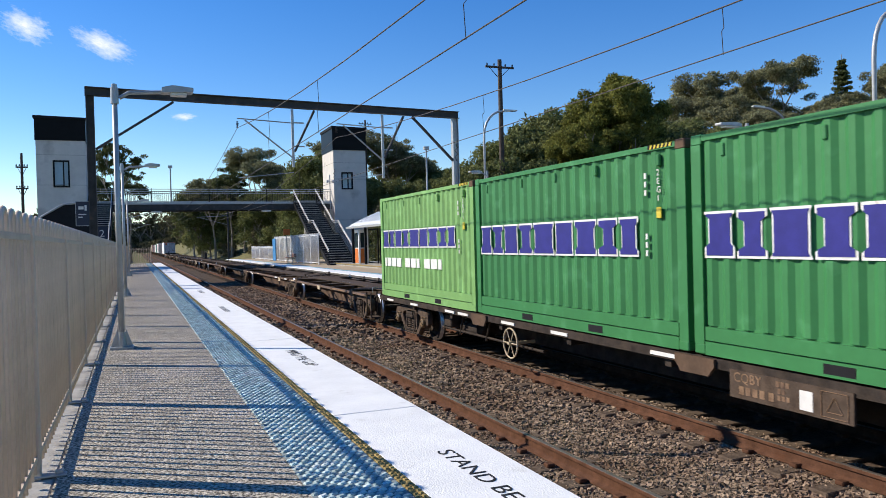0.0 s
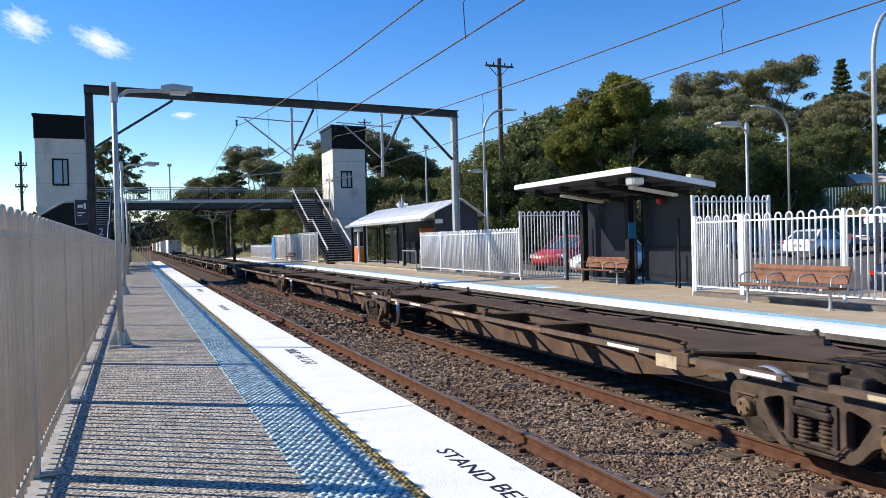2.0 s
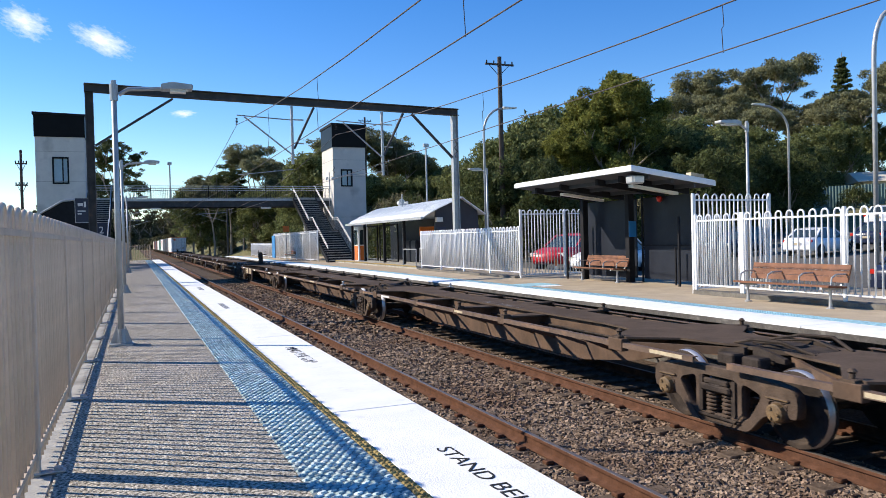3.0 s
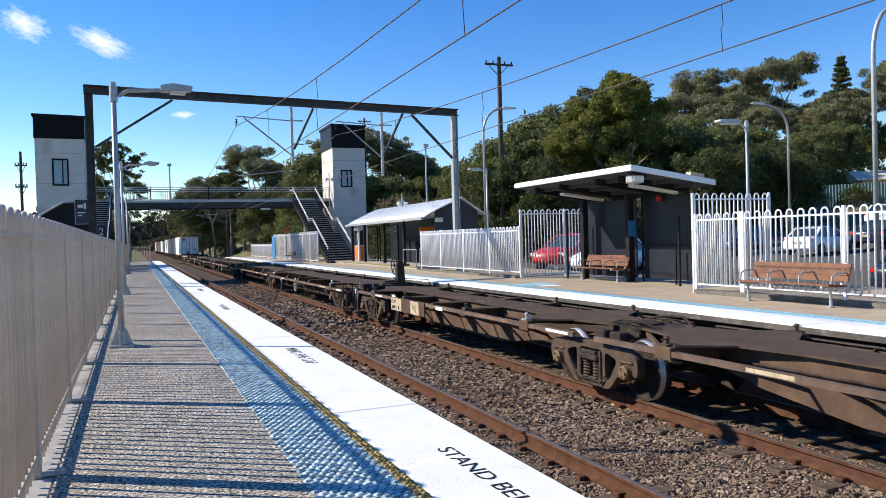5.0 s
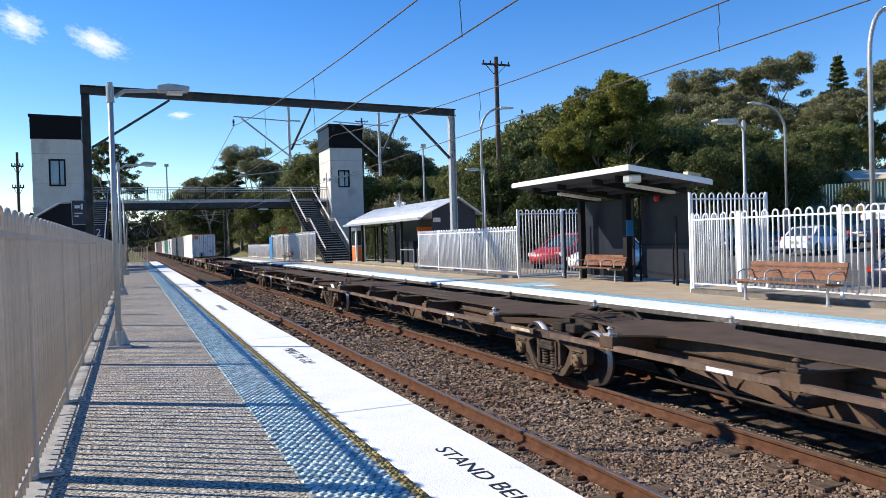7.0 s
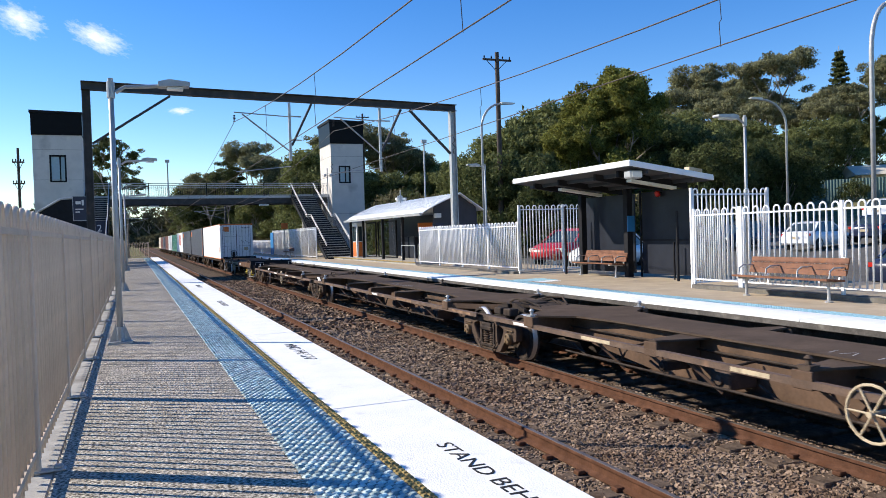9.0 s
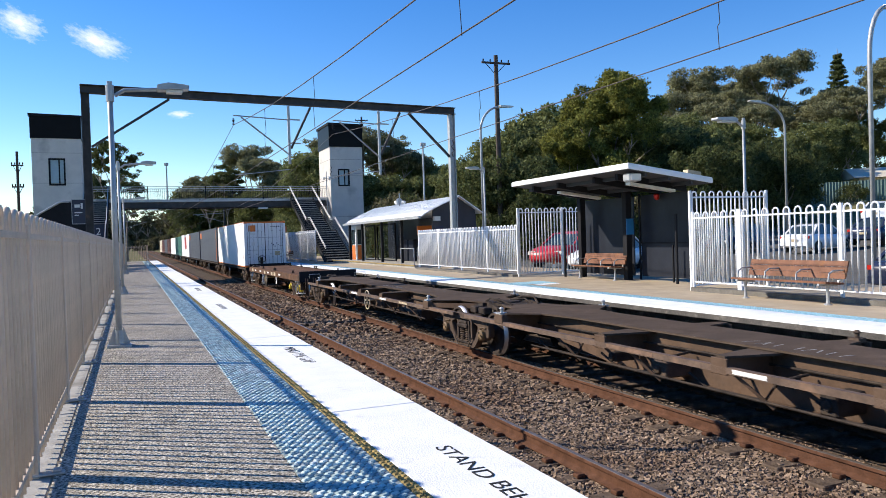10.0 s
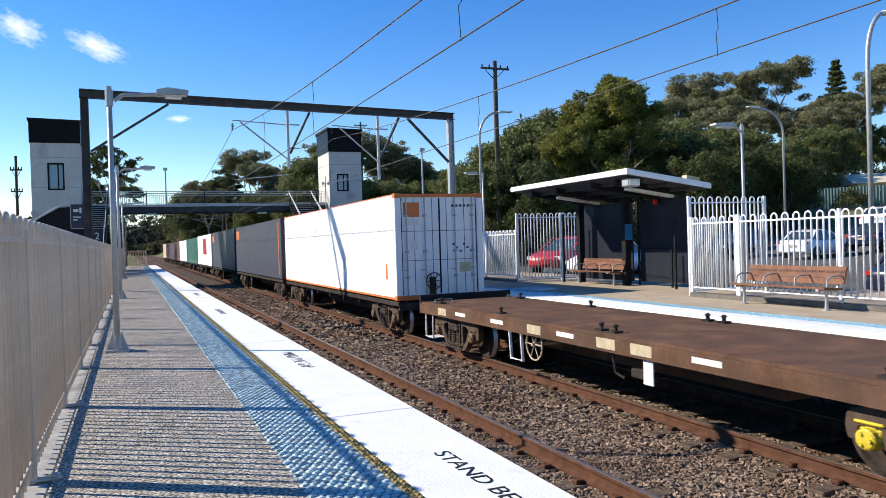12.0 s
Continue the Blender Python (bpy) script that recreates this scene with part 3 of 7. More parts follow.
part("tactile_panel", boxes((10.05, 11.1, 18.3, 19.3, FAR - 0.02, FAR + 0.005)), M["blue_far"], platf, "blue tactile panel")
part("white_panel", boxes((10.3, 10.9, 17.8, 18.25, FAR - 0.02, FAR + 0.005)), M["white_line"], platf)
plinth = solid("plinth", boxes((11.60, 11.9, -8.0, 13.4, FAR, 0.04)), M["dark_concrete"], "low concrete plinth under the fence", "plinth", "structure")
solid("plinth", boxes((11.60, 11.9, 21.95, 31.0, FAR, 0.03)), M["dark_concrete"], "low concrete plinth under the fence", "plinth", "structure")

# ---- overhead line ----
GL, GR = Vector((-1.27, 27.8, 0)), Vector((12.75, 29.3, 0))
gan = thing("gantry", "dark steel portal gantry spanning both tracks", "gantry")


def on_gantry(x, z, dy=0.0):
    t = (x - GL.x) / (GR.x - GL.x)
    return Vector((x, GL.y + t * (GR.y - GL.y) + dy, z))


def i_section(bm, a, b, w, h, up=(0, 0, 1)):
    a, b, u = Vector(a), Vector(b), Vector(up)
    beam(bm, a, b, 0.02, h, up)
    for s in (-1, 1):
        beam(bm, a + u * s * (h / 2 - 0.01), b + u * s * (h / 2 - 0.01), w, 0.025, up)


bm = bmesh.new()
i_section(bm, on_gantry(GL.x - 0.15, 6.69), on_gantry(GR.x + 0.18, 6.69), 0.26, 0.28)
part("beam", bm, M["gantry"], gan)
for c, zb in ((GL, -0.6), (GR, FAR)):
    bm = bmesh.new()
    i_section(bm, (c.x, c.y, zb), (c.x, c.y, 6.55), 0.24, 0.25, (1, 0, 0))
    part("column", bm, M["gantry"] if c is GL else M["galv"], gan)
    bm = bmesh.new()
    box(bm, c.x - 0.25, c.x + 0.25, c.y - 0.25, c.y + 0.25, zb, zb + 0.03)
    part("base_plate", bm, M["galv"], gan)
for x0, z0, x1, z1 in ((GL.x + 0.15, 4.75, 1.4, 6.5), (GR.x - 0.12, 4.75, 10.75, 6.5), (6.55, 6.5, 5.75, 4.9), (10.35, 6.5, 9.45, 4.75)):
    bm = bmesh.new()
    for o in (-0.05, 0.05):
        beam(bm, on_gantry(x0, z0, o), on_gantry(x1, z1, o), 0.045, 0.07)
    part("brace", bm, M["gantry"], gan)
for x, z in ((5.68, 4.30), (9.40, 3.95)):
    bm = bmesh.new()
    beam(bm, on_gantry(x, 6.5), on_gantry(x, z), 0.09, 0.09, (0, 1, 0))
    for zz in (6.0, 5.1):
        beam(bm, on_gantry(x, zz), on_gantry(x + 0.45, zz), 0.05, 0.05)
    part("drop_tube", bm, M["galv"], gan)
for x, xi in ((5.68, 3.61), (9.40, 7.45)):
    bm = bmesh.new()
    bar(bm, on_gantry(x, 4.65), on_gantry(xi + 0.28, 6.0), 0.03, 6)
    bar(bm, on_gantry(x, 5.98), on_gantry(xi, 6.05), 0.022, 6)
    part("bracket", bm, M["galv"], gan)
    bm = bmesh.new()
    for k in range(5):
        lathe(bm, [(5.70 + k * 0.05, 0.02), (5.712 + k * 0.05, 0.055), (5.74 + k * 0.05, 0.02)], "Z", on_gantry(xi, 0), 10)
    part("insulator", bm, M["dark_steel"], gan, "dark ribbed insulator")
    bm = bmesh.new()
    bar(bm, on_gantry(x, 4.1), on_gantry(xi, 3.86), 0.018, 6)
    part("steady_arm", bm, M["galv"], gan)


def wire_run(name, label, x, heights, contact):
    """Messenger and contact wire of one track with their droppers. heights: y, z along the messenger."""
    w = thing(name, label, "overhead wire")
    bm = bmesh.new()
    tube(bm, [(x, y, z) for y, z in heights], 0.011, 6)
    part("messenger_wire", bm, M["wire"], w)
    bm = bmesh.new()
    tube(bm, [(x, -25, contact), (x, 120, contact + 0.1)], 0.009, 6)
    part("contact_wire", bm, M["wire"], w)
    pts = np.array(heights)
    for y in (-2, 7.9, 15.4, 21.5, 36, 44):
        bm = bmesh.new()
        z = float(np.interp(y, pts[:, 0], pts[:, 1]))
        tube(bm, [(x, y, z), (x + 0.02, y, (z + contact) / 2 + 0.05), (x - 0.02, y, (z + contact) / 2), (x, y, contact)], 0.006, 5)
        part("dropper", bm, M["wire"], w)
    return w


def sag(y0, z0, y1, z1, low, n=14):
    out = []
    for k in range(n + 1):
        t = k / n
        out.append((y0 + t * (y1 - y0), z0 + t * (z1 - z0) - low * 4 * t * (1 - t)))
    return out


wire_run("overhead_wire", "thin overhead line wires above the near track", TRACK_1, sag(-25, 5.7, 28.3, 5.7, 1.28) + sag(28.3, 5.7, 90, 5.7, 1.4)[1:] + [(130, 5.7)], 3.67)
wire_run("overhead_wire", "thin overhead line wires above the far track", TRACK_2 + 0.03, sag(-25, 5.5, 28.7, 5.5, 1.16) + sag(28.7, 5.5, 90, 5.5, 1.4)[1:] + [(130, 5.5)], 3.76)

# ---- footbridge, lift towers and stairs ----


def tower(name, label, x0, x1, y0, y1, ztop, zband, zbase, wx0, wx1, wz0, wz1):
    t = thing(name, label, "lift tower")
    d = 0.25
    # front wall with an opening, other walls plain
    front = boxes((x0, wx0, y0, y0 + d, zbase, zband), (wx1, x1, y0, y0 + d, zbase, zband), (wx0, wx1, y0, y0 + d, zbase, wz0), (wx0, wx1, y0, y0 + d, wz1, zband))
    part("wall", front, M["panel"], t, "pale precast concrete wall")
    part("wall", boxes((x0, x0 + d, y0 + d, y1, zbase, zband), (x1 - d, x1, y0 + d, y1, zbase, zband), (x0 + d, x1 - d, y1 - d, y1, zbase, zband)), M["panel"], t)
    for z in (zbase + 3.2, zbase + 6.4, zband - 1.0):
        part("joint", boxes((x0 - 0.004, x1 + 0.004, y0 - 0.004, y1 + 0.004, z, z + 0.03)), M["concrete"], t)
    part("cladding", boxes((x0 - 0.05, x1 + 0.05, y0 - 0.05, y1 + 0.05, zband, ztop - 0.12)), M["black_clad"], t, "black metal band")
    bm = bmesh.new()
    prism(bm, [(x0 - 0.12, ztop - 0.12), (x1 + 0.12, ztop - 0.12), (x1 + 0.12, ztop - 0.02), (x0 - 0.12, ztop + 0.06)], y0 - 0.15, y1 + 0.15, "Y")
    part("roof", bm, M["dark_steel"], t)
    w = part("window", boxes((wx0 + 0.1, wx1 - 0.1, y0 + 0.12, y0 + 0.14, wz0 + 0.1, wz1 - 0.1)), M["pale_window"], t, "lift window with the sky's reflection put into its colour")
    part("frame", boxes((wx0, wx0 + 0.1, y0 - 0.03, y0 + 0.2, wz0, wz1), (wx1 - 0.1, wx1, y0 - 0.03, y0 + 0.2, wz0, wz1), (wx0 + 0.1, wx1 - 0.1, y0 - 0.03, y0 + 0.2, wz0, wz0 + 0.1),
                        (wx0 + 0.1, wx1 - 0.1, y0 - 0.03, y0 + 0.2, wz1 - 0.1, wz1), (wx1 - 0.42, wx1 - 0.34, y0 + 0.05, y0 + 0.15, wz0 + 0.1, wz1 - 0.1)), M["dark_steel"], w)
    return t


tower("lift_tower", "pale concrete lift tower with a black top band", -6.0, -2.98, 57.0, 60.2, 10.45, 8.85, -0.6, -5.0, -3.98, 6.95 - 1.3, 6.95 + 0.55)
tower("lift_tower", "pale concrete lift tower with a black top band", 14.45, 17.05, 57.0, 60.6, 10.42, 8.62, FAR, 15.05, 15.98, 5.55, 6.9)

br = thing("footbridge", "steel footbridge with mesh balustrade over the tracks", "footbridge")
BX0, BX1, BY0, BY1, DZ = -3.0, 14.45, 58.0, 60.4, 4.62
part("deck", boxes((BX0, BX1, BY0 + 0.1, BY1 - 0.1, DZ - 0.12, DZ)), M["dark_concrete"], br)
for y in (BY0, BY1):
    bm = bmesh.new()
    i_section(bm, (BX0, y, DZ - 0.33), (BX1, y, DZ - 0.33), 0.24, 0.42)
    part("girder", bm, M["gantry"], br, "dark steel side girder")
    part("edge_channel", boxes((BX0, BX1, y - 0.14, y + 0.14, DZ - 0.118, DZ + 0.05)), M["galv"], br, "grey edge channel of the deck")
    bm = bmesh.new()
    for z in (DZ + 1.0, DZ + 0.85, DZ + 0.1):
        beam(bm, (BX0, y, z), (BX1, y, z), 0.04, 0.045)
    part("handrail", bm, M["galv"], br)
    bm = bmesh.new()
    for k in range(int((BX1 - BX0) / 0.13)):
        x = BX0 + 0.13 * k
        beam(bm, (x, y, DZ + 0.1), (x, y, DZ + 0.85), 0.016, 0.016, (0, 1, 0))
    part("baluster", bm, M["dark_steel"], br)["kind"] = "stuff"
for x in (-2.6, 1.2, 5.2, 9.4, 13.6):
    bm = bmesh.new()
    beam(bm, (x, BY0 - 0.06, DZ - 0.1), (x, BY0 - 0.06, DZ + 1.05), 0.05, 0.05, (0, 1, 0))
    part("post", bm, M["dark_steel"], br)
for x in (-1.8, 12.9):
    for y in (BY0 + 0.2, BY1 - 0.2):
        bm = bmesh.new()
        bar(bm, (x, y, -1.0 if x < 0 else FAR), (x, y, DZ - 0.6), 0.2, 12)
        part("pier", bm, M["concrete"], br)
for x in (1.5, 9.3):
    bm = bmesh.new()
    box(bm, x - 0.35, x + 0.35, BY0 - 0.55, BY0 - 0.2, DZ - 0.72, DZ - 0.62, 0.02)
    part("lamp", bm, M["lens"], br, "small under-deck lamp")


def stairs(name, label, x0, x1, y0, y1, z0, z1, landing=0.45, n=30, wide_wall=False):
    """A straight flight along y with one landing, strings, treads, risers and two-rail balustrades."""
    st = thing(name, label, "staircase")
    rise = (z1 - z0) / n
    sgn = 1 if y1 > y0 else -1
    land = 1.3 * sgn
    run = ((y1 - y0) - land) / n
    half = int(n * landing)
    y, z = y0, z0
    line = [(y0, z0)]
    for k in range(n):
        z += rise
        a, b = sorted((y, y + run))
        part("tread", boxes((x0 + 0.06, x1 - 0.06, a - 0.02, b + 0.02, z - 0.05, z)), M["concrete"], st)
        part("riser", boxes((x0 + 0.06, x1 - 0.06, y, y + 0.02, z - rise, z - 0.05)), M["dark_steel"], st)
        y += run
        if k == half - 1:
            line.append((y, z))
            a, b = sorted((y, y + land))
            part("landing", boxes((x0 + 0.06, x1 - 0.06, a, b, z - 0.06, z)), M["concrete"], st)
            y += land
            line.append((y, z))
    line.append((y1, z1))
    for x in (x0, x1):
        bm = bmesh.new()
        for (ya, za), (yb, zb) in zip(line, line[1:]):
            beam(bm, (x, ya, za - 0.02), (x, yb, zb - 0.02), 0.06, 0.3)
        part("string", bm, M["dark_steel"], st, "dark steel stair string")
        bm = bmesh.new()
        for h, r in ((1.0, 0.025), (0.85, 0.018)):
            tube(bm, [(x, ya, za + h) for ya, za in line], r, 6)
        part("handrail", bm, M["galv"], st, "galvanised handrail")
        bm = bmesh.new()
        for (ya, za), (yb, zb) in zip(line, line[1:]):
            m = max(1, int(abs(yb - ya) / 0.16))
            for k in range(m):
                t = k / m
                yy, zz = ya + t * (yb - ya), za + t * (zb - za)
                beam(bm, (x, yy, zz + 0.05), (x, yy, zz + 0.85), 0.016, 0.016, (0, 1, 0))
        part("baluster", bm, M["dark_steel"], st)["kind"] = "stuff"
    if wide_wall:
        bm = bmesh.new()
        prism(bm, [(ya, za - 0.3) for ya, za in line] + [(ya, za + 0.95) for ya, za in reversed(line)], x0 - 0.03, x0 - 0.06 - 0.03, "X")
        part("side_panel", bm, M["dark_steel"], st, "dark solid side panel")
    return st


stairs("staircase", "steel and concrete stairs up to the footbridge", 11.45, 13.2, 47.0, 58.0, FAR, DZ)
for y, z in ((52.3, 2.0),):
    for x in (11.7, 12.95):
        bm = bmesh.new()
        bar(bm, (x, y, FAR), (x, y, z), 0.12, 10)
        solid("stair_pier", bm, M["concrete"], "round concrete pier under the stairs", "pier")
st2 = stairs("staircase", "dark steel stairs from the near platform to the bridge", -2.9, -1.4, 44.5, 58.0, -0.05, DZ, wide_wall=False)

# ---- shelters on the far platform ----
sh = thing("shelter", "open platform shelter with a thin white-edged roof", "shelter")
# tilted roof: front edge high, back edge low
RF, RB, RY0, RY1 = 10.95, 13.50, 14.7, 20.6
ZRF, ZRB = 2.93, 2.58


def roof_slab(x0, x1, y0, y1, thick, dz=0.0):
    bm = bmesh.new()
    k = (ZRB - ZRF) / (RB - RF)
    prism(bm, [(x0, ZRF + (x0 - RF) * k + dz), (x1, ZRF + (x1 - RF) * k + dz), (x1, ZRF + (x1 - RF) * k + thick + dz), (x0, ZRF + (x0 - RF) * k + thick + dz)], y0, y1, "Y")
    return bm


# underside of the white roof, coloured as dark as it looks in shade
part("roof", roof_slab(RF + 0.05, RB, RY0 + 0.05, RY1 - 0.05, 0.06, -0.10), M["soffit"], sh, "roof underside sheet, its shade put into the near-black colour")
for a in ((RF, RF + 0.05, RY0, RY1), (RF + 0.05, RB, RY0, RY0 + 0.05), (RF + 0.05, RB, RY1 - 0.05, RY1)):
    part("fascia", roof_slab(*a, 0.11, -0.09), M["roof_white"], sh, "white metal fascia")
part("roof_sheet", roof_slab(RF + 0.02, RB, RY0 + 0.02, RY1 - 0.02, 0.03, 0.02), M["roof_white"], sh)
for y in (RY0 + 0.9, 16.6, 18.4, RY1 - 0.8):
    part("rafter", roof_slab(RF + 0.3, RB - 0.1, y - 0.05, y + 0.05, 0.16, -0.26), M["dark_steel"], sh)
for x in (11.5, 12.2, 12.9):
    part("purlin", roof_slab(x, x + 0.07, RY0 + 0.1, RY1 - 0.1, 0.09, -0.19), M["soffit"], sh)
for x, y in ((13.1, 20.05), (13.1, 17.72)):
    part("column", boxes((x - 0.09, x + 0.09, y - 0.09, y + 0.09, FAR, 2.5)), M["dark_steel"], sh)
part("back_screen", boxes((13.46, 13.50, 17.9, 20.5, FAR + 0.1, 2.35)), M["screen"], sh, "dark perforated back screen")
part("back_screen", boxes((13.46, 13.50, 15.3, 17.55, FAR + 0.1, 2.35)), M["screen"], sh, "dark perforated back screen")
for a in ((15.3, 17.55, 0.98, 1.02), (15.22, 15.3, FAR, 2.4), (17.56, 17.62, FAR, 2.4), (20.5, 20.58, FAR, 2.4)):
    part("back_frame", boxes((13.43, 13.458, *a)), M["dark_steel"], sh)
for a in ((12.75, 12.80, 20.53, 20.59, FAR, 2.1), (12.9, 12.95, 15.4, 15.45, FAR, 1.75), (13.2, 13.24, 15.9, 15.94, FAR, 0.95)):
    part("end_post", boxes(a), M["dark_steel"], sh, "slim dark end post")
for y in (15.6, 18.9):
    part("ceiling_light", roof_slab(11.6, 13.0, y - 0.1, y + 0.1, 0.07, -0.33), M["lens"], sh, "long enclosed light fitting")
bm = bmesh.new()
box(bm, 11.1, 11.45, 14.85, 15.15, 2.55, 2.75, 0.03)
part("floodlight", bm, M["galv"], sh, "square floodlight")
part("lens", boxes((11.13, 11.42, 14.835, 14.85, 2.58, 2.72)), M["lens"], sh)
part("blue_notice", boxes((12.98, 13.22, 17.575, 17.60, 1.25, 1.7)), M["blue_sign"], sh, "small blue notice on the column")
bm = bmesh.new()
lathe(bm, [(2.30, 0.02), (2.33, 0.07), (2.43, 0.08), (2.47, 0.05), (2.55, 0.02)], "Z", (13.35, 16.7, -0.12), 12)
part("red_lamp", bm, M["lamp_red"], sh, "red indicator lamp")
part("junction_box", roof_slab(12.75, 13.15, RY0 + 0.02, RY0 + 0.2, 0.09, 0.05), M["cream_mark"], sh)

sh2 = thing("station_building", "low platform building with a white gabled roof", "station building")
SX0, SX1, SY0, SY1 = 12.35, 15.5, 31.8, 45.0
bm = bmesh.new()
def roof_line(lift):
    """The curved roof in section, from the front eave over the crown to the back."""
    front = [(SX0 - 0.15 + 1.95 * k / 8, 2.28 + lift + 0.92 * (k / 8) ** 0.85) for k in range(9)]
    return front + [(14.15 + 1.2 * k / 4, 3.20 + lift - 0.80 * k / 4) for k in range(1, 5)]


prism(bm, roof_line(0.05) + roof_line(0.0)[::-1], SY0, SY1, "Y")
part("roof", bm, M["roof_white"], sh2, "white corrugated curved roof")
bm = bmesh.new()
for k in range(66):
    y = SY0 + 0.1 + 0.2 * k
    line = roof_line(0.055)
    for p, q in zip(line[:9:2], line[2:10:2]):
        beam(bm, (p[0], y, p[1]), (q[0], y, q[1]), 0.03, 0.02)
part("roof_rib", bm, M["roof_white"], sh2)["kind"] = "stuff"
bm = bmesh.new()
prism(bm, [(12.75, FAR)] + [(x, z) for x, z in roof_line(-0.002) if 12.75 < x < 15.3] + [(15.25, FAR)], SY0 + 0.3, SY0 + 0.42, "Y")
part("gable_wall", bm, M["soffit"], sh2, "gable end, its shade put into the near-black colour")
part("back_wall", boxes((15.0, 15.15, SY0 + 0.42, SY1, FAR, 2.4)), M["screen"], sh2)
part("gutter", boxes((SX0 - 0.27, SX0 - 0.15, SY0, SY1, 2.22, 2.33)), M["galv"], sh2)
for y in (35.4, 38.6, 42.3, 45.0):
    part("column", boxes((12.45, 12.58, y - 0.07, y + 0.07, FAR, 2.3)), M["dark_steel"], sh2)
for a, b in ((38.8, 42.1), (42.5, 44.9)):
    w = part("glazed_screen", boxes((13.35, 13.37, a, b, 0.15, 2.1)), PANE, sh2, "clear glazed screen")
    w.visible_shadow = False
    part("screen_frame", boxes((13.32, 13.40, a, b, 0.08, 0.15), (13.32, 13.40, a, b, 2.1, 2.18), (13.32, 13.40, a, a + 0.06, 0.15, 2.1), (13.32, 13.40, b - 0.06, b, 0.15, 2.1)), M["dark_steel"], w)
part("wall_lamp", boxes((12.9, 13.2, SY0 + 0.1, SY0 + 0.3, 2.1, 2.3)), M["lens"], sh2)
part("platform_number", boxes((13.0, 13.4, SY0 + 0.27, SY0 + 0.30, 1.45, 1.85)), M["navy"], sh2, "square platform number sign")
writing("sign_numeral", "1", 0.3, M["white_mark"], sh2, pose(13.14, SY0 + 0.262, 1.54, 90, 0, 0))
step = solid("ramp", boxes((11.9, 15.0, 32.0, 48.0, FAR, FAR + 0.14)), M["concrete"], "raised paving with a yellow edge beside the building", "pavement", "structure")
part("yellow_edge", boxes((11.86, 11.9, 32.0, 48.0, FAR + 0.10, FAR + 0.145)), M["yellow"], step)
kiosk = thing("ticket_machine", "white ticket cabinet with dark screen and orange base", "ticket machine")
part("body", boxes((12.6, 13.2, 44.0, 45.0, FAR + 0.14, 2.15)), M["white_paint"], kiosk)
part("screen", boxes((12.585, 12.6, 44.15, 44.85, 1.05, 1.95), (12.7, 13.1, 43.985, 44.0, 1.05, 1.95)), M["window"], kiosk)
part("front", boxes((12.585, 12.6, 44.15, 44.85, 0.12, 1.0), (12.7, 13.1, 43.985, 44.0, 0.12, 1.0)), M["orange"], kiosk, "orange lower panel")
for y in (37.0, 37.9):
    bm = bmesh.new()
    box(bm, 13.7, 14.4, y, y + 0.75, FAR + 0.14, 1.25, 0.05)
    solid("litter_bin", bm, M["screen"], "dark boxy litter bin under the roof", "bin", group="bins")
rl = thing("handrail", "galvanised handrail at the ramp", "handrail")
bm = bmesh.new()
tube(bm, [(11.95, 32.2, FAR), (11.95, 32.2, 0.85), (11.95, 34.0, 0.85), (11.95, 34.0, FAR)], 0.025, 6)
tube(bm, [(12.8, 32.2, FAR), (12.8, 32.2, 0.85), (12.8, 34.0, 0.85), (12.8, 34.0, FAR)], 0.025, 6)
part("rail", bm, M["galv"], rl)
part("orange_board", boxes((13.6, 14.6, 36.0, 36.1, 1.5, 1.95)), M["orange"], sh2, "orange notice board")


def bench(x, y, z, length, label):
    """A slatted bench facing the track: the seat looks to -x."""
    b = thing("bench", label, "bench", pose(x, y, z), "platform benches")
    h = length / 2
    for k in range(4):
        part("seat_slat", boxes((-0.03 + k * 0.115, 0.07 + k * 0.115, -h, h, 0.385 - 0.010 * k, 0.42 - 0.010 * k)), M["timber"], b)
    for k in range(3):
        bm = bmesh.new()
        x0, z0 = 0.43 + 0.034 * k, 0.45 + k * 0.105
        prism(bm, [(x0, z0), (x0 + 0.035, z0), (x0 + 0.062, z0 + 0.098), (x0 + 0.030, z0 + 0.098)], -h, h, "Y")
        part("back_slat", bm, M["timber"], b)
    for yy in (-h * 0.86, h * 0.86):
        bm = bmesh.new()
        lathe(bm, [(0.0, 0.07), (0.015, 0.07), (0.03, 0.035), (0.10, 0.028), (0.28, 0.026), (0.36, 0.045)], "Z", (0.2, yy, 0), 12)
        beam(bm, (-0.03, yy, 0.37), (0.42, yy, 0.34), 0.05, 0.045)
        beam(bm, (0.46, yy, 0.35), (0.605, yy, 0.76), 0.035, 0.04)
        part("leg", bm, M["galv"], b, "cast metal pedestal leg")
    for yy in (-h * 0.95, -h * 0.33, h * 0.33, h * 0.95):
        bm = bmesh.new()
        tube(bm, [(0.46, yy, 0.60), (0.22, yy, 0.60), (0.12, yy, 0.55), (0.10, yy, 0.40)], 0.016, 6)
        part("armrest", bm, M["galv"], b)
    return b


bench(10.98, 10.40, FAR, 2.2, "brown timber slat bench in front of the white fence")
bench(12.5, 18.7, FAR, 2.1, "brown timber slat bench under the shelter roof")
bench(10.8, 57.5, FAR, 1.8, "brown timber slat bench near the stairs")


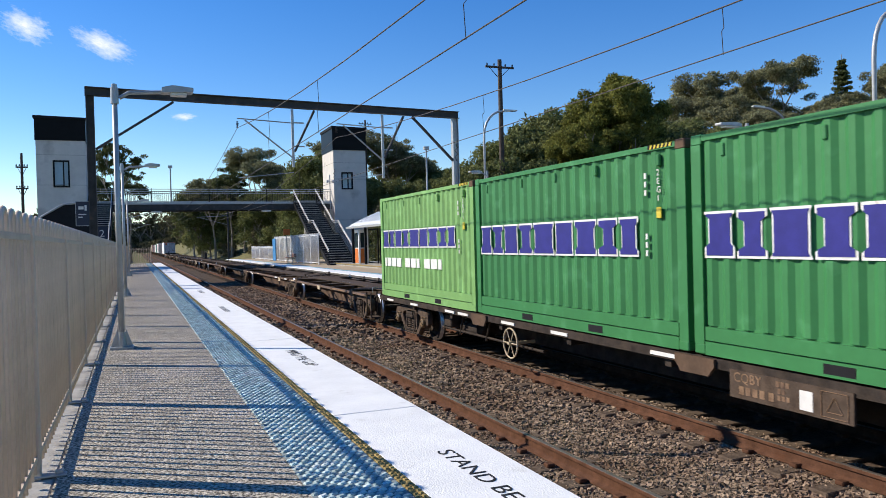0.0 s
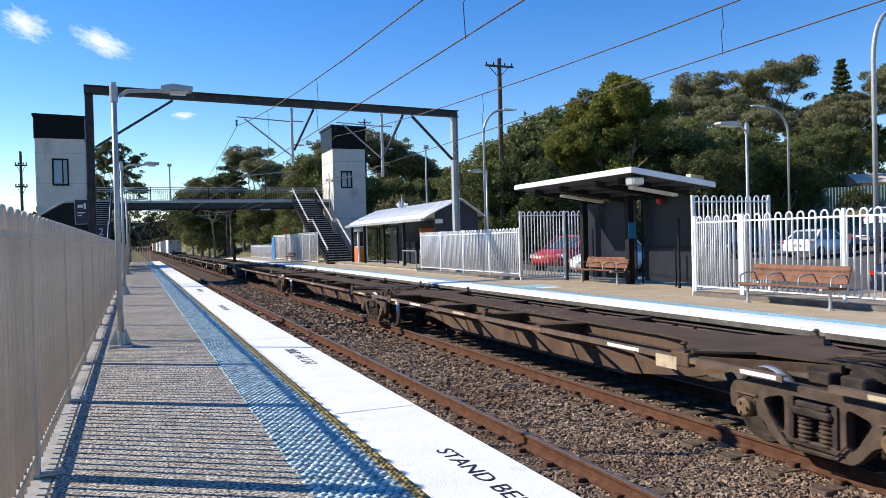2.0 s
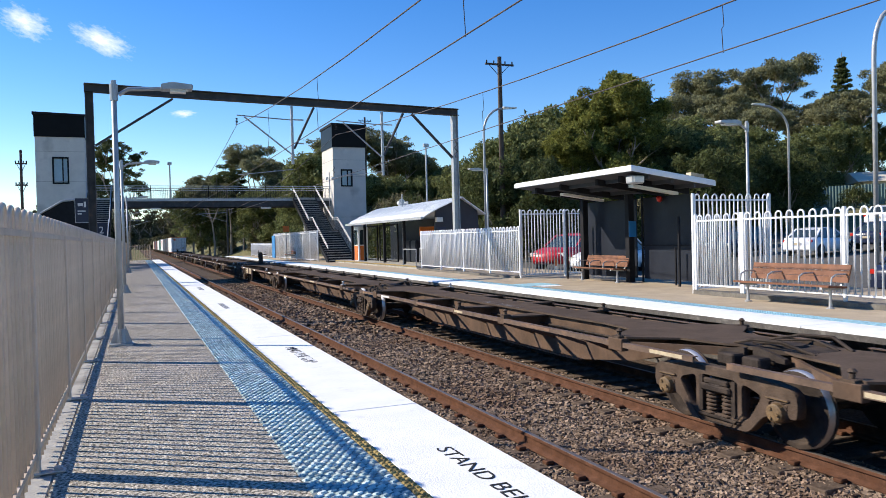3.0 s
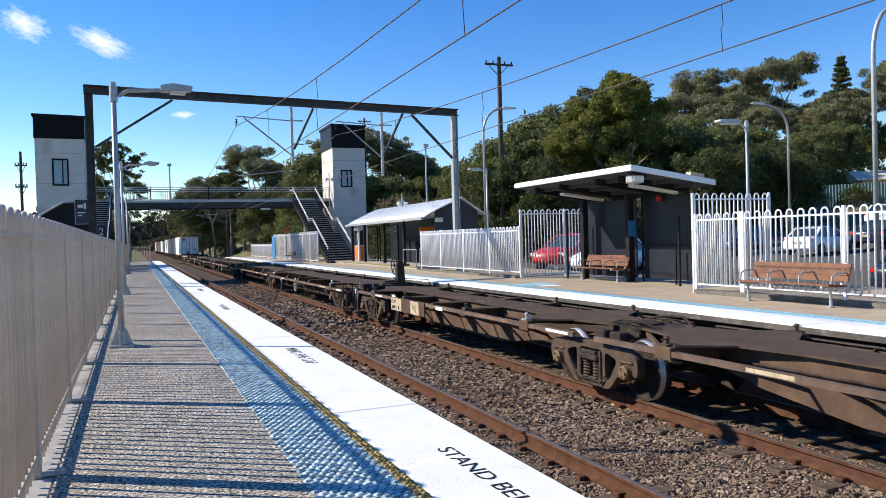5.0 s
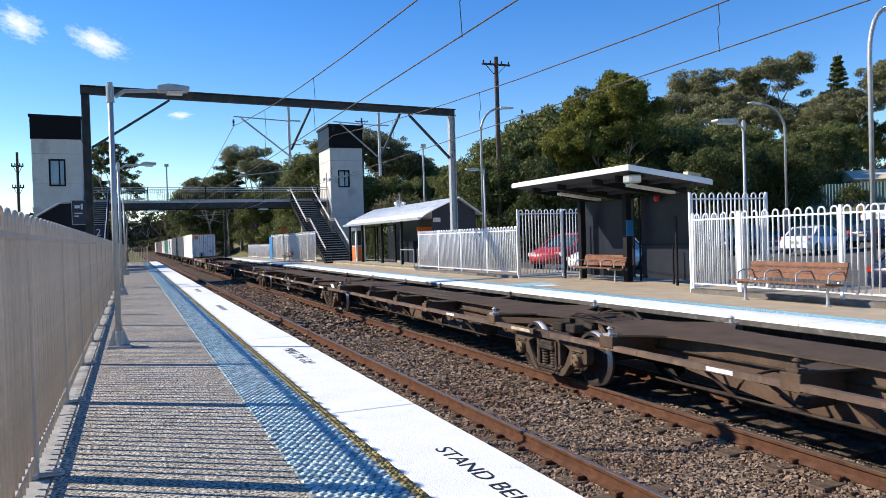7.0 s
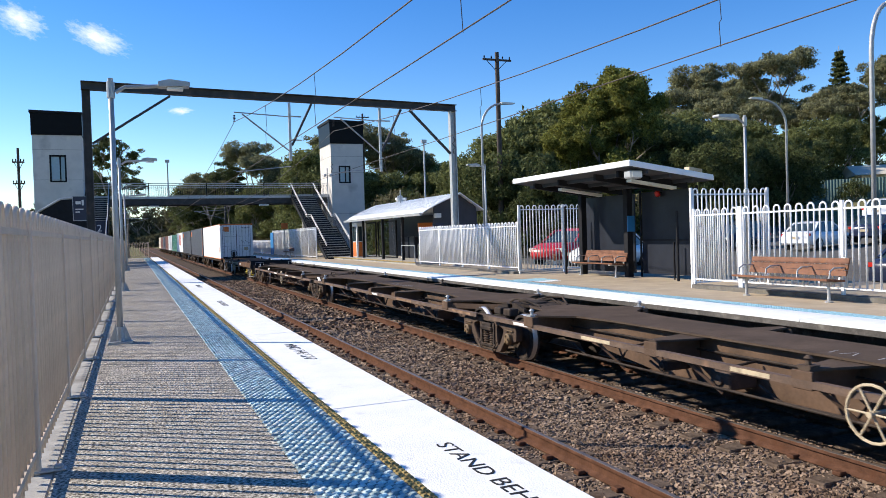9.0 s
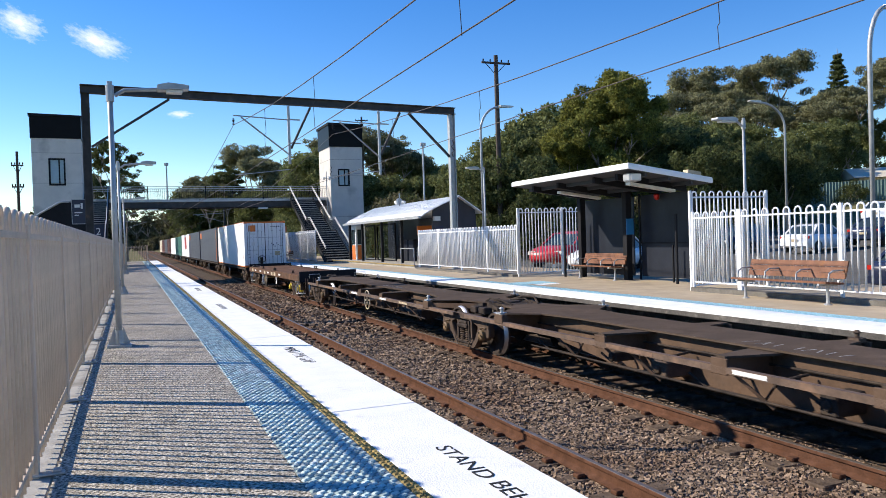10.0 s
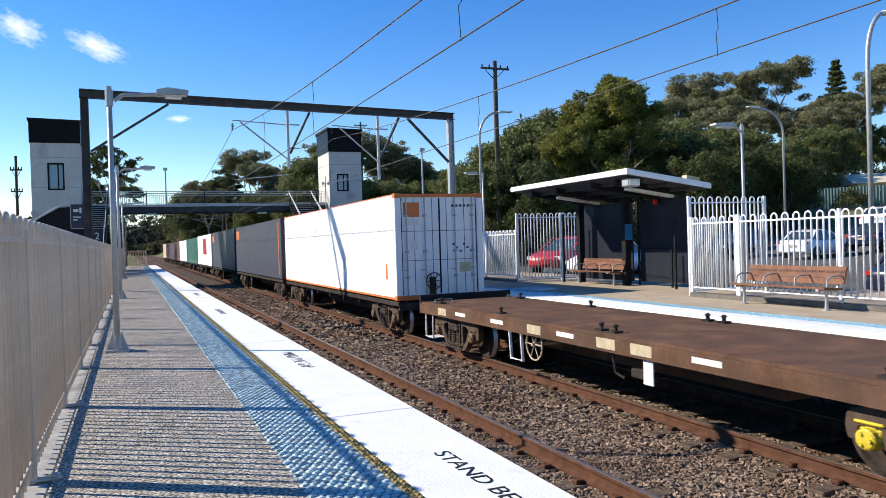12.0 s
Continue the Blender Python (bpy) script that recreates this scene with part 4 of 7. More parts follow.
# ---- poles ----
def platform_lamp(x, y, z, h, label, reach=0.48, side=1, head_long=0.38):
    p = thing("platform_lamp", label, "lamp post", pose(x, y, z), "platform lamps")
    bm = bmesh.new()
    bar(bm, (0, 0, 0.12), (0, 0, h), 0.040, 14, 0.034)
    part("pole", bm, M["galv"], p, smooth=True)
    bm = bmesh.new()
    box(bm, -0.15, 0.15, -0.15, 0.15, 0.0, 0.03)
    for a in range(4):
        c, s = math.cos(a * math.pi / 2), math.sin(a * math.pi / 2)
        prism(bm, [(0.05 * c, 0.03), (0.14 * c, 0.03), (0.05 * c, 0.28)] if abs(c) > 0.5 else [(0.0, 0.03), (0.012, 0.03), (0.012, 0.28)], 0.05 * s - 0.006, 0.05 * s + (0.09 * s if abs(s) > 0.5 else 0.006), "Y")
    bar(bm, (0, 0, 0.0), (0, 0, 0.22), 0.065, 12, 0.05)
    part("base", bm, M["galv"], p)
    bm = bmesh.new()
    bar(bm, (0, 0, h - 0.22), (0, 0, h), 0.052, 12)
    bar(bm, (0, 0, h), (0, 0, h + 0.05), 0.035, 10)
    tube(bm, [(side * 0.06, 0, h - 0.14), (side * 0.18, 0, h - 0.06), (side * (0.14 + reach), 0, h - 0.03)], 0.028, 8)
    part("bracket", bm, M["galv"], p)
    bm = bmesh.new()
    x0, x1 = side * (0.12 + reach), side * (0.12 + reach + head_long)
    prism(bm, rounded([(x0, h - 0.05), (x1 + side * 0.04, h - 0.03), (x1 + side * 0.04, h + 0.03), (x0 + side * 0.15, h + 0.055), (x0, h + 0.02)], 0.02), -0.11, 0.11, "Y")
    head = part("lamp_head", bm, M["galv"], p, "boxy lamp head")
    part("lens", boxes((min(x0, x1) + 0.12, max(x0, x1) - 0.05, -0.085, 0.085, h - 0.075, h - 0.04)), M["lens"], head)
    return p


platform_lamp(-0.2, 11.1, 0, 3.55, "grey steel platform lamp post beside the fence")
platform_lamp(-0.28, 23.2, 0, 3.75, "grey steel platform lamp post further along the fence")
platform_lamp(-0.3, 40.0, 0, 3.75, "grey steel platform lamp post further along the fence")
platform_lamp(14.05, 14.2, FAR, 4.05, "white lamp post behind the tall fence", side=-1, reach=0.15, head_long=0.6)
platform_lamp(13.6, 28.0, FAR, 4.2, "slim white lamp post behind the fence", side=-1, reach=0.15, head_long=0.5)


def street_lamp(x, y, z, h, reach, side, label):
    p = thing("street_lamp", label, "street lamp", pose(x, y, z), "car park lamps")
    bm = bmesh.new()
    pts = [(0, 0, 0), (0, 0, h - 1.5)] + [(side * reach * (1 - math.cos(a)), 0, h - 1.5 + 1.5 * math.sin(a)) for a in (math.pi / 2 * k / 6 for k in range(1, 7))]
    tube(bm, pts, 0.07, 10)
    part("pole", bm, M["galv"], p, smooth=True)
    bm = bmesh.new()
    prism(bm, rounded([(side * reach, h - 0.05), (side * (reach + 0.9), h + 0.02), (side * (reach + 0.9), h + 0.09), (side * reach, h + 0.10)], 0.03), -0.12, 0.12, "Y")
    part("lamp_head", bm, M["lens"], p)
    return p


street_lamp(20.9, 16.0, -0.6, 8.6, 0.8, 1, "tall curved galvanised street lamp")
street_lamp(19.3, 40.0, -0.6, 9.6, 1.3, 1, "tall curved galvanised street lamp")
street_lamp(38.0, 35.0, 0.0, 9.0, 2.0, -1, "curved galvanised street lamp in the car park")
for x, y, h in ((2.6, 59.5, 7.3), (15.4, 39.5, 6.5)):
    bm = bmesh.new()
    bar(bm, (x, y, DZ if x < 3 else FAR), (x, y, h), 0.05, 8)
    box(bm, x - 0.15, x + 0.15, y - 0.1, y + 0.1, h, h + 0.2, 0.02)
    solid("camera_pole", bm, M["galv"], "slim grey pole with a small head", "pole")


def power_pole(x, y, z, h, label, arms=((0.35, 1.1),), r=0.17):
    p = thing("power_pole", label, "power pole", pose(x, y, z))
    bm = bmesh.new()
    bar(bm, (0, 0, -0.3), (0, 0, h), r, 10, r * 0.7)
    part("pole", bm, M["pole_wood"], p)
    for dz, half in arms:
        a = part("crossarm", boxes((-half, half, -0.06, 0.06, h - dz - 0.12, h - dz)), M["pole_wood"], p)
        bm = bmesh.new()
        for s in (-0.9, -0.4, 0.4, 0.9):
            lathe(bm, [(h - dz, 0.02), (h - dz + 0.05, 0.05), (h - dz + 0.14, 0.05), (h - dz + 0.2, 0.02)], "Z", (s * half, 0, 0), 8)
        part("insulator", bm, M["dark_steel"], a)
        bm = bmesh.new()
        for s in (-1, 1):
            beam(bm, (s * half * 0.7, 0.07, h - dz - 0.1), (0, 0.1, h - dz - 0.8), 0.03, 0.04)
        part("arm_brace", bm, M["dark_steel"], a)
    return p


power_pole(23.0, 45.0, -0.5, 13.9, "dark timber power pole with a crossarm", ((0.45, 1.05),), 0.2)
power_pole(-8.6, 71.5, -0.6, 10.2, "dark timber power pole with side brackets", ((1.1, 0.45), (2.9, 0.45)), 0.14)
power_pole(33.0, 110.0, 0.5, 19.5, "distant timber power pole", ((0.5, 1.0),), 0.2)
power_pole(104.0, 88.0, 10.0, 12.5, "distant timber power pole on the hillside", ((0.5, 1.3),), 0.2)

# things behind the near fence
en = thing("stair_enclosure", "dark solid stair balustrade with a pale top rail", "balustrade")
bm = bmesh.new()
prism(bm, [(-4.7, -0.6), (-4.7, 3.15), (-3.55, 3.85), (-2.95, 3.9), (-2.05, 3.35), (-2.05, -0.6)], 46.0, 46.08, "Y")
part("panel", bm, M["dark_steel"], en, "dark sheet panel")
bm = bmesh.new()
tube(bm, [(-4.7, 45.97, 3.2), (-3.6, 45.97, 3.88), (-3.4, 45.97, 3.93), (-2.95, 45.97, 3.95), (-2.05, 45.97, 3.4)], 0.05, 8)
part("top_rail", bm, M["galv"], en)
sg = thing("sign_board", "black station sign board with white pictogram bars", "sign", pose(0, 30.0, 0))
part("post", boxes((-1.47, -1.42, -0.02, 0.02, -0.6, 3.1)), M["galv"], sg)
part("board", boxes((-1.95, -1.48, -0.02, 0.02, 2.22, 3.12)), M["navy"], sg)
part("border", boxes((-1.95, -1.93, -0.03, -0.02, 2.22, 3.12), (-1.50, -1.48, -0.03, -0.02, 2.22, 3.12), (-1.93, -1.5, -0.03, -0.02, 3.1, 3.12), (-1.93, -1.5, -0.03, -0.02, 2.22, 2.24)), M["galv"], sg)
for a in ((-1.85, -1.68, 2.82, 2.93), (-1.65, -1.58, 2.78, 2.98), (-1.86, -1.6, 2.62, 2.66), (-1.86, -1.72, 2.52, 2.56)):
    part("bar", boxes((a[0], a[1], -0.026, -0.02, a[2], a[3])), M["white_mark"], sg)
pn = thing("platform_sign", "dark platform sign with a white numeral", "sign", pose(0, 50.0, 0))
part("board", boxes((-2.15, -1.5, -0.02, 0.02, 1.9, 2.75)), M["navy"], pn)
part("post", boxes((-1.86, -1.78, 0.02, 0.06, -0.6, 2.7)), M["galv"], pn)
writing("numeral", "2", 0.6, M["white_mark"], pn, pose(-1.98, -0.024, 2.13, 90, 0, 0))

ob = thing("notice_post", "slim post with a bright orange notice board", "sign", pose(10.85, 58.0, FAR))
part("post", boxes((-0.03, 0.03, -0.03, 0.03, 0, 2.6)), M["galv"], ob)
part("board", boxes((-0.25, 0.25, -0.06, -0.03, 2.15, 2.6)), M["orange"], ob)
tagged(part("blue_board", boxes((11.2, 11.24, 65.2, 66.6, 0.0, 1.9)), M["blue_sign"]), "plain blue board fixed to the white fence", "board")
for x, y, h in ((13.2, 118.0, 6.6), (-1.6, 84.0, 6.2), (13.0, 165.0, 6.6), (-1.6, 150.0, 6.6)):
    ms = thing("line_mast", "dark steel mast holding the overhead wires", "mast", pose(x, y, -1.2))
    part("mast", boxes((-0.12, 0.12, -0.12, 0.12, 0, h + 1.2)), M["gantry"], ms)
    bm = bmesh.new()
    s = -1 if x > 5 else 1
    bar(bm, (0, 0, h + 0.6), (s * 4.5, 0, h + 0.4), 0.05, 6)
    bar(bm, (0, 0, h - 0.8), (s * 4.0, 0, h + 0.35), 0.04, 6)
    part("bracket", bm, M["galv"], ms)

# small fittings along the far platform
ds = thing("signal_disc", "white oval disc on a slim post beyond the platform building", "sign", pose(17.2, 49.0, FAR))
part("post", boxes((-0.03, 0.03, -0.03, 0.03, 0, 3.6)), M["galv"], ds)
bm = bmesh.new()
lathe(bm, [(-0.02, 0.02), (-0.02, 0.26), (0.02, 0.26), (0.02, 0.02)], "Y", (0, 0, 0), 20)
part("disc", bm, M["white_mark"], ds, "white disc with a dark rim", pose(0, -0.05, 3.9))
bd = thing("bollard", "orange and white bollard beside the car park", "bollard", pose(15.9, 26.5, ground_z(15.9, 26.5)))
for k in range(4):
    bm = bmesh.new()
    bar(bm, (0, 0, 0.28 * k), (0, 0, 0.28 * (k + 1)), 0.055, 12)
    part("band", bm, M["orange" if k % 2 else "white_mark"], bd)


def watch_camera(x, y, z, h, label):
    """A pole with two small hooded cameras near its top."""
    p = thing("camera_post", label, "camera post", pose(x, y, z))
    bm = bmesh.new()
    bar(bm, (0, 0, 0), (0, 0, h), 0.045, 10, 0.035)
    part("pole", bm, M["galv"], p)
    for s in (-1, 1):
        bm = bmesh.new()
        bar(bm, (0, 0, h - 0.55), (s * 0.22, 0, h - 0.50), 0.02, 6)
        box(bm, s * 0.22 - 0.07, s * 0.22 + 0.07, -0.22, 0.10, h - 0.56, h - 0.42, 0.02)
        lathe(bm, [(h - 0.66, 0.02), (h - 0.62, 0.07), (h - 0.56, 0.08)], "Z", (s * 0.22, -0.06, 0), 10)
        part("camera_head", bm, M["white_mark"], p, "small white camera head")


watch_camera(13.9, 39.5, FAR, 3.9, "slim galvanised post with two white cameras")
watch_camera(13.75, 55.5, FAR, 6.6, "slim galvanised post with two white cameras")
for k, (y, z) in enumerate(((17.0, 3.32), (29.2, 3.9))):
    hs = thing("hanging_insulator", "dark insulator string hanging below the overhead wire", "insulator", pose(TRACK_2 + 0.03, y, z))
    bm = bmesh.new()
    tube(bm, [(0, 0, 0.42), (0.05, 0.05, 0.33), (-0.04, 0, 0.25), (0.04, 0, 0.17), (-0.03, 0, 0.1), (0, 0, 0.0)], 0.012, 5)
    part("wire_loop", bm, M["wire"], hs)

# ---- the train: built at its place at 0 s, each vehicle's own origin on the track's centre line ----
MOVING = []       # things that run with the train: object, place at 0 s
WHEELS = []       # wheelsets that turn


def on_track(ob, s):
    MOVING.append((ob, s))
    ob.matrix_basis = pose(TRACK_2, s, RAIL)
    return ob


# wheelset, origin on its axle
bm = bmesh.new()
for s in (-1, 1):
    lathe(bm, [(s * 0.66, 0.10), (s * 0.665, 0.37), (s * 0.675, 0.475), (s * 0.70, 0.485), (s * 0.715, 0.462), (s * 0.80, 0.452), (s * 0.805, 0.40), (s * 0.765, 0.37),
               (s * 0.75, 0.22), (s * 0.80, 0.13), (s * 0.83, 0.12), (s * 0.84, 0.07)], "X", sides=32)
bar(bm, (-1.0, 0, 0), (1.0, 0, 0), 0.075, 12)
for s in (-1, 1):
    for k in range(3):
        a = k * 2 * math.pi / 3
        bar(bm, (s * 1.0, 0.045 * math.cos(a), 0.045 * math.sin(a)), (s * 1.02, 0.045 * math.cos(a), 0.045 * math.sin(a)), 0.014, 6)
WHEEL = mesh_of(bm, M["under"])
WHEEL.materials.append(M["tread"])
for p in WHEEL.polygons:
    c = p.center
    if abs(p.normal.x) < 0.5 and math.hypot(c.y, c.z) > 0.43 and 0.70 < abs(c.x) < 0.81:
        p.material_index, p.use_smooth = 1, True

# bogie side frame: cast plate with two windows and a spring opening
rim = [(-1.09, 0.75), (-1.16, 0.69), (-1.18, 0.56), (-1.16, 0.42), (-1.05, 0.42), (-1.05, 0.58), (-0.78, 0.58), (-0.78, 0.39), (-0.69, 0.36), (-0.52, 0.17), (-0.44, 0.12)]
rim = rounded(rim + [(-y, z) for y, z in reversed(rim)] + [(0.92, 0.78), (0.5, 0.83), (-0.5, 0.83), (-0.92, 0.78)], 0.045)
hole_l = rounded([(-0.70, 0.61), (-0.38, 0.71), (-0.38, 0.27), (-0.47, 0.25)], 0.09)
hole_r = [(-a, b) for a, b in reversed(hole_l)]
hole_m = rounded([(-0.28, 0.72), (0.28, 0.72), (0.28, 0.24), (-0.28, 0.24)], 0.04)
FRAME_R = plate([rim, hole_l, hole_r, hole_m], 0.93, 1.06, M["bogie"])
FRAME_L = plate([rim, hole_l, hole_r, hole_m], -1.06, -0.93, M["bogie"])
bm = bmesh.new()
lathe(bm, [(0.22 + k * 0.05 + dz, r) for k in range(6) for dz, r in ((0, 0.07), (0.015, 0.095), (0.03, 0.095), (0.045, 0.07))], "Z", (0, 0, 0), 9)
SPRING = mesh_of(bm, M["bogie"])
bm = bmesh.new()
for s in (-1, 1):
    box(bm, s * 0.99 - 0.14, s * 0.99 + 0.14, -0.25, 0.25, 0.53, 0.62, 0.02)
    box(bm, s * 1.065 - 0.02, s * 1.065 + 0.02, -0.30, -0.24, 0.26, 0.70)
    box(bm, s * 1.065 - 0.02, s * 1.065 + 0.02, 0.24, 0.30, 0.26, 0.70)
    box(bm, s * 0.99 - 0.10, s * 0.99 + 0.13, -0.36, 0.36, 0.185, 0.225, 0.01)
    box(bm, s * 1.08 - 0.03, s * 1.08 + 0.03, -0.20, 0.20, 0.62, 0.69, 0.015)
    box(bm, s * 1.10 - 0.02, s * 1.10 + 0.02, -0.10, 0.10, 0.55, 0.63, 0.012)
    tube(bm, [(s * 1.09, -0.42, 0.33), (s * 1.10, -0.25, 0.15), (s * 1.10, 0.25, 0.13), (s * 1.09, 0.45, 0.30)], 0.012, 5)
box(bm, -1.0, 1.0, -0.2, 0.2, 0.52, 0.80, 0.03)
BOLSTER = mesh_of(bm, M["under"])
bm = bmesh.new()
box(bm, 0.92, 1.05, -0.128, 0.128, 0.37, 0.575, 0.02)
lathe(bm, [(0.92, 0.125), (1.055, 0.125), (1.065, 0.115), (1.12, 0.11), (1.135, 0.09), (1.14, 0.03)], "X", (0, 0, 0.46), 16)
box(bm, 0.91, 1.085, -0.16, 0.16, 0.60, 0.635, 0.012)
for k in range(3):
    a = k * 2.094
    bar(bm, (1.13, 0.062 * math.cos(a), 0.46 + 0.062 * math.sin(a)), (1.155, 0.062 * math.cos(a), 0.46 + 0.062 * math.sin(a)), 0.02, 6)
AXLE_BOX = mesh_of(bm, M["bogie"])
AXLE_BOX.materials.append(M["axle_cap"])
for p in AXLE_BOX.polygons:
    if p.center.x > 1.085:
        p.material_index = 1
AXLE_BOX_Y = AXLE_BOX.copy()
AXLE_BOX_Y.materials.clear()
AXLE_BOX_Y.materials.append(M["yellow_box"])
AXLE_BOX_Y.materials.append(M["yellow_box"])
bm = bmesh.new()
beam(bm, (-0.85, 0, 0.36), (0.85, 0, 0.36), 0.06, 0.12)
for s in (-1, 1):
    box(bm, s * 0.76 - 0.05, s * 0.76 + 0.05, 0.03, 0.09, 0.26, 0.56)
BRAKE = mesh_of(bm, M["under"])


for me in (FRAME_R, FRAME_L, SPRING, BOLSTER, AXLE_BOX, AXLE_BOX_Y, BRAKE):
    me.transform(Matrix.Diagonal((1, 0.975, 0.93, 1)))
WHEEL.transform(Matrix.Diagonal((1, 0.93, 0.93, 1)))
AXLE_Y, AXLE_Z = 0.892, 0.43


def bogie(wagon, s, yellow=False, near=True):
    b = part("bogie", BOLSTER, None, wagon, "three-piece freight bogie", pose(0, s, 0))
    part("side_frame", FRAME_L, None, b, "dusty cast side frame")
    part("side_frame", FRAME_R, None, b, "dusty cast side frame")
    for turn in (0, 180):
        part("brake_beam", BRAKE, None, b, at=pose(0, 0.36 if turn == 0 else -0.36, 0, 0, 0, turn))
        for y in (-0.13, 0.13):
            part("spring", SPRING, None, b, at=pose(1.0 if turn else -1.0, y, 0))
        for y in (-AXLE_Y, AXLE_Y):
            part("axle_box", AXLE_BOX_Y if yellow else AXLE_BOX, None, b, "bright yellow axle box" if yellow else "", pose(0, y, 0, 0, 0, turn))
    for y in (-AXLE_Y, AXLE_Y):
        w = part("wheelset", WHEEL, None, b, "steel wheelset with bright treads", pose(0, y, AXLE_Z))
        if near:
            WHEELS.append((w, y))
    return b


def handbrake(wagon, x, y, z, mat="cream_mark"):
    bm = bmesh.new()
    pts = [(x, y + 0.27 * math.cos(a), z + 0.27 * math.sin(a)) for a in (2 * math.pi * k / 20 for k in range(21))]
    tube(bm, pts, 0.016, 6)
    for k in range(6):
        a = k * math.pi / 3
        bar(bm, (x, y, z), (x, y + 0.27 * math.cos(a), z + 0.27 * math.sin(a)), 0.011, 6)
    bar(bm, (x - 0.05, y, z), (x + 0.5, y, z), 0.03, 8)
    part("handbrake_wheel", bm, M[mat], wagon, "spoked handbrake wheel")


def coupler(wagon, y, way):
    bm = bmesh.new()
    beam(bm, (0, y, 0.88), (0, y + way * 0.55, 0.88), 0.16, 0.2)
    box(bm, -0.18, 0.18, min(y + way * 0.5, y + way * 0.75), max(y + way * 0.5, y + way * 0.75), 0.74, 1.02, 0.04)
    part("coupler", bm, M["under"], wagon, "grimy automatic coupler")


def twistlock(bm, x, y, z):
    box(bm, x - 0.07, x + 0.07, y - 0.08, y + 0.08, z, z + 0.03)
    bar(bm, (x, y, z + 0.03), (x, y, z + 0.09), 0.03, 8)
    lathe(bm, [(z + 0.08, 0.03), (z + 0.10, 0.05), (z + 0.13, 0.02)], "Z", (x, y, 0), 8)


TOP = 0.93   # top of the skeletal frames above the rail


def brake_gear(fr, a, b):
    """Cylinder, valves, pipes and rods along the side of the spine."""
    L = b - a
    y = a + 0.30 * L
    bm = bmesh.new()
    lathe(bm, [(y - 0.35, 0.04), (y - 0.33, 0.10), (y + 0.30, 0.10), (y + 0.34, 0.05), (y + 0.36, 0.025), (y + 0.9, 0.025)], "Y", (-0.72, 0, 0.47), 14)
    part("brake_cylinder", bm, M["bogie"], fr, "dusty brake cylinder")
    for k, (u, z0, z1, w) in enumerate(((0.22, 0.36, 0.60, 0.30), (0.265, 0.40, 0.54, 0.16), (0.42, 0.42, 0.66, 0.22), (0.60, 0.40, 0.62, 0.34), (0.67, 0.46, 0.60, 0.14))):
        y = a + u * L
        bm = bmesh.new()
        box(bm, -0.86, -0.42, y - w / 2, y + w / 2, z0, z1, 0.02)
        lathe(bm, [(-0.90, 0.02), (-0.89, 0.06), (-0.85, 0.06)], "X", (0, y, (z0 + z1) / 2), 10)
        part("brake_valve", bm, M["bogie" if k % 2 else "under"], fr)
    for k in range(5):
        y = a + L * (0.2 + 0.13 * k)
        bm = bmesh.new()
        tube(bm, [(-0.45, y, 0.72), (-0.80, y + 0.1, 0.66), (-0.84, y + 0.25, 0.42), (-0.80, y + 1.2, 0.40), (-0.84, y + 1.5, 0.55)], 0.018, 6)
        part("brake_pipe", bm, M["under"], fr)
        bm = bmesh.new()
        beam(bm, (-1.14, y + 0.5, 0.78), (-0.86, y + 0.1, 0.36), 0.025, 0.035)
        part("hanger", bm, M["brown"], fr)
    bm = bmesh.new()
    bar(bm, (-0.92, a + 2.6, 0.43), (-0.92, b - 2.6, 0.43), 0.016, 6)
    part("brake_rod", bm, M["under"], fr)


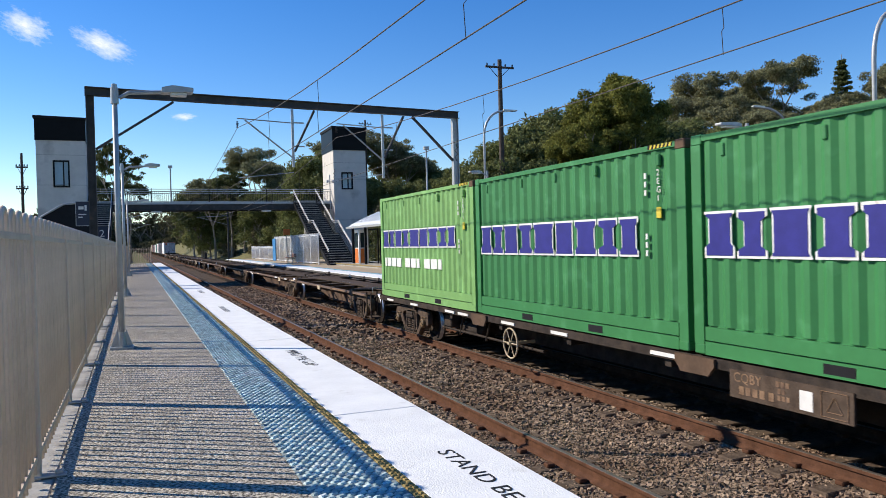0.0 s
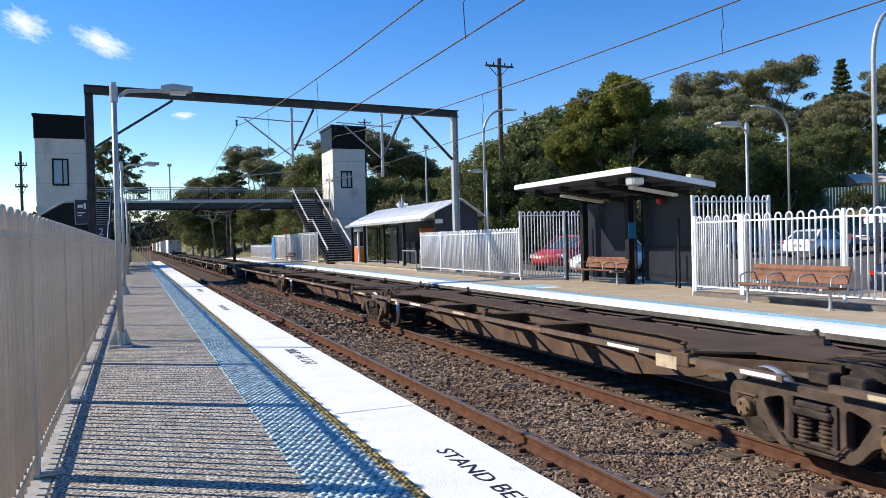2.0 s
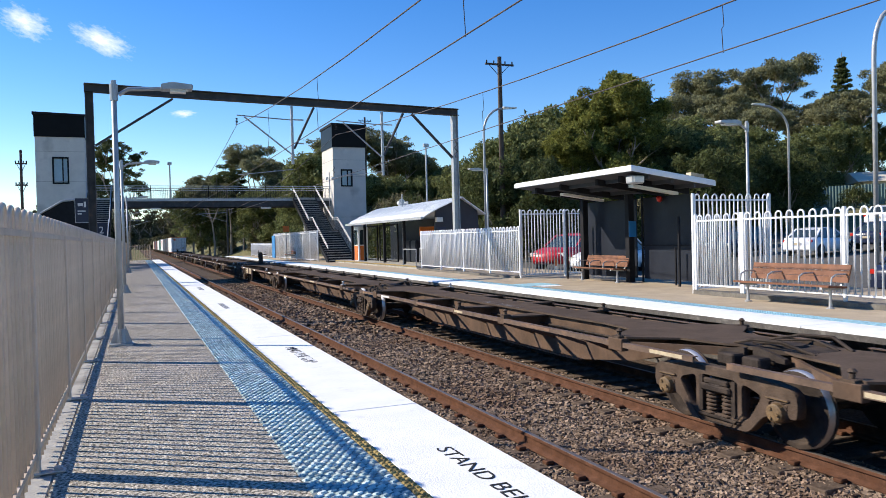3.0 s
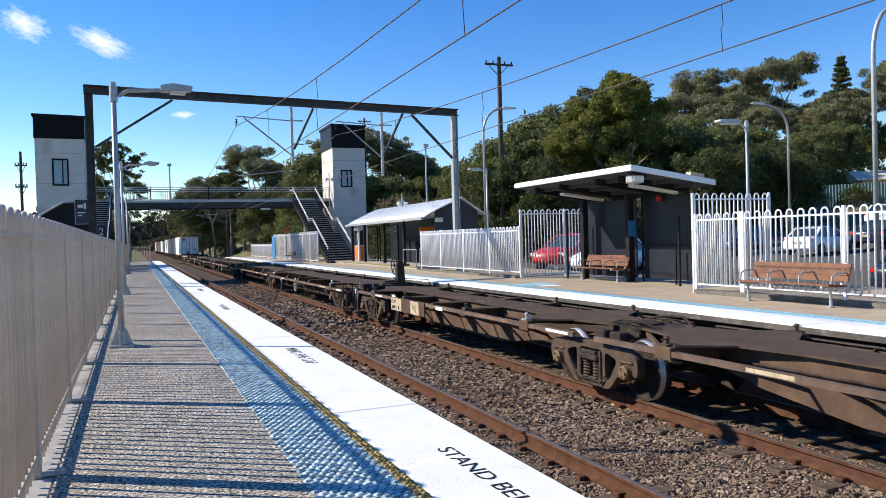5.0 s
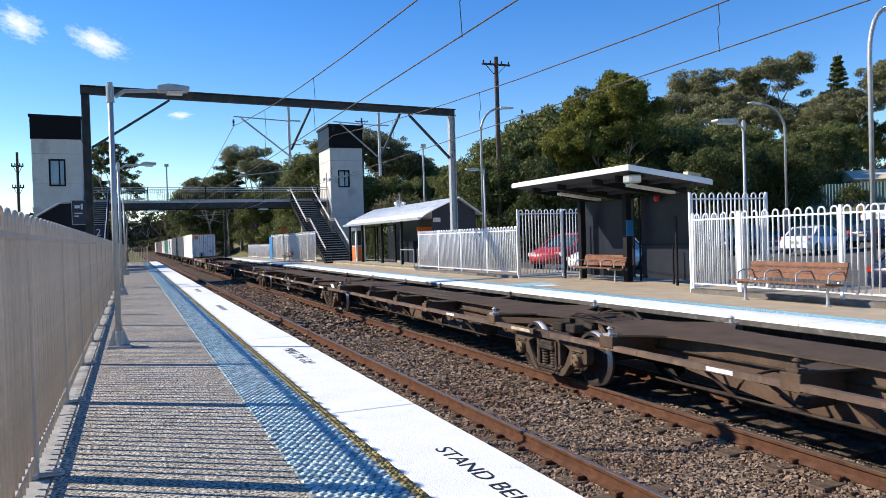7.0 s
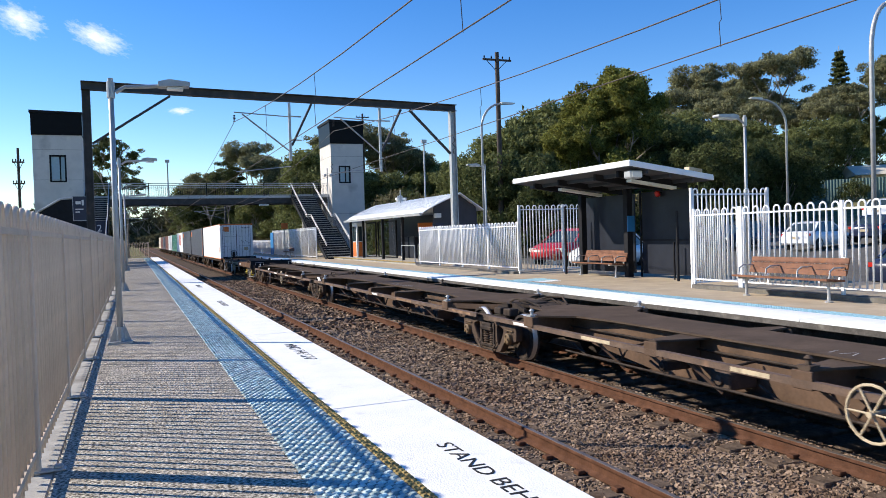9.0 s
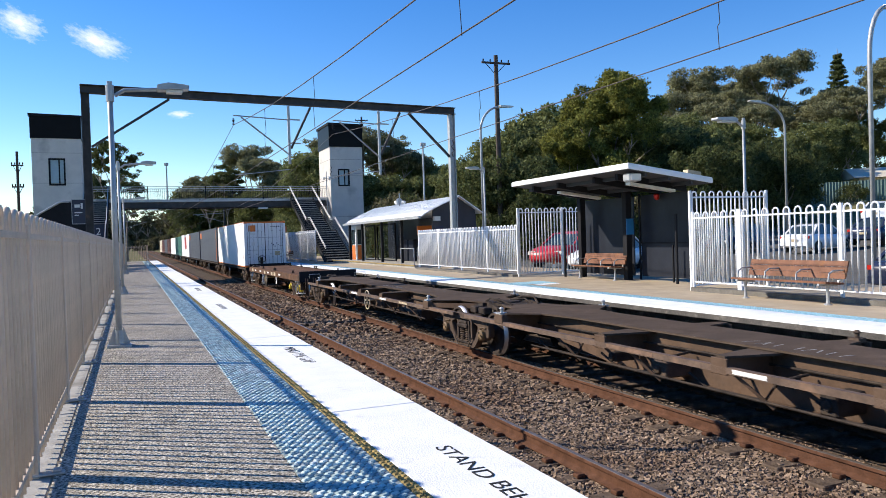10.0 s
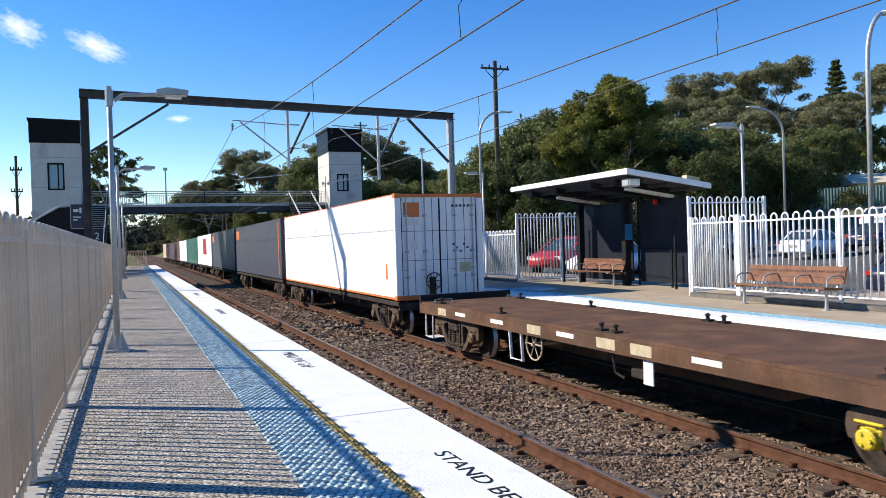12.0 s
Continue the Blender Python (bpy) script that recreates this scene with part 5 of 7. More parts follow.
def skeleton(wagon, a, b, seed, half, gear):
    """One unit between bogie centres a and b: a fish-bellied spine under an overhanging top plate that spreads into arms
    at the bogies, thin side rails held off it by arms and struts, brake gear between."""
    rnd = random.Random(seed)
    L = b - a
    T = 0.925
    over = half + (0.13 if gear else 0.08)
    deep = 0.63 if gear else 0.69
    zr, rh = (0.765, 0.075) if gear else (0.845, 0.07)
    bm = bmesh.new()
    lower = [(b - 0.5, T - 0.16), (b - 1.35, T - 0.20), (b - 2.6, T - 0.72 * deep), (b - 4.1, T - deep), (a + 4.1, T - deep), (a + 2.6, T - 0.72 * deep), (a + 1.35, T - 0.20), (a + 0.5, T - 0.16)]
    prism(bm, [(a + 0.5, T), (b - 0.5, T)] + lower, -half, half, "X")
    fr = part("frame", bm, M["brown"], wagon, "brown fish-bellied skeletal frame")
    # top plate: pointed over the bogie, arms out to the locks, then a straight spine
    plan = [(0.10, 0.22), (0.55, 0.42), (1.25, 0.55), (1.72, 1.10), (1.98, 1.10), (2.45, over + 0.12), (3.3, over)]
    edge = [(w, a + d) for d, w in plan] + [(w, b - d) for d, w in reversed(plan)]
    bm = bmesh.new()
    prism(bm, [(-w, y) for w, y in edge] + [(w, y) for w, y in reversed(edge)], T, T + 0.028, "Z")
    part("top_plate", bm, M["brown_top"], fr, "dusty flat top plate with arms")
    for s in (-1, 1):
        # a low angle along the foot of the web
        part("lower_flange", boxes((min(s * half, s * (half + 0.07)), max(s * half, s * (half + 0.07)), a + 4.1, b - 4.1, T - deep - 0.015, T - deep + 0.005)), M["brown"], fr)
    ends_y = (a + 1.85, b - 1.85)
    mids = [a + 0.36 * L, a + 0.50 * L, a + 0.66 * L]
    for y in ends_y:
        for s in (-1, 1):
            bm = bmesh.new()
            prism(bm, [(s * 1.09, T), (s * 1.09, T - 0.13), (s * half, T - 0.30), (s * half, T)], y - 0.10, y - 0.085, "Y")
            prism(bm, [(s * 1.09, T), (s * 1.09, T - 0.13), (s * half, T - 0.30), (s * half, T)], y + 0.085, y + 0.10, "Y")
            box(bm, s * 1.14 - 0.06, s * 1.14 + 0.06, y - 0.16, y + 0.16, T - 0.17, T + 0.004, 0.01)
            part("lock_box", bm, M["brown"], fr, "boxed arm end with a container lock")
            bm = bmesh.new()
            twistlock(bm, s * 1.12, y, T + 0.004)
            part("twistlock", bm, M["galv"] if gear or rnd.random() < 0.3 else M["bogie"], fr)
    for y in mids:
        bm = bmesh.new()
        prism(bm, [(-1.15, y - 0.07), (-over + 0.02, y - 0.24), (over - 0.02, y - 0.24), (1.15, y - 0.07), (1.15, y + 0.07), (over - 0.02, y + 0.24), (-over + 0.02, y + 0.24), (-1.15, y + 0.07)], T - 0.035, T - 0.008, "Z")
        part("outrigger", bm, M["brown_top"], fr, "flat cross bearer")
        for s in (-1, 1):
            bm = bmesh.new()
            prism(bm, [(s * 1.14, T - 0.035), (s * 1.14, T - 0.12), (s * half, T - 0.42), (s * half, T - 0.035)], y - 0.012, y + 0.012, "Y")
            box(bm, s * 1.165 - 0.02, s * 1.165 + 0.02, y - 0.13, y + 0.13, min(zr - 0.06, T - 0.15), T - 0.03, 0.006)
            part("gusset", bm, M["brown"], fr)
            if rnd.random() < 0.45:
                bm = bmesh.new()
                twistlock(bm, s * 1.08, y, T - 0.01)
                part("twistlock", bm, M["bogie"], fr)
    for s in (-1, 1):
        bm = bmesh.new()
        r0, r1 = a + 0.28, b - 0.28
        beam(bm, (s * 1.17, r0, zr), (s * 1.17, r1, zr), 0.03, rh)
        beam(bm, (s * 1.145, r0, zr + rh / 2 - 0.006), (s * 1.145, r1, zr + rh / 2 - 0.006), 0.08, 0.012)
        rail = part("side_rail", bm, M["rail_brown"], fr, "worn brown angle side rail")
        y = r0 + rnd.uniform(0.05, 0.3)
        while y < r1 - 0.8:
            n = rnd.uniform(0.4, 0.75)
            m = rnd.choice(("white_mark", "cream_mark", "rail_tan", "rail_tan", "tan_strip"))
            if m in ("rail_tan", "tan_strip"):
                n *= 2.0
            part("marker_strip", boxes((min(s * 1.185, s * 1.1885), max(s * 1.185, s * 1.1885), y, min(y + n, r1), zr - rh * 0.32, zr + rh * 0.36)), M[m], rail, "worn marker strip")
            y += n + rnd.uniform(0.9, 2.6)
        for c in mids + [a + 0.24 * L, b - 0.24 * L]:
            # pairs of slanting struts from the rail to the foot of the spine
            for d in (-0.75, 0.62):
                bm = bmesh.new()
                beam(bm, (s * 1.15, c + d, zr - 0.01), (s * half, c + d * 0.55, T - 0.40), 0.018, 0.055)
                part("strut", bm, M["brown"], fr)
        for y0, y1 in ((a + 0.45, a + 1.75), (b - 0.45, b - 1.75)):
            bm = bmesh.new()
            beam(bm, (s * 0.34, y0, T - 0.07), (s * 1.10, y1, T - 0.09), 0.05, 0.10)
            part("corner_brace", bm, M["brown"], fr)
        # a pipe along the top of the web
        bm = bmesh.new()
        tube(bm, [(s * (half + 0.05), a + 1.6, T - 0.20), (s * (half + 0.05), a + 0.4 * L, T - 0.17), (s * (half + 0.05), b - 1.6, T - 0.20)], 0.017, 6)
        part("air_pipe", bm, M["under"], fr)
    if gear:
        brake_gear(fr, a, b)
    y = a + L * 0.42
    for j in range(9):
        y += (0.13, 0.21, 0.10, 0.30, 0.16)[(j + seed) % 5]
        bm = bmesh.new()
        beam(bm, (-0.32, y, T + 0.0295), (-0.12, y + rnd.uniform(-0.12, 0.12), T + 0.0295), 0.016, 0.002)
        part("chalk_mark", bm, M["chalk"], fr, "smudged white chalk mark")
    return fr


def articulation(wagon, s):
    bm = bmesh.new()
    lathe(bm, [(0.70, 0.34), (0.86, 0.34), (0.95, 0.26), (0.985, 0.24), (0.99, 0.05)], "Z", (0, s, 0), 20)
    prism(bm, [(-0.20, s - 0.62), (0.20, s - 0.62), (0.34, s - 0.15), (0.34, s + 0.15), (0.20, s + 0.62), (-0.20, s + 0.62), (-0.34, s + 0.15), (-0.34, s - 0.15)], 0.90, 0.955, "Z")
    joint = part("articulation_joint", bm, M["under"], wagon, "greasy articulation casting above the bogie")
    for w in (-1, 1):
        bm = bmesh.new()
        box(bm, w * 0.66 - 0.10, w * 0.66 + 0.10, s - 0.34, s - 0.06, 0.76, 0.90, 0.02)
        box(bm, w * 0.66 - 0.10, w * 0.66 + 0.10, s + 0.06, s + 0.34, 0.76, 0.90, 0.02)
        prism(bm, [(s - 0.5, 0.90), (s - 0.1, 0.99), (s - 0.02, 0.99), (s - 0.02, 0.86), (s - 0.5, 0.84)], w * 0.50 - 0.03, w * 0.50 + 0.03, "X")
        prism(bm, [(s + 0.5, 0.90), (s + 0.14, 0.97), (s + 0.06, 0.97), (s + 0.06, 0.86), (s + 0.5, 0.84)], w * 0.56 - 0.03, w * 0.56 + 0.03, "X")
        part("side_bearer", bm, M["under"], joint)
        bm = bmesh.new()
        tube(bm, [(w * 0.30, s - 0.72, 0.95), (w * 0.42, s - 0.35, 1.07), (w * 0.40, s + 0.10, 1.05), (w * 0.30, s + 0.50, 0.96)], 0.022, 6)
        tube(bm, [(w * 0.22, s - 0.60, 0.95), (w * 0.28, s - 0.20, 1.03), (w * 0.20, s + 0.30, 0.98)], 0.016, 6)
        part("air_hose", bm, M["under"], joint, "looped black air hose")


def end_steps(wagon, y, mat="bogie"):
    for s in (-1, 1):
        bm = bmesh.new()
        for u in (1.17, 0.86):
            tube(bm, [(s * u, y - 0.20, 0.95), (s * u, y - 0.22, 0.24), (s * u, y + 0.22, 0.24), (s * u, y + 0.20, 0.95)], 0.02, 6)
        box(bm, min(s * 1.17, s * 0.86), max(s * 1.17, s * 0.86), y - 0.22, y + 0.22, 0.225, 0.25)
        part("step", bm, M[mat], wagon, "bent-bar side step")
        bm = bmesh.new()
        tube(bm, [(s * 1.12, y - 0.24, 0.95), (s * 1.12, y - 0.24, 1.10), (s * 0.70, y - 0.24, 1.10), (s * 0.70, y - 0.24, 0.95)], 0.013, 6)
        part("grab_handle", bm, M["galv"], wagon)


def side_text(words, size, y, z, x, mat, parent, stacked=False, name="lettering"):
    """Words on the platform side of a vehicle, reading towards -y; stacked ones run down, one character below the other."""
    for k, w in enumerate(words if stacked else (words,)):
        writing(name, w, size, M[mat], parent, pose(x, y, z - (k + 0.7) * size * 0.95 if stacked else z, 90, 0, -90))


def marker_panel(wagon, y0, y1, z0, z1, mat="cream_mark", bars=2, x=-1.192):
    p = part("marking_panel", boxes((x - 0.012, x, y0, y1, z0, z1)), M[mat], wagon, "painted marking panel with unreadable codes")
    bm = bmesh.new()
    h = (z1 - z0) / (bars * 2.6 + 1)
    for k in range(bars):
        n = 4
        w = (y1 - y0) * 0.62 / n
        for j in range(n):
            ya = y0 + (y1 - y0) * 0.1 + j * w
            box(bm, x - 0.016, x - 0.012, ya, ya + w * 0.6, z0 + h * (1 + 2 * k), z0 + h * (2 + 2 * k))
    if bars:
        part("code_bars", bm, M["brown"], p)


def articulated(bogies, label, seed, plain):
    w = thing("container_wagon", label, "freight wagon", group="wagons of the train")
    o = bogies[0]
    on_track(w, o)
    bs = [b - o for b in bogies]
    for k, s in enumerate(bs):
        bogie(w, s)
        if 0 < k < len(bs) - 1:
            articulation(w, s)
    for k, (a, b) in enumerate(zip(bs, bs[1:])):
        a2, b2 = a - (1.3 if k == 0 else 0), b + (1.3 if k == len(bs) - 2 else 0)
        skeleton(w, a2, b2, seed + k, 0.30 if plain else 0.36, not plain)
    for y, way in ((-1.42, -1), (bs[-1] + 1.42, 1)):
        bm = bmesh.new()
        box(bm, -0.62, 0.62, y - 0.12, y + 0.12, 0.66, 0.97, 0.02)
        part("headstock", bm, M["under"], w)
        coupler(w, y, way)
        end_steps(w, y - way * 0.1)
    return w, bs


w1, bs = articulated([22.18, 33.18, 48.33, 63.4, 78.62, 89.85], "empty brown articulated skeletal container wagon", 10, True)
marker_panel(w1, 12.9 + 0, 13.3, 0.70, 0.86, "cream_mark", 0)
side_board = part("side_board", boxes((-1.215, -1.19, bs[-1] - 4.6, bs[-1] - 2.2, 0.56, 0.885)), M["brown"], w1, "scuffed brown side board")
for y0, y1 in ((bs[-1] - 3.0, bs[-1] - 2.2), (bs[-1] - 4.25, bs[-1] - 3.68)):
    part("cream_panel", boxes((-1.219, -1.215, y0, y1, 0.565, 0.88)), M["cream_mark"], side_board, "cream marking panel")
side_text("RRAY", 0.15, bs[-1] - 2.24, 0.745, -1.2195, "under", w1)
for j, w in enumerate((0.07, 0.07, 0.07, 0.05, 0.0, 0.07)):
    if w:
        part("code_bar", boxes((-1.222, -1.219, bs[-1] - 2.32 - j * 0.1, bs[-1] - 2.32 - j * 0.1 + w, 0.60, 0.69)), M["under"], side_board)
bm = bmesh.new()
yy, zz = bs[-1] - 3.96, 0.72
for p, q in (((-0.1, -0.08), (0.1, -0.08)), ((-0.1, 0.08), (0.1, 0.08)), ((-0.1, -0.08), (-0.1, 0.08)), ((0.1, -0.08), (0.1, 0.08))):
    beam(bm, (-1.2205, yy + p[0], zz + p[1]), (-1.2205, yy + q[0], zz + q[1]), 0.003, 0.012, (1, 0, 0))
tube(bm, [(-1.2205, yy + 0.05 * math.cos(k * 0.5236), zz + 0.05 * math.sin(k * 0.5236)) for k in range(13)], 0.006, 4)
part("ring_mark", bm, M["under"], side_board)
marker_panel(w1, bs[-1] - 5.7, bs[-1] - 5.3, 0.79, 0.87, "white_mark", 0)
marker_panel(w1, 4.8, 5.15, 0.72, 0.86, "cream_mark", 0)


def brake_stand(w, x, y, wheel, aside):
    """An upright handbrake column on the end platform, its wheel to one side."""
    bm = bmesh.new()
    r = [[bm.verts.new((x + dx * k, y + dy * k, z)) for dx, dy in ((-0.12, -0.10), (0.12, -0.10), (0.12, 0.10), (-0.12, 0.10))] for z, k in ((0.93, 1.1), (1.62, 0.9), (1.74, 0.55))]
    for p, q in zip(r, r[1:]):
        for k in range(4):
            bm.faces.new((p[k], p[(k + 1) % 4], q[(k + 1) % 4], q[k]))
    bm.faces.new(r[-1])
    part("handbrake_stand", bm, M["under"], w, "upright brown handbrake stand")
    handbrake(w, x - 0.1, y + aside, 1.58, wheel)


brake_stand(w1, 0.2, bs[-1] + 1.12, "under", 0.24)
brake_stand(w1, 0.2, -1.15, "under", -0.32)

w2, bs = articulated([93.8, 107.4, 122.3, 137.3, 152.2, 165.5], "empty dark brown articulated skeletal container wagon", 30, False)
marker_panel(w2, 4.72, 5.36, 0.66, 0.89, "cream_mark", 0, -0.402)
side_text("RRQY", 0.13, 5.32, 0.785, -0.417, "under", w2)
for k in range(5):
    part("code_bar", boxes((-0.418, -0.41, 5.23 - k * 0.1, 5.29 - k * 0.1, 0.68, 0.755)), M["under"], w2)
marker_panel(w2, 1.46, 1.88, 0.77, 0.84, "white_mark", 0, -0.402)
handbrake(w2, -1.2, 6.6, 0.62)
handbrake(w2, -1.2, 35.2, 0.62)
handbrake(w2, -1.1, 65.2, 0.62)


def flat_frame(w, a, b, deck, mat, top=0.98, side=0.21):
    bm = bmesh.new()
    for s in (-1, 1):
        prism(bm, [(a, top - 0.03), (b, top - 0.03), (b, top - 0.03 - side), (a, top - 0.03 - side)], s * 1.17 - 0.03, s * 1.17 + 0.03, "X")
    for k in range(9):
        y = a + 0.15 + (b - a - 0.3) * k / 8
        box(bm, -1.14, 1.14, y - 0.06, y + 0.06, top - 0.26, top - 0.05)
    prism(bm, [(a + 0.1, top - 0.05), (b - 0.1, top - 0.05), (b - 0.1, top - 0.30), (b - 3.0, top - 0.30), (b - 4.0, top - 0.62), (a + 4.0, top - 0.62), (a + 3.0, top - 0.30), (a + 0.1, top - 0.30)], -0.3, 0.3, "X")
    f = part("underframe", bm, M[mat], w)
    if deck:
        part("deck", boxes((-1.16, 1.16, a, b, top - 0.03, top + 0.012)), M["deck_rust"], f, "worn rusty steel deck")
    return f


# low flat wagon
wf = thing("flat_wagon", "empty brown flat wagon with yellow axle boxes", "freight wagon", group="wagons of the train")
on_track(wf, 169.75)
bogie(wf, -0.12, True), bogie(wf, 10.45)
flat_frame(wf, -1.55, 12.15, True, "deck_rust", 1.0)
for y, way in ((-1.6, -1), (12.2, 1)):
    part("end_board", boxes((-1.18, 1.18, y - 0.05, y + 0.05, 0.72, 1.16)), M["dark_steel"], wf, "dark upright end board")
    coupler(wf, y, way), end_steps(wf, y - way * 0.55, "white_mark")
for y in (2.5, 5.6, 7.95, 9.6):
    part("reflector", boxes((-1.205, -1.2, y, y + 0.5, 0.85, 0.925)), M["white_mark"], wf)
for y in (3.75, 4.55, 6.6, 10.6):
    part("marking_panel", boxes((-1.205, -1.2, y, y + 0.45, 0.80, 0.95)), M["cream_mark"], wf)
bm = bmesh.new()
for y in (0.6, 4.8, 5.15, 8.4, 11.3):
    for x in (-1.0, 1.0):
        twistlock(bm, x, y, 1.012)
part("twistlock", bm, M["under"], wf)
handbrake(wf, -1.1, 7.0, 0.60, "cream_mark")
bm = bmesh.new()
tube(bm, [(-1.16, 7.35, 0.85), (-1.16, 7.30, 0.28), (-1.16, 7.72, 0.28), (-1.16, 7.77, 0.85)], 0.03, 6)
part("step", bm, M["white_mark"], wf, "white bent-bar step")
bm = bmesh.new()
tube(bm, [(-1.05, 4.85, 0.8), (-1.05, 4.75, 0.45), (-1.05, 4.55, 0.40)], 0.02, 6)
box(bm, -1.1, -1.0, 3.85, 4.35, 0.45, 0.58, 0.02)
part("brake_valve", bm, M["under"], wf)
part("lever_plate", boxes((-1.15, -1.13, 3.8, 4.0, 0.42, 0.75)), M["white_mark"], wf, "white lever plate")


def container(length, height, mat, label, corrugated=True, base=0.97, s0=0.0, trim=None, doors=False, number=None):
    """A shipping container whose near (front) end stands at s0 on the train; its long sides run along y."""
    c = thing("shipping_container", label, "shipping container", group="containers on the train")
    MOVING.append((c, s0))
    c.matrix_basis = pose(TRACK_2, s0, RAIL)
    W, L, z0, z1 = 1.219, length, base, base + height
    tm = M[trim] if trim else mat
    for s in (-1, 1):
        for y in (0.0, L - 0.16):
            part("corner_post", boxes((s * W - (0.16 if s > 0 else 0), s * W + (0 if s > 0 else 0.16), y, y + 0.16, z0 + 0.12, z1 - 0.12)), mat, c)
    for s in (-1, 1):
        for y in (0.0, L - 0.178):
            for z in (z0, z1 - 0.118):
                x = s * (W - 0.081)
                bm = bmesh.new()
                box(bm, x - 0.081 - 0.003, x + 0.081 + 0.003, y - 0.003, y + 0.181, z - 0.003 if z > z0 else z, z + 0.121, 0.012)
                part("corner_casting", bm, M["brown"] if corrugated and s0 > 5 and s0 < 20 and y < 1 and z > z0 else tm, c)
    for s in (-1, 1):
        bm = bmesh.new()
        if corrugated:
            prism(bm, [(s * W, z0), (s * W, z0 + 0.155), (s * (W - 0.05), z0 + 0.155), (s * (W - 0.05), z0 + 0.172), (s * (W - 0.004), z0 + 0.172), (s * (W - 0.004), z0 + 0.33),
                       (s * (W - 0.05), z0 + 0.33), (s * (W - 0.05), z0 + 0.36), (s * (W - 0.07), z0 + 0.36), (s * (W - 0.07), z0)], 0.178, L - 0.178, "Y")
        else:
            box(bm, min(s * W, s * (W - 0.06)), max(s * W, s * (W - 0.06)), 0.178, L - 0.178, z0 + 0.02, z0 + 0.10)
            box(bm, min(s * (W - 0.012), s * (W - 0.06)), max(s * (W - 0.012), s * (W - 0.06)), 0.178, L - 0.178, z0 + 0.10, z0 + 0.19)
        part("bottom_rail", bm, mat, c)
        if trim:
            part("lower_band", boxes((s * W - 0.004, s * W + 0.004, 0.178, L - 0.178, z0 + 0.02, z0 + 0.075)), tm, c, "narrow orange band")
            part("upper_band", boxes((s * W - 0.004, s * W + 0.004, 0.178, L - 0.178, z1 - 0.035, z1 - 0.01)), tm, c, "narrow orange band")
        part("top_rail", boxes((s * W - (0.06 if s > 0 else 0), s * W + (0 if s > 0 else 0.06), 0.178, L - 0.178, z1 - 0.08, z1 - 0.01)), mat, c)
        # side sheet
        bm = bmesh.new()
        pts = []
        if corrugated:
            n = round((L - 0.32) / 0.278)
            p = (L - 0.32) / n
            for k in range(n):
                y = 0.16 + k * p
                pts += [(y, 0.054), (y + p * 0.26, 0.054), (y + p * 0.5, 0.018), (y + p * 0.76, 0.018)]
            pts.append((L - 0.16, 0.054))
        else:
            n = round((L - 0.32) / 0.61)
            p = (L - 0.32) / n
            for k in range(n):
                y = 0.16 + k * p
                pts += [(y, 0.010), (y + p - 0.02, 0.010), (y + p - 0.014, 0.018), (y + p - 0.006, 0.018)]
            pts.append((L - 0.16, 0.010))
        lo = [bm.verts.new((s * (W - d), y, z0 + (0.348 if corrugated else 0.19))) for y, d in pts]
        hi = [bm.verts.new((s * (W - d), y, z1 - 0.08)) for y, d in pts]
        for i in range(len(pts) - 1):
            bm.faces.new((lo[i], lo[i + 1], hi[i + 1], hi[i]))
        part("side_panel", bm, mat, c, "corrugated steel side" if corrugated else "smooth panelled side")
    part("roof", boxes((-W + 0.06, W - 0.06, 0.1, L - 0.1, z1 - 0.06, z1 - 0.03)), mat, c)
    part("floor", boxes((-W + 0.06, W - 0.06, 0.1, L - 0.1, z0 + 0.05, z0 + 0.15)), M["under"], c)
    for y in (0.03, L - 0.09):
        e = part("end_panel", boxes((-W + 0.16, W - 0.16, y, y + 0.06, z0 + 0.12, z1 - 0.1)), mat, c)
        part("end_sill", boxes((-W + 0.16, W - 0.16, y - 0.025, y + 0.085, z1 - 0.1, z1 - 0.01), (-W + 0.16, W - 0.16, y - 0.025, y + 0.085, z0, z0 + 0.12)), tm, e)
        if doors:
            for x in (-0.92, -0.42, 0.42, 0.92):
                bm = bmesh.new()
                bar(bm, (x, y - 0.05, z0 + 0.1), (x, y - 0.05, z1 - 0.1), 0.02, 8)
                for z in (z0 + 0.55, z0 + 1.2, z1 - 0.6):
                    box(bm, x - 0.05, x + 0.05, y - 0.045, y, z, z + 0.06)
                box(bm, x - 0.16, x + 0.02, y - 0.075, y - 0.05, z0 + 0.75, z0 + 0.78)
                part("lock_rod", bm, M["galv"], e, "vertical door locking bar")
            part("door_gap", boxes((-0.02, 0.02, y - 0.012, y, z0 + 0.14, z1 - 0.12), (-1.05, -1.03, y - 0.012, y, z0 + 0.14, z1 - 0.12), (1.03, 1.05, y - 0.012, y, z0 + 0.14, z1 - 0.12)), M["dark_steel"], e, "black door gasket")
            bm = bmesh.new()
            for x in (-0.7, -0.2, 0.2, 0.7):
                box(bm, x - 0.006, x + 0.006, y - 0.01, y, z0 + 0.14, z1 - 0.12)
            for z in (z0 + 1.0, z0 + 1.75):
                box(bm, -W + 0.17, W - 0.17, y - 0.01, y, z, z + 0.012)
            part("door_ribs", bm, M["grey_paint"], e)
    return c


BLOCKS = (0.48, 0.44, 0.54, 0.48, 0.68, 0.54, 0.60, 0.48, 0.44)


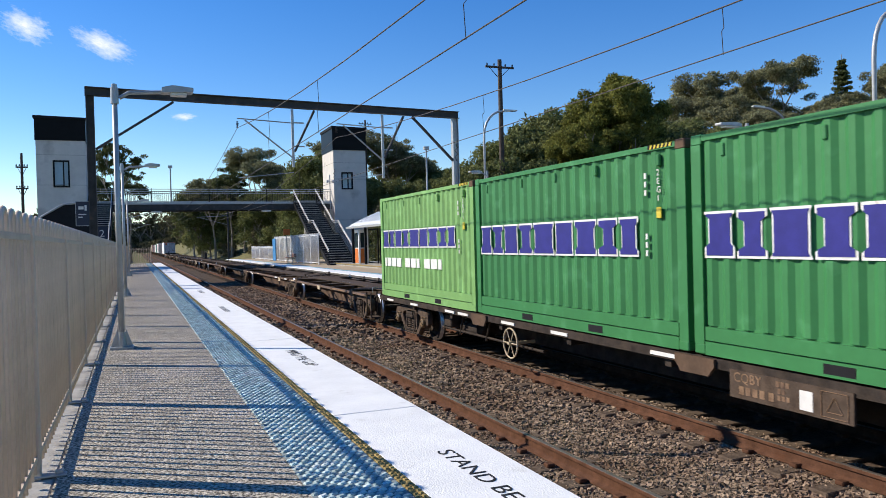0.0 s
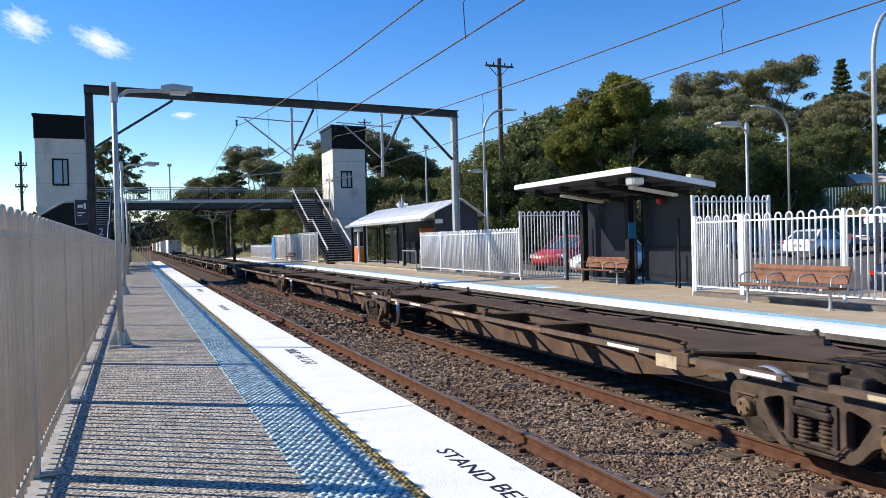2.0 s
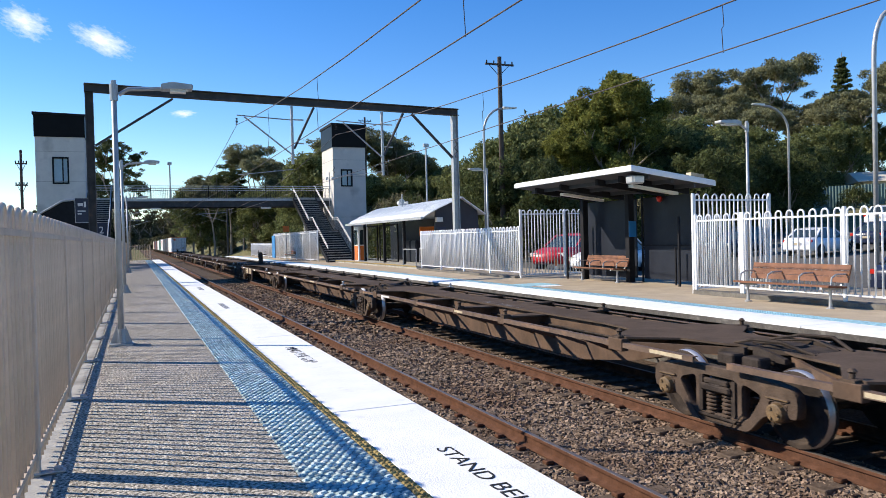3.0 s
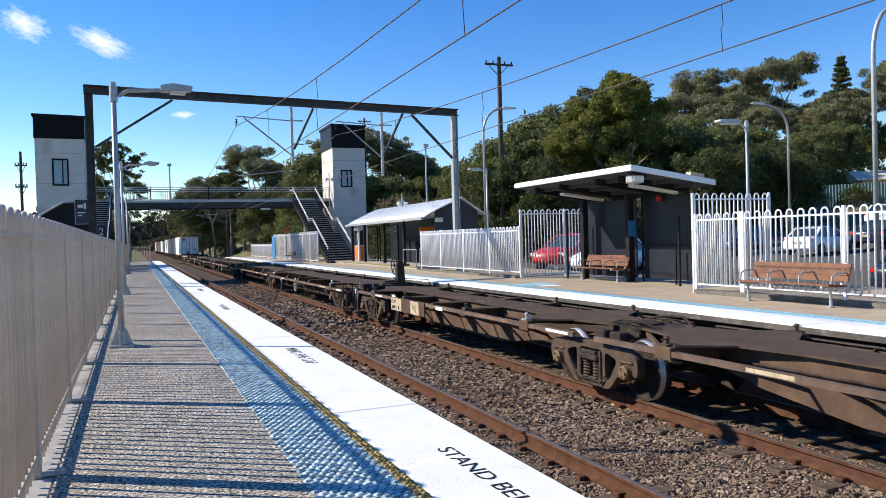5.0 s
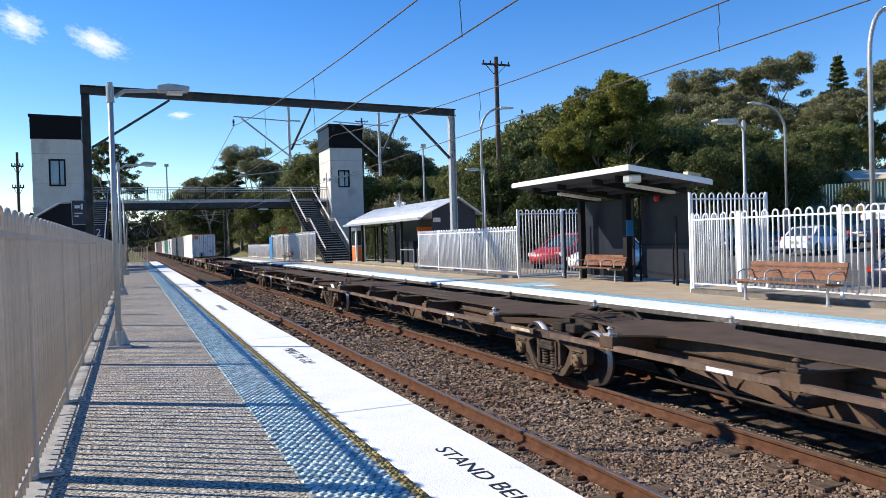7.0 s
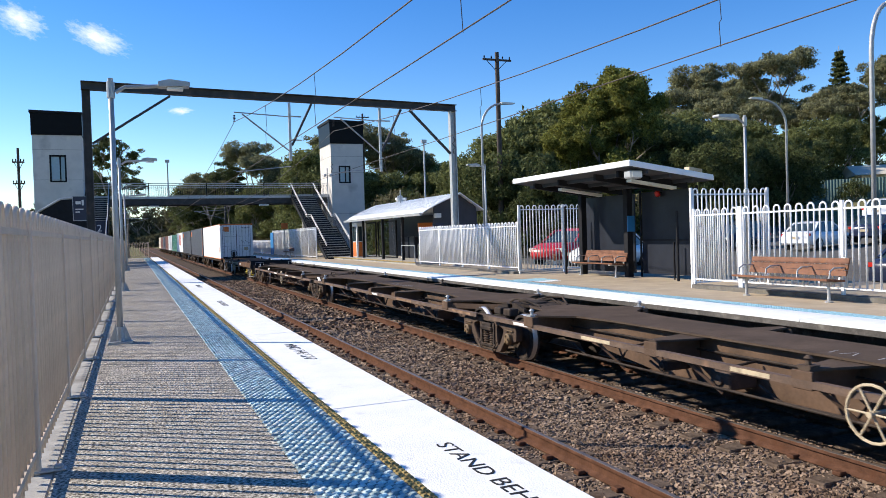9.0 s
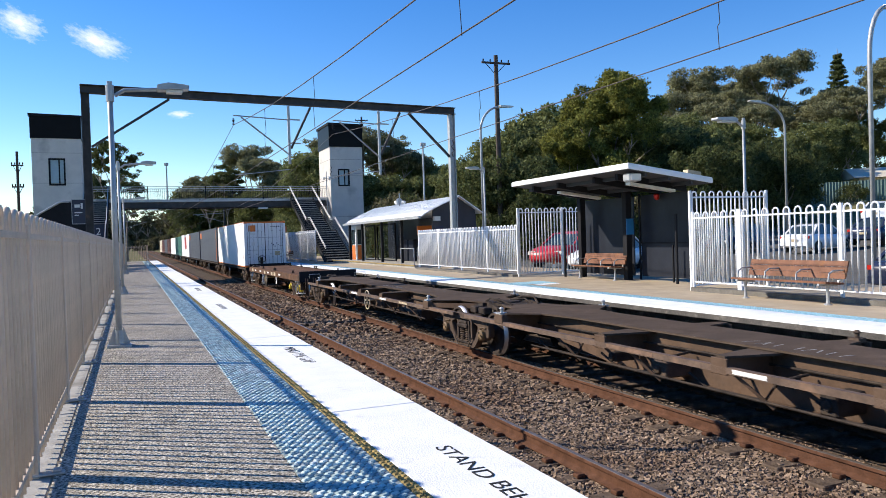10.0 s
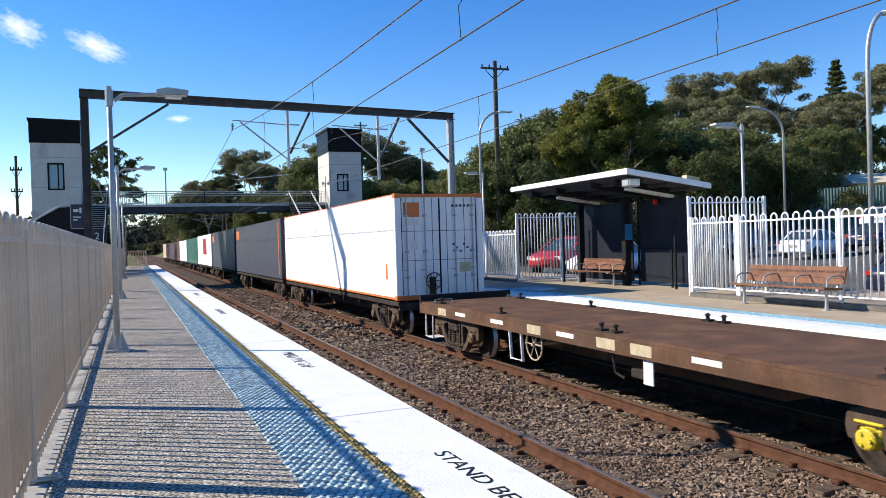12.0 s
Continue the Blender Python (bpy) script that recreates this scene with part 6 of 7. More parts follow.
def trade_blocks(c, length, y_first, span, z0, z1, bars=None):
    """Plain blue blocks with white borders along the near side, where a trade mark is painted."""
    x = -1.219 + 0.012
    k = span / (sum(BLOCKS) + 0.035 * 8)
    y = length - y_first
    for n, w in enumerate(BLOCKS):
        a, b = y - w * k, y
        m, h = 0.03, z1 - z0
        # each block is waisted or notched a little differently, as heavy slab shapes are
        q = (0.06, 0.10, 0.03, 0.10, 0.05, 0.02, 0.07, 0.13, 0.06)[n]
        lo, hi = z0 + h * (0.30, 0.22, 0.10, 0.22, 0.20, 0.12, 0.22, 0.26, 0.2)[n], z1 - h * (0.12, 0.22, 0.10, 0.22, 0.2, 0.12, 0.22, 0.24, 0.2)[n]
        shape = [(a, z0), (b, z0), (b, lo - 0.04), (b - q, lo), (b - q, hi), (b, hi + 0.04), (b, z1), (a, z1), (a, hi + 0.04), (a + q * 0.7, hi), (a + q * 0.7, lo), (a, lo - 0.04)]
        mid = ((a + b) / 2, (z0 + z1) / 2)
        bm = bmesh.new()
        prism(bm, shape, x - 0.006, x + 0.006, "X")
        p = part("white_border", bm, M["white_mark"], c, "white-bordered blue block")
        bm = bmesh.new()
        ky, kz = 1 - 2 * m / (b - a), 1 - 2 * m / h
        prism(bm, [(mid[0] + (u - mid[0]) * ky, mid[1] + (v - mid[1]) * kz) for u, v in shape], x - 0.012, x - 0.006, "X")
        part("blue_block", bm, M["letter_blue"], p)
        y -= (w + 0.035) * k
    if bars:
        y = length - y_first - 0.12
        for n, w in enumerate((0.12, 0.30, 0.32, 0.32, 0, 0.34, 0.34, 0.18, 0, 0.36, 0.36, 0.2)):
            if w:
                part("white_bar", boxes((x - 0.006, x + 0.01, y - w, y, bars[0], bars[1])), M["white_mark"], c)
            y -= (w + 0.07) if w else 0.24


def pockets(c, length, mat):
    x = -1.219
    # no openings cut: dark blocks, slightly proud, paint the shade inside the fork pockets
    for y in (length * 0.5 - 1.02 - 0.18, length * 0.5 + 1.02 - 0.18):
        part("fork_pocket", boxes((x - 0.003, x + 0.05, y, y + 0.36, 1.0, 1.10)), M["dark_steel"], c, "dark block painting the shade of a fork pocket opening")
    for y in (0.48, 1.88, 3.01, 4.12, 5.48):
        bm = bmesh.new()
        box(bm, x - 0.004, x + 0.05, y, y + 0.06, 3.27, 3.42, 0.012)
        part("vent", bm, M[mat], c, "small vent box")
    x = -1.219 + 0.012
    side_text("2EG1", 0.115, 0.55, 3.23, x, "white_mark", c, True)
    for y, z0, n in ((0.76, 3.13, 3), (0.75, 2.34, 3)):
        for j in range(n):
            part("code_bar", boxes((x - 0.004, x + 0.01, y, y + 0.04, z0 - j * 0.11, z0 - j * 0.11 + 0.075)), M["white_mark"], c)
    part("yellow_tag", boxes((x - 0.004, x + 0.01, 0.47, 0.56, 2.61, 2.75)), M["yellow_box"], c)
    part("hazard_ground", boxes((x - 0.014, x + 0.01, 0.22, 0.70, 3.495, 3.55)), M["dark_steel"], c)
    for k in range(6):
        bm = bmesh.new()
        prism(bm, [(0.25 + k * 0.075, 3.497), (0.285 + k * 0.075, 3.497), (0.265 + k * 0.075, 3.548), (0.23 + k * 0.075, 3.548)], x - 0.017, x - 0.013, "X")
        part("hazard_stripe", bm, M["yellow_box"], c, "yellow hazard stripe")


# loaded wagon with three green containers
wg = thing("container_wagon", "dark container flat wagon under three green containers", "freight wagon", group="wagons of the train")
on_track(wg, 0.3)
bogie(wg, 17.28), bogie(wg, 3.0)
flat_frame(wg, 0.2, 19.4, False, "under", 0.97, side=0.12)
coupler(wg, 19.5, 1), coupler(wg, 0.1, -1)
for y in (1.2, 3.4, 7.2, 9.73, 11.5, 13.5, 14.2, 16.4, 18.2):
    part("reflector", boxes((-1.215, -1.2, y, y + 0.5, 0.845, 0.895)), M["white_mark"], wg, "white marker strip")
for y in (6.85, 12.95):
    bm = bmesh.new()
    prism(bm, [(y - 0.34, 0.93), (y + 0.34, 0.93), (y + 0.34, 0.84), (y + 0.24, 0.72), (y - 0.24, 0.72), (y - 0.34, 0.84)], -1.24, -1.2, "X")
    part("lock_plate", bm, M["brown"], wg, "brown container lock plate")
board = part("marking_board", boxes((-1.22, -1.19, 4.70, 6.28, 0.55, 0.86)), M["bogie"], wg, "dusty brown marking board")
side_text("CQBY", 0.15, 6.22, 0.735, -1.222, "tan_strip", wg)
for y0, z0, n, w in ((6.14, 0.60, 4, 0.07), (5.72, 0.60, 1, 0.07), (5.62, 0.77, 3, 0.045), (5.60, 0.70, 2, 0.04), (5.60, 0.63, 3, 0.04)):
    for j in range(n):
        part("code_bar", boxes((-1.2235, -1.22, y0 - j * w * 1.4 - w, y0 - j * w * 1.4, z0, z0 + w * 1.3)), M["tan_strip"], board)
part("white_patch", boxes((-1.224, -1.22, 5.16, 5.32, 0.59, 0.79)), M["white_mark"], board)
bm = bmesh.new()
for a, b in (((4.76, 0.58), (5.06, 0.58)), ((4.76, 0.83), (5.06, 0.83)), ((4.76, 0.58), (4.76, 0.83)), ((5.06, 0.58), (5.06, 0.83)), ((4.82, 0.63), (5.0, 0.63)), ((4.82, 0.63), (4.91, 0.78)), ((5.0, 0.63), (4.91, 0.78))):
    beam(bm, (-1.222, *a), (-1.222, *b), 0.006, 0.014, (1, 0, 0))
part("triangle_mark", bm, M["tan_strip"], board)
handbrake(wg, -1.15, 11.77, 0.50)
bm = bmesh.new()
lathe(bm, [(13.8, 0.05), (13.85, 0.16), (14.7, 0.16), (14.75, 0.05)], "Y", (-0.7, 0, 0.5), 14)
for y in (12.2, 13.0, 14.3, 15.2):
    bar(bm, (-0.95, y, 0.8), (-0.9, y + 0.3, 0.35), 0.025, 6)
bar(bm, (-0.9, 11.0, 0.42), (-0.9, 15.6, 0.42), 0.025, 6)
box(bm, -0.95, -0.6, 15.0, 15.4, 0.45, 0.75, 0.03)
part("brake_gear", bm, M["under"], wg)

for k, (s0, mt, lab) in enumerate(((13.36, "green_light", "faded light green shipping container with blue blocks"), (7.23, "green", "green shipping container with blue blocks"), (1.10, "green", "green shipping container with blue blocks"))):
    c = container(6.02, 2.591, M[mt], lab, True, 0.97, s0 + 0.02)
    trade_blocks(c, 6.02, 0.20, 4.88, *((2.24, 2.70, (1.76, 1.98)) if k == 0 else (2.11, 2.65)))
    pockets(c, 6.02, mt)


def box_wagon(s, length, mat, label, trim, base, height, corrugated=False, doors=False, near=True):
    w = thing("container_wagon", "dark container wagon under a long container", "freight wagon", group="wagons of the train")
    on_track(w, s)
    bogie(w, 1.6, near=near), bogie(w, length - 1.6, near=near)
    flat_frame(w, 0.0, length, False, "under", base, side=0.11)
    coupler(w, -0.1, -1), coupler(w, length + 0.1, 1)
    return container(length - 0.1, height, M[mat], label, corrugated, base, s + 0.05, trim, doors)


c = box_wagon(183.4, 14.65, "white_paint", "long white container with an orange base rail and double doors", "orange", 0.93, 2.72, False, True)
part("orange_square", boxes((-0.98, -0.55, 0.018, 0.03, 3.05, 3.42)), M["orange"], c, "orange square mark")
part("notice", boxes((-0.95, -0.58, 0.018, 0.03, 2.85, 3.0), (-0.8, -0.6, 0.018, 0.03, 2.2, 2.45)), M["white_mark"], c)
part("yellow_notice", boxes((0.55, 0.85, 0.018, 0.03, 1.6, 1.85)), M["cream_mark"], c)
bm = bmesh.new()
for j in range(6):
    box(bm, 0.35 + j * 0.11, 0.42 + j * 0.11, 0.02, 0.03, 3.3, 3.36)
    box(bm, 0.35 + j * 0.1, 0.41 + j * 0.1, 0.02, 0.03, 2.3 - 0.09 * (j % 3), 2.35 - 0.09 * (j % 3))
part("code_bars", bm, M["grey_paint"], c)
bm = bmesh.new()
tube(bm, [(-0.25 + 0.21 * math.cos(a), -0.12, 1.40 + 0.21 * math.sin(a)) for a in (2 * math.pi * k / 20 for k in range(21))], 0.016, 6)
for k in range(6):
    a = k * math.pi / 3
    bar(bm, (-0.25, -0.12, 1.40), (-0.25 + 0.21 * math.cos(a), -0.12, 1.40 + 0.21 * math.sin(a)), 0.012, 6)
bar(bm, (-0.25, -0.12, 1.40), (-0.25, 0.05, 1.40), 0.03, 8)
part("wheel_bracket", boxes((-0.33, -0.17, -0.06, 0.0, 0.95, 1.5)), M["under"], c)
part("handbrake_wheel", bm, M["under"], c, "dark spoked handbrake wheel")
part("orange_bars", boxes((-1.224, -1.2, 0.75, 0.85, 1.45, 1.85)), M["orange"], c)
c = box_wagon(198.9, 15.3, "grey_paint", "long slate-grey container with an orange square", None, 0.93, 2.72)
part("orange_square", boxes((-1.226, -1.2, 13.6, 14.9, 2.9, 3.4)), M["orange"], c)
part("orange_band", boxes((-1.226, -1.2, 0.5, 0.68, 1.1, 3.5)), M["orange"], c)
c = box_wagon(215.0, 14.0, "grey_paint", "long slate-grey container with an orange square", None, 0.93, 2.72)
part("orange_square", boxes((-1.226, -1.2, 12.3, 13.6, 2.9, 3.4)), M["orange"], c)
c = box_wagon(229.8, 13.6, "white_paint", "white refrigerated container with red marking", None, 0.93, 2.7, near=False)
part("red_patch", boxes((-1.226, -1.2, 4.5, 7.5, 1.9, 3.3)), M["red"], c)
box_wagon(244.0, 14.6, "green_far", "teal green corrugated container on a wagon", None, 0.93, 2.6, True, near=False)
box_wagon(259.2, 13.8, "white_paint", "plain white container on a wagon", None, 0.93, 2.6, near=False)
box_wagon(273.6, 13.0, "brick_paint", "oxide red corrugated container on a wagon", None, 0.93, 2.6, True, near=False)
box_wagon(287.2, 13.0, "grey_paint", "plain grey container on a wagon", None, 0.93, 2.6, near=False)
box_wagon(300.8, 13.0, "brick_paint", "oxide red corrugated container on a wagon", None, 0.93, 2.6, True, near=False)
box_wagon(314.4, 13.0, "cream_wall", "cream corrugated container on a wagon", None, 0.93, 2.6, True, near=False)

# ---- trees ----


def leaf_cloud(clumps, density, size, seed, flat=0.8):
    """Leaves as small pointed blades filled into flattened clumps: centre, radius. Denser towards the skin of each clump."""
    rng = np.random.default_rng(seed)
    P, N = [], []
    for (cx, cy, cz), r in clumps:
        n = max(24, int(density * r * r))
        d = rng.normal(size=(n, 3))
        d[:, 2] += 0.25
        d /= np.linalg.norm(d, axis=1)[:, None]
        rad = r * rng.uniform(0.3, 1.0, n) ** 0.55 * (1 + 0.30 * np.sin(d[:, 0] * 5 + cx) * np.cos(d[:, 2] * 6 + cy) + rng.normal(0, 0.10, n))
        P.append(np.array([cx, cy, cz]) + d * rad[:, None] * np.array([1, 1, flat]))
        N.append(d)
    P, N = np.concatenate(P), np.concatenate(N)
    n = len(P)
    a = rng.normal(size=(n, 3)) + np.array([0, 0, -0.35])
    a /= np.linalg.norm(a, axis=1)[:, None]
    b = np.cross(a, N + rng.normal(0, 0.6, (n, 3)))
    b /= np.linalg.norm(b, axis=1)[:, None]
    s = size * rng.uniform(0.6, 1.5, (n, 1))
    v = np.stack([P - a * s, P + b * s * 0.62, P + a * s * 0.75 - b * s * 0.25], 1).reshape(-1, 3)
    return v, np.arange(n * 3).reshape(-1, 3)


def cloud_mesh(v, f, mat):
    me = bpy.data.meshes.new("crown")
    me.from_pydata(v.tolist(), [], f.tolist())
    me.materials.append(mat)
    return me


def limb(bm, rnd, p, d, length, r, depth, ends, spread, up=0.3):
    """A crooked limb that forks."""
    pts = [p]
    q = p.copy()
    for k in range(3):
        d = (d + Vector((rnd.uniform(-1, 1), rnd.uniform(-1, 1), rnd.uniform(-0.2, 0.6))) * 0.16).normalized()
        q = q + d * length / 3
        pts.append(q.copy())
    for i in range(3):
        bar(bm, pts[i], pts[i + 1], r * (1 - 0.17 * i), 6 if depth > 1 else 4, r * (1 - 0.17 * (i + 1)))
    if depth == 0:
        ends.append(q)
        return
    turn = rnd.uniform(0, 2 * math.pi)
    forks = 3 if depth > 1 else rnd.choice((2, 3))
    for k in range(forks):
        a = turn + 2 * math.pi * k / forks + rnd.uniform(-0.5, 0.5)
        side = Vector((math.cos(a), math.sin(a), rnd.uniform(0.0, up)))
        limb(bm, rnd, q, (d + side * spread).normalized(), length * rnd.uniform(0.5, 0.75), r * 0.55, depth - 1, ends, spread, up)


def tree_kind(kind, height, width, seed, leaf, density):
    """Meshes of a tree of that height and crown width: trunk with limbs, crown. Origin at its foot."""
    rnd = random.Random(seed)
    bm = bmesh.new()
    ends, clumps = [], []
    if kind == "gum":
        # a bare pale trunk, long forking limbs, flat pads of leaves at their ends with gaps between
        limb(bm, rnd, Vector((0, 0, -0.5)), Vector((0.05, 0, 1)), height * 0.36, height * 0.017, 3, ends, 0.72)
        top = max(e.z for e in ends)
        reach = max(math.hypot(e.x, e.y) for e in ends)
        kx, kz = width * 0.43 / reach, height * 0.93 / top
        for v in bm.verts:
            t = min(1.0, max(0.0, v.co.z / (height * 0.36)))
            v.co = Vector((v.co.x * (1 + (kx - 1) * t), v.co.y * (1 + (kx - 1) * t), v.co.z * kz))
        for e in ends:
            x, y, z = e.x * kx, e.y * kx, e.z * kz
            clumps.append(((x, y, z), width * rnd.uniform(0.075, 0.115)))
            for k in range(3):
                clumps.append(((x + rnd.uniform(-1, 1) * width * 0.12, y + rnd.uniform(-1, 1) * width * 0.12, z + rnd.uniform(-0.09, 0.04) * height), width * rnd.uniform(0.045, 0.08)))
        v, f = leaf_cloud(clumps, density, leaf, seed, 0.55)
    elif kind == "round":
        # upright lobes, each of many clumps, dark hollows between
        limb(bm, rnd, Vector((0, 0, -0.5)), Vector((0, 0, 1)), height * 0.30, height * 0.022, 3, ends, 0.7, 0.8)
        lobes = []
        for k in range(9):
            a, r = k * 2.4 + rnd.uniform(-0.3, 0.3), width * 0.30 * math.sqrt((k + 0.6) / 9)
            lobes.append((r * math.cos(a), r * math.sin(a), height * (0.80 - 0.34 * (r / (width * 0.3)) ** 2 * rnd.uniform(0.3, 1.0)), width * rnd.uniform(0.15, 0.22)))
        for x, y, z, r in lobes:
            for k in range(11):
                u, a = rnd.uniform(-1, 1), rnd.uniform(0, 6.28)
                w = math.sqrt(1 - u * u) * r * 0.8
                clumps.append(((x + w * math.cos(a), y + w * math.sin(a), z + u * r * 1.05), r * rnd.uniform(0.30, 0.52)))
        for k in range(26):
            u, a = rnd.uniform(0.14, 0.62), rnd.uniform(0, 6.28)
            rr = width * 0.5 * (0.55 + 0.45 * math.sin(u * 3.1)) * rnd.uniform(0.55, 0.95)
            clumps.append(((rr * math.cos(a), rr * math.sin(a), height * u), width * rnd.uniform(0.07, 0.12)))
        v, f = leaf_cloud(clumps, density, leaf, seed, 0.85)
    elif kind == "bush":
        for k in range(4):
            limb(bm, rnd, Vector((rnd.uniform(-.3, .3), rnd.uniform(-.3, .3), -0.3)), Vector((rnd.uniform(-.6, .6), rnd.uniform(-.6, .6), 1)).normalized(), height * 0.4, height * 0.02, 1, ends, 0.8)
        for k in range(38):
            a, r = rnd.uniform(0, 6.28), width * 0.46 * math.sqrt(rnd.random())
            top = height * (1 - 0.6 * (2 * r / width) ** 2.2)
            clumps.append(((r * math.cos(a), r * math.sin(a), rnd.uniform(0.1, 0.92) * top), width * rnd.uniform(0.08, 0.15)))
        v, f = leaf_cloud(clumps, density, leaf, seed, 0.9)
    else:
        bar(bm, (0, 0, -0.5), (0, 0, height), height * 0.016, 8, 0.03)
        for k in range(22):
            z = height * (0.12 + 0.86 * k / 22)
            rad = width * 0.5 * (1 - k / 23)
            for j in range(7):
                a = j * 0.9 + k * 0.5
                for t in (0.35, 0.68, 1.0):
                    clumps.append(((rad * t * math.cos(a), rad * t * math.sin(a), z + 0.25 * rad * t + rnd.uniform(-0.2, 0.2)), 0.085 * width * (1 - 0.5 * k / 23)))
        v, f = leaf_cloud(clumps, density, leaf, seed, 0.35)
    return mesh_of(bm, M["bark"]), v, f


KINDS = {
    "broad": (tree_kind("round", 15.0, 9.8, 3, 0.125, 1150), "leaf_a", "broad-crowned green tree of many upright lobes on the slope"),
    "dark": (tree_kind("round", 9.5, 9.0, 5, 0.16, 270), "leaf_c", "dense dark green tree"),
    "olive": (tree_kind("round", 10.0, 8.5, 41, 0.165, 270), "leaf_e", "dense olive green woodland tree"),
    "gum_a": (tree_kind("gum", 19.0, 13.0, 7, 0.16, 330), "leaf_b", "tall gum tree with pale limbs and open flat-topped crown"),
    "gum_b": (tree_kind("gum", 15.0, 11.0, 12, 0.16, 330), "leaf_b", "gum tree with pale limbs and ragged crown"),
    "gum_c": (tree_kind("gum", 20.0, 9.0, 13, 0.20, 190), "leaf_c", "tall slender dark gum tree with a bare trunk"),
    "bush_a": (tree_kind("bush", 5.5, 7.5, 17, 0.17, 190), "leaf_c", "dense dark green shrub"),
    "bush_b": (tree_kind("bush", 7.0, 8.0, 19, 0.20, 150), "leaf_d", "bushy olive brown shrub"),
    "wood": (tree_kind("bush", 12.0, 11.0, 29, 0.45, 40), "leaf_d", "dense dark woodland tree far along the line"),
    "pine": (tree_kind("pine", 17.0, 6.2, 23, 0.20, 120), "leaf_c", "tall tiered dark conifer on the hill"),
}
MADE = {}


def tree(kind, x, y, size=1.0):
    (trunk, v, f), leaf, label = KINDS[kind]
    m = pose(x, y, ground_z(x, y), 0, 0, (x * 37 + y * 61) % 360)
    if kind not in MADE:
        noun = "shrub" if kind.startswith("bush") else "tree"
        t = thing(noun, label, noun, m)
        part("trunk", trunk, None, t)
        part("crown", cloud_mesh(v, f, M[leaf]), None, t)
        MADE[kind] = t
        t.scale = (size,) * 3
        return t
    src = MADE[kind]
    old = src.scale.copy()
    src.scale = (size,) * 3
    t = copy_thing(src, m)
    src.scale = old
    return t


# slope behind the car park, hilltop, and the woods along the line behind the bridge
PLANTED = {
    "broad": ((36.1, 50.4, 1.03), (32.2, 50.6, 0.74)),
    "dark": ((23.5, 46.4, 0.75), (25.1, 45.5, 0.8), (25.3, 43.2, 0.69), (39.6, 47.7, 0.98), (43.2, 49.9, 0.92), (37.6, 41.5, 0.76), (41.7, 43.1, 0.76), (47.3, 46.1, 0.77),
        (45.5, 42.2, 0.66),),
    "olive": ((42.5, 56.5, 1.15), (46, 57, 1.1), (50, 58, 1.1), (28.1, 57.5, 0.93), (29, 54.8, 1.04), (32.4, 57.5, 1.17), (35.8, 60.1, 1.32), (39.4, 62.7, 1.37), (57.2, 61.5, 1.03), (60.6, 61, 0.96), (62.3, 56.3, 0.79),
        (66.5, 57.6, 0.86), (70.9, 58.6, 0.9), (80.5, 61.5, 0.9), (82, 57, 0.9), (12, 149.5, 1.51), (24.6, 109.3, 1.5),
        (24.8, 105.1, 1.53), (44.2, 115.9, 1.27), (45.6, 113.2, 1.25), (46.6, 108.4, 1.17), (41.3, 91.1, 1.1), (41.2, 86.7, 1.09), (19.5, 126.5, 1.07), (22.3, 124, 1.07),
        (24, 117.6, 1.01),),
    "gum_a": ((70.4, 77.9, 1), (75.9, 71.1, 1.01), (85, 61.5, 0.85), (81.1, 58.5, 0.82), (20.1, 138.6, 1.01), (32, 115.7, 1.03), (35.8, 112.4, 0.97),),
    "gum_b": ((64.7, 76.3, 1.04), (67.8, 70.8, 0.98), (77.7, 77.8, 1.09), (65.7, 64.4, 0.79), (75.3, 65.9, 0.76), (82.8, 69.4, 0.88), (74.8, 60.1, 0.84), (58, 66.2, 0.77),
        (13.3, 139.4, 1.02), (21.6, 130.2, 1.03), (25, 125.5, 0.93), (39, 113.5, 1.13), (43.7, 120.3, 0.98),),
    "gum_c": ((11.8, 169.6, 0.76), (15.9, 137.1, 0.84), (25.1, 137.7, 0.76), (-2.1, 105, 0.87), (-0.7, 150, 0.87), (16.6, 149.1, 0.66), (18.1, 136.8, 0.6),),
    "pine": ((91.3, 74.8, 1.16),),
    "bush_a": ((26, 46, 0.9), (30.5, 45, 0.8), (38, 45.5, 0.7), (44, 45, 0.8), (49, 46, 0.8), (61.5, 49.3, 0.42), (24, 54, 1.0), (22.5, 62, 1.1), (20.5, 70, 0.9), (34, 45, 0.6)),
    "bush_b": ((33.5, 46, 0.7), (28, 48, 1.0), (24.5, 68, 1.1), (-11.5, 78, 0.62), (-14, 80, 0.7), (-13, 85, 0.5), (-16, 95, 0.55), (-20, 90, 0.6), (17, 100, 0.35), (18, 112, 0.4), (19, 125, 0.5), (15.5, 140, 0.5),
               (22, 92, 0.6), (26, 84, 0.7), (24, 105, 0.7), (31, 90, 0.9), (36, 84, 0.9), (30, 104, 1.1)),
}
for kind, spots in PLANTED.items():
    for x, y, size in spots:
        tree(kind, x, y, size)
for x, y, size in ((17.5, 165, 0.75), (16, 190, 0.8), (19, 215, 0.8), (17, 250, 0.9), (-7, 125, 0.7), (-6.5, 150, 0.8), (-8, 180, 0.9), (-6, 215, 0.9), (-5, 260, 1.0)):
    tree("gum_c", x, y, size)
for x, y, size in ((28.5, 106, 1.0), (32.5, 105, 1.12), (35.7, 104, 1.08), (38.8, 103, 1.02), (41.5, 102, 1.0), (13.5, 150, 1.1), (17, 145, 1.15), (21, 142, 1.1), (25, 135, 1.0), (28.5, 130, 1.05), (14.5, 178, 1.1), (31, 124, 1.0), (36, 122, 1.1), (-8.5, 112, 0.6), (-11, 140, 0.9)):
    tree("olive", x, y, size)
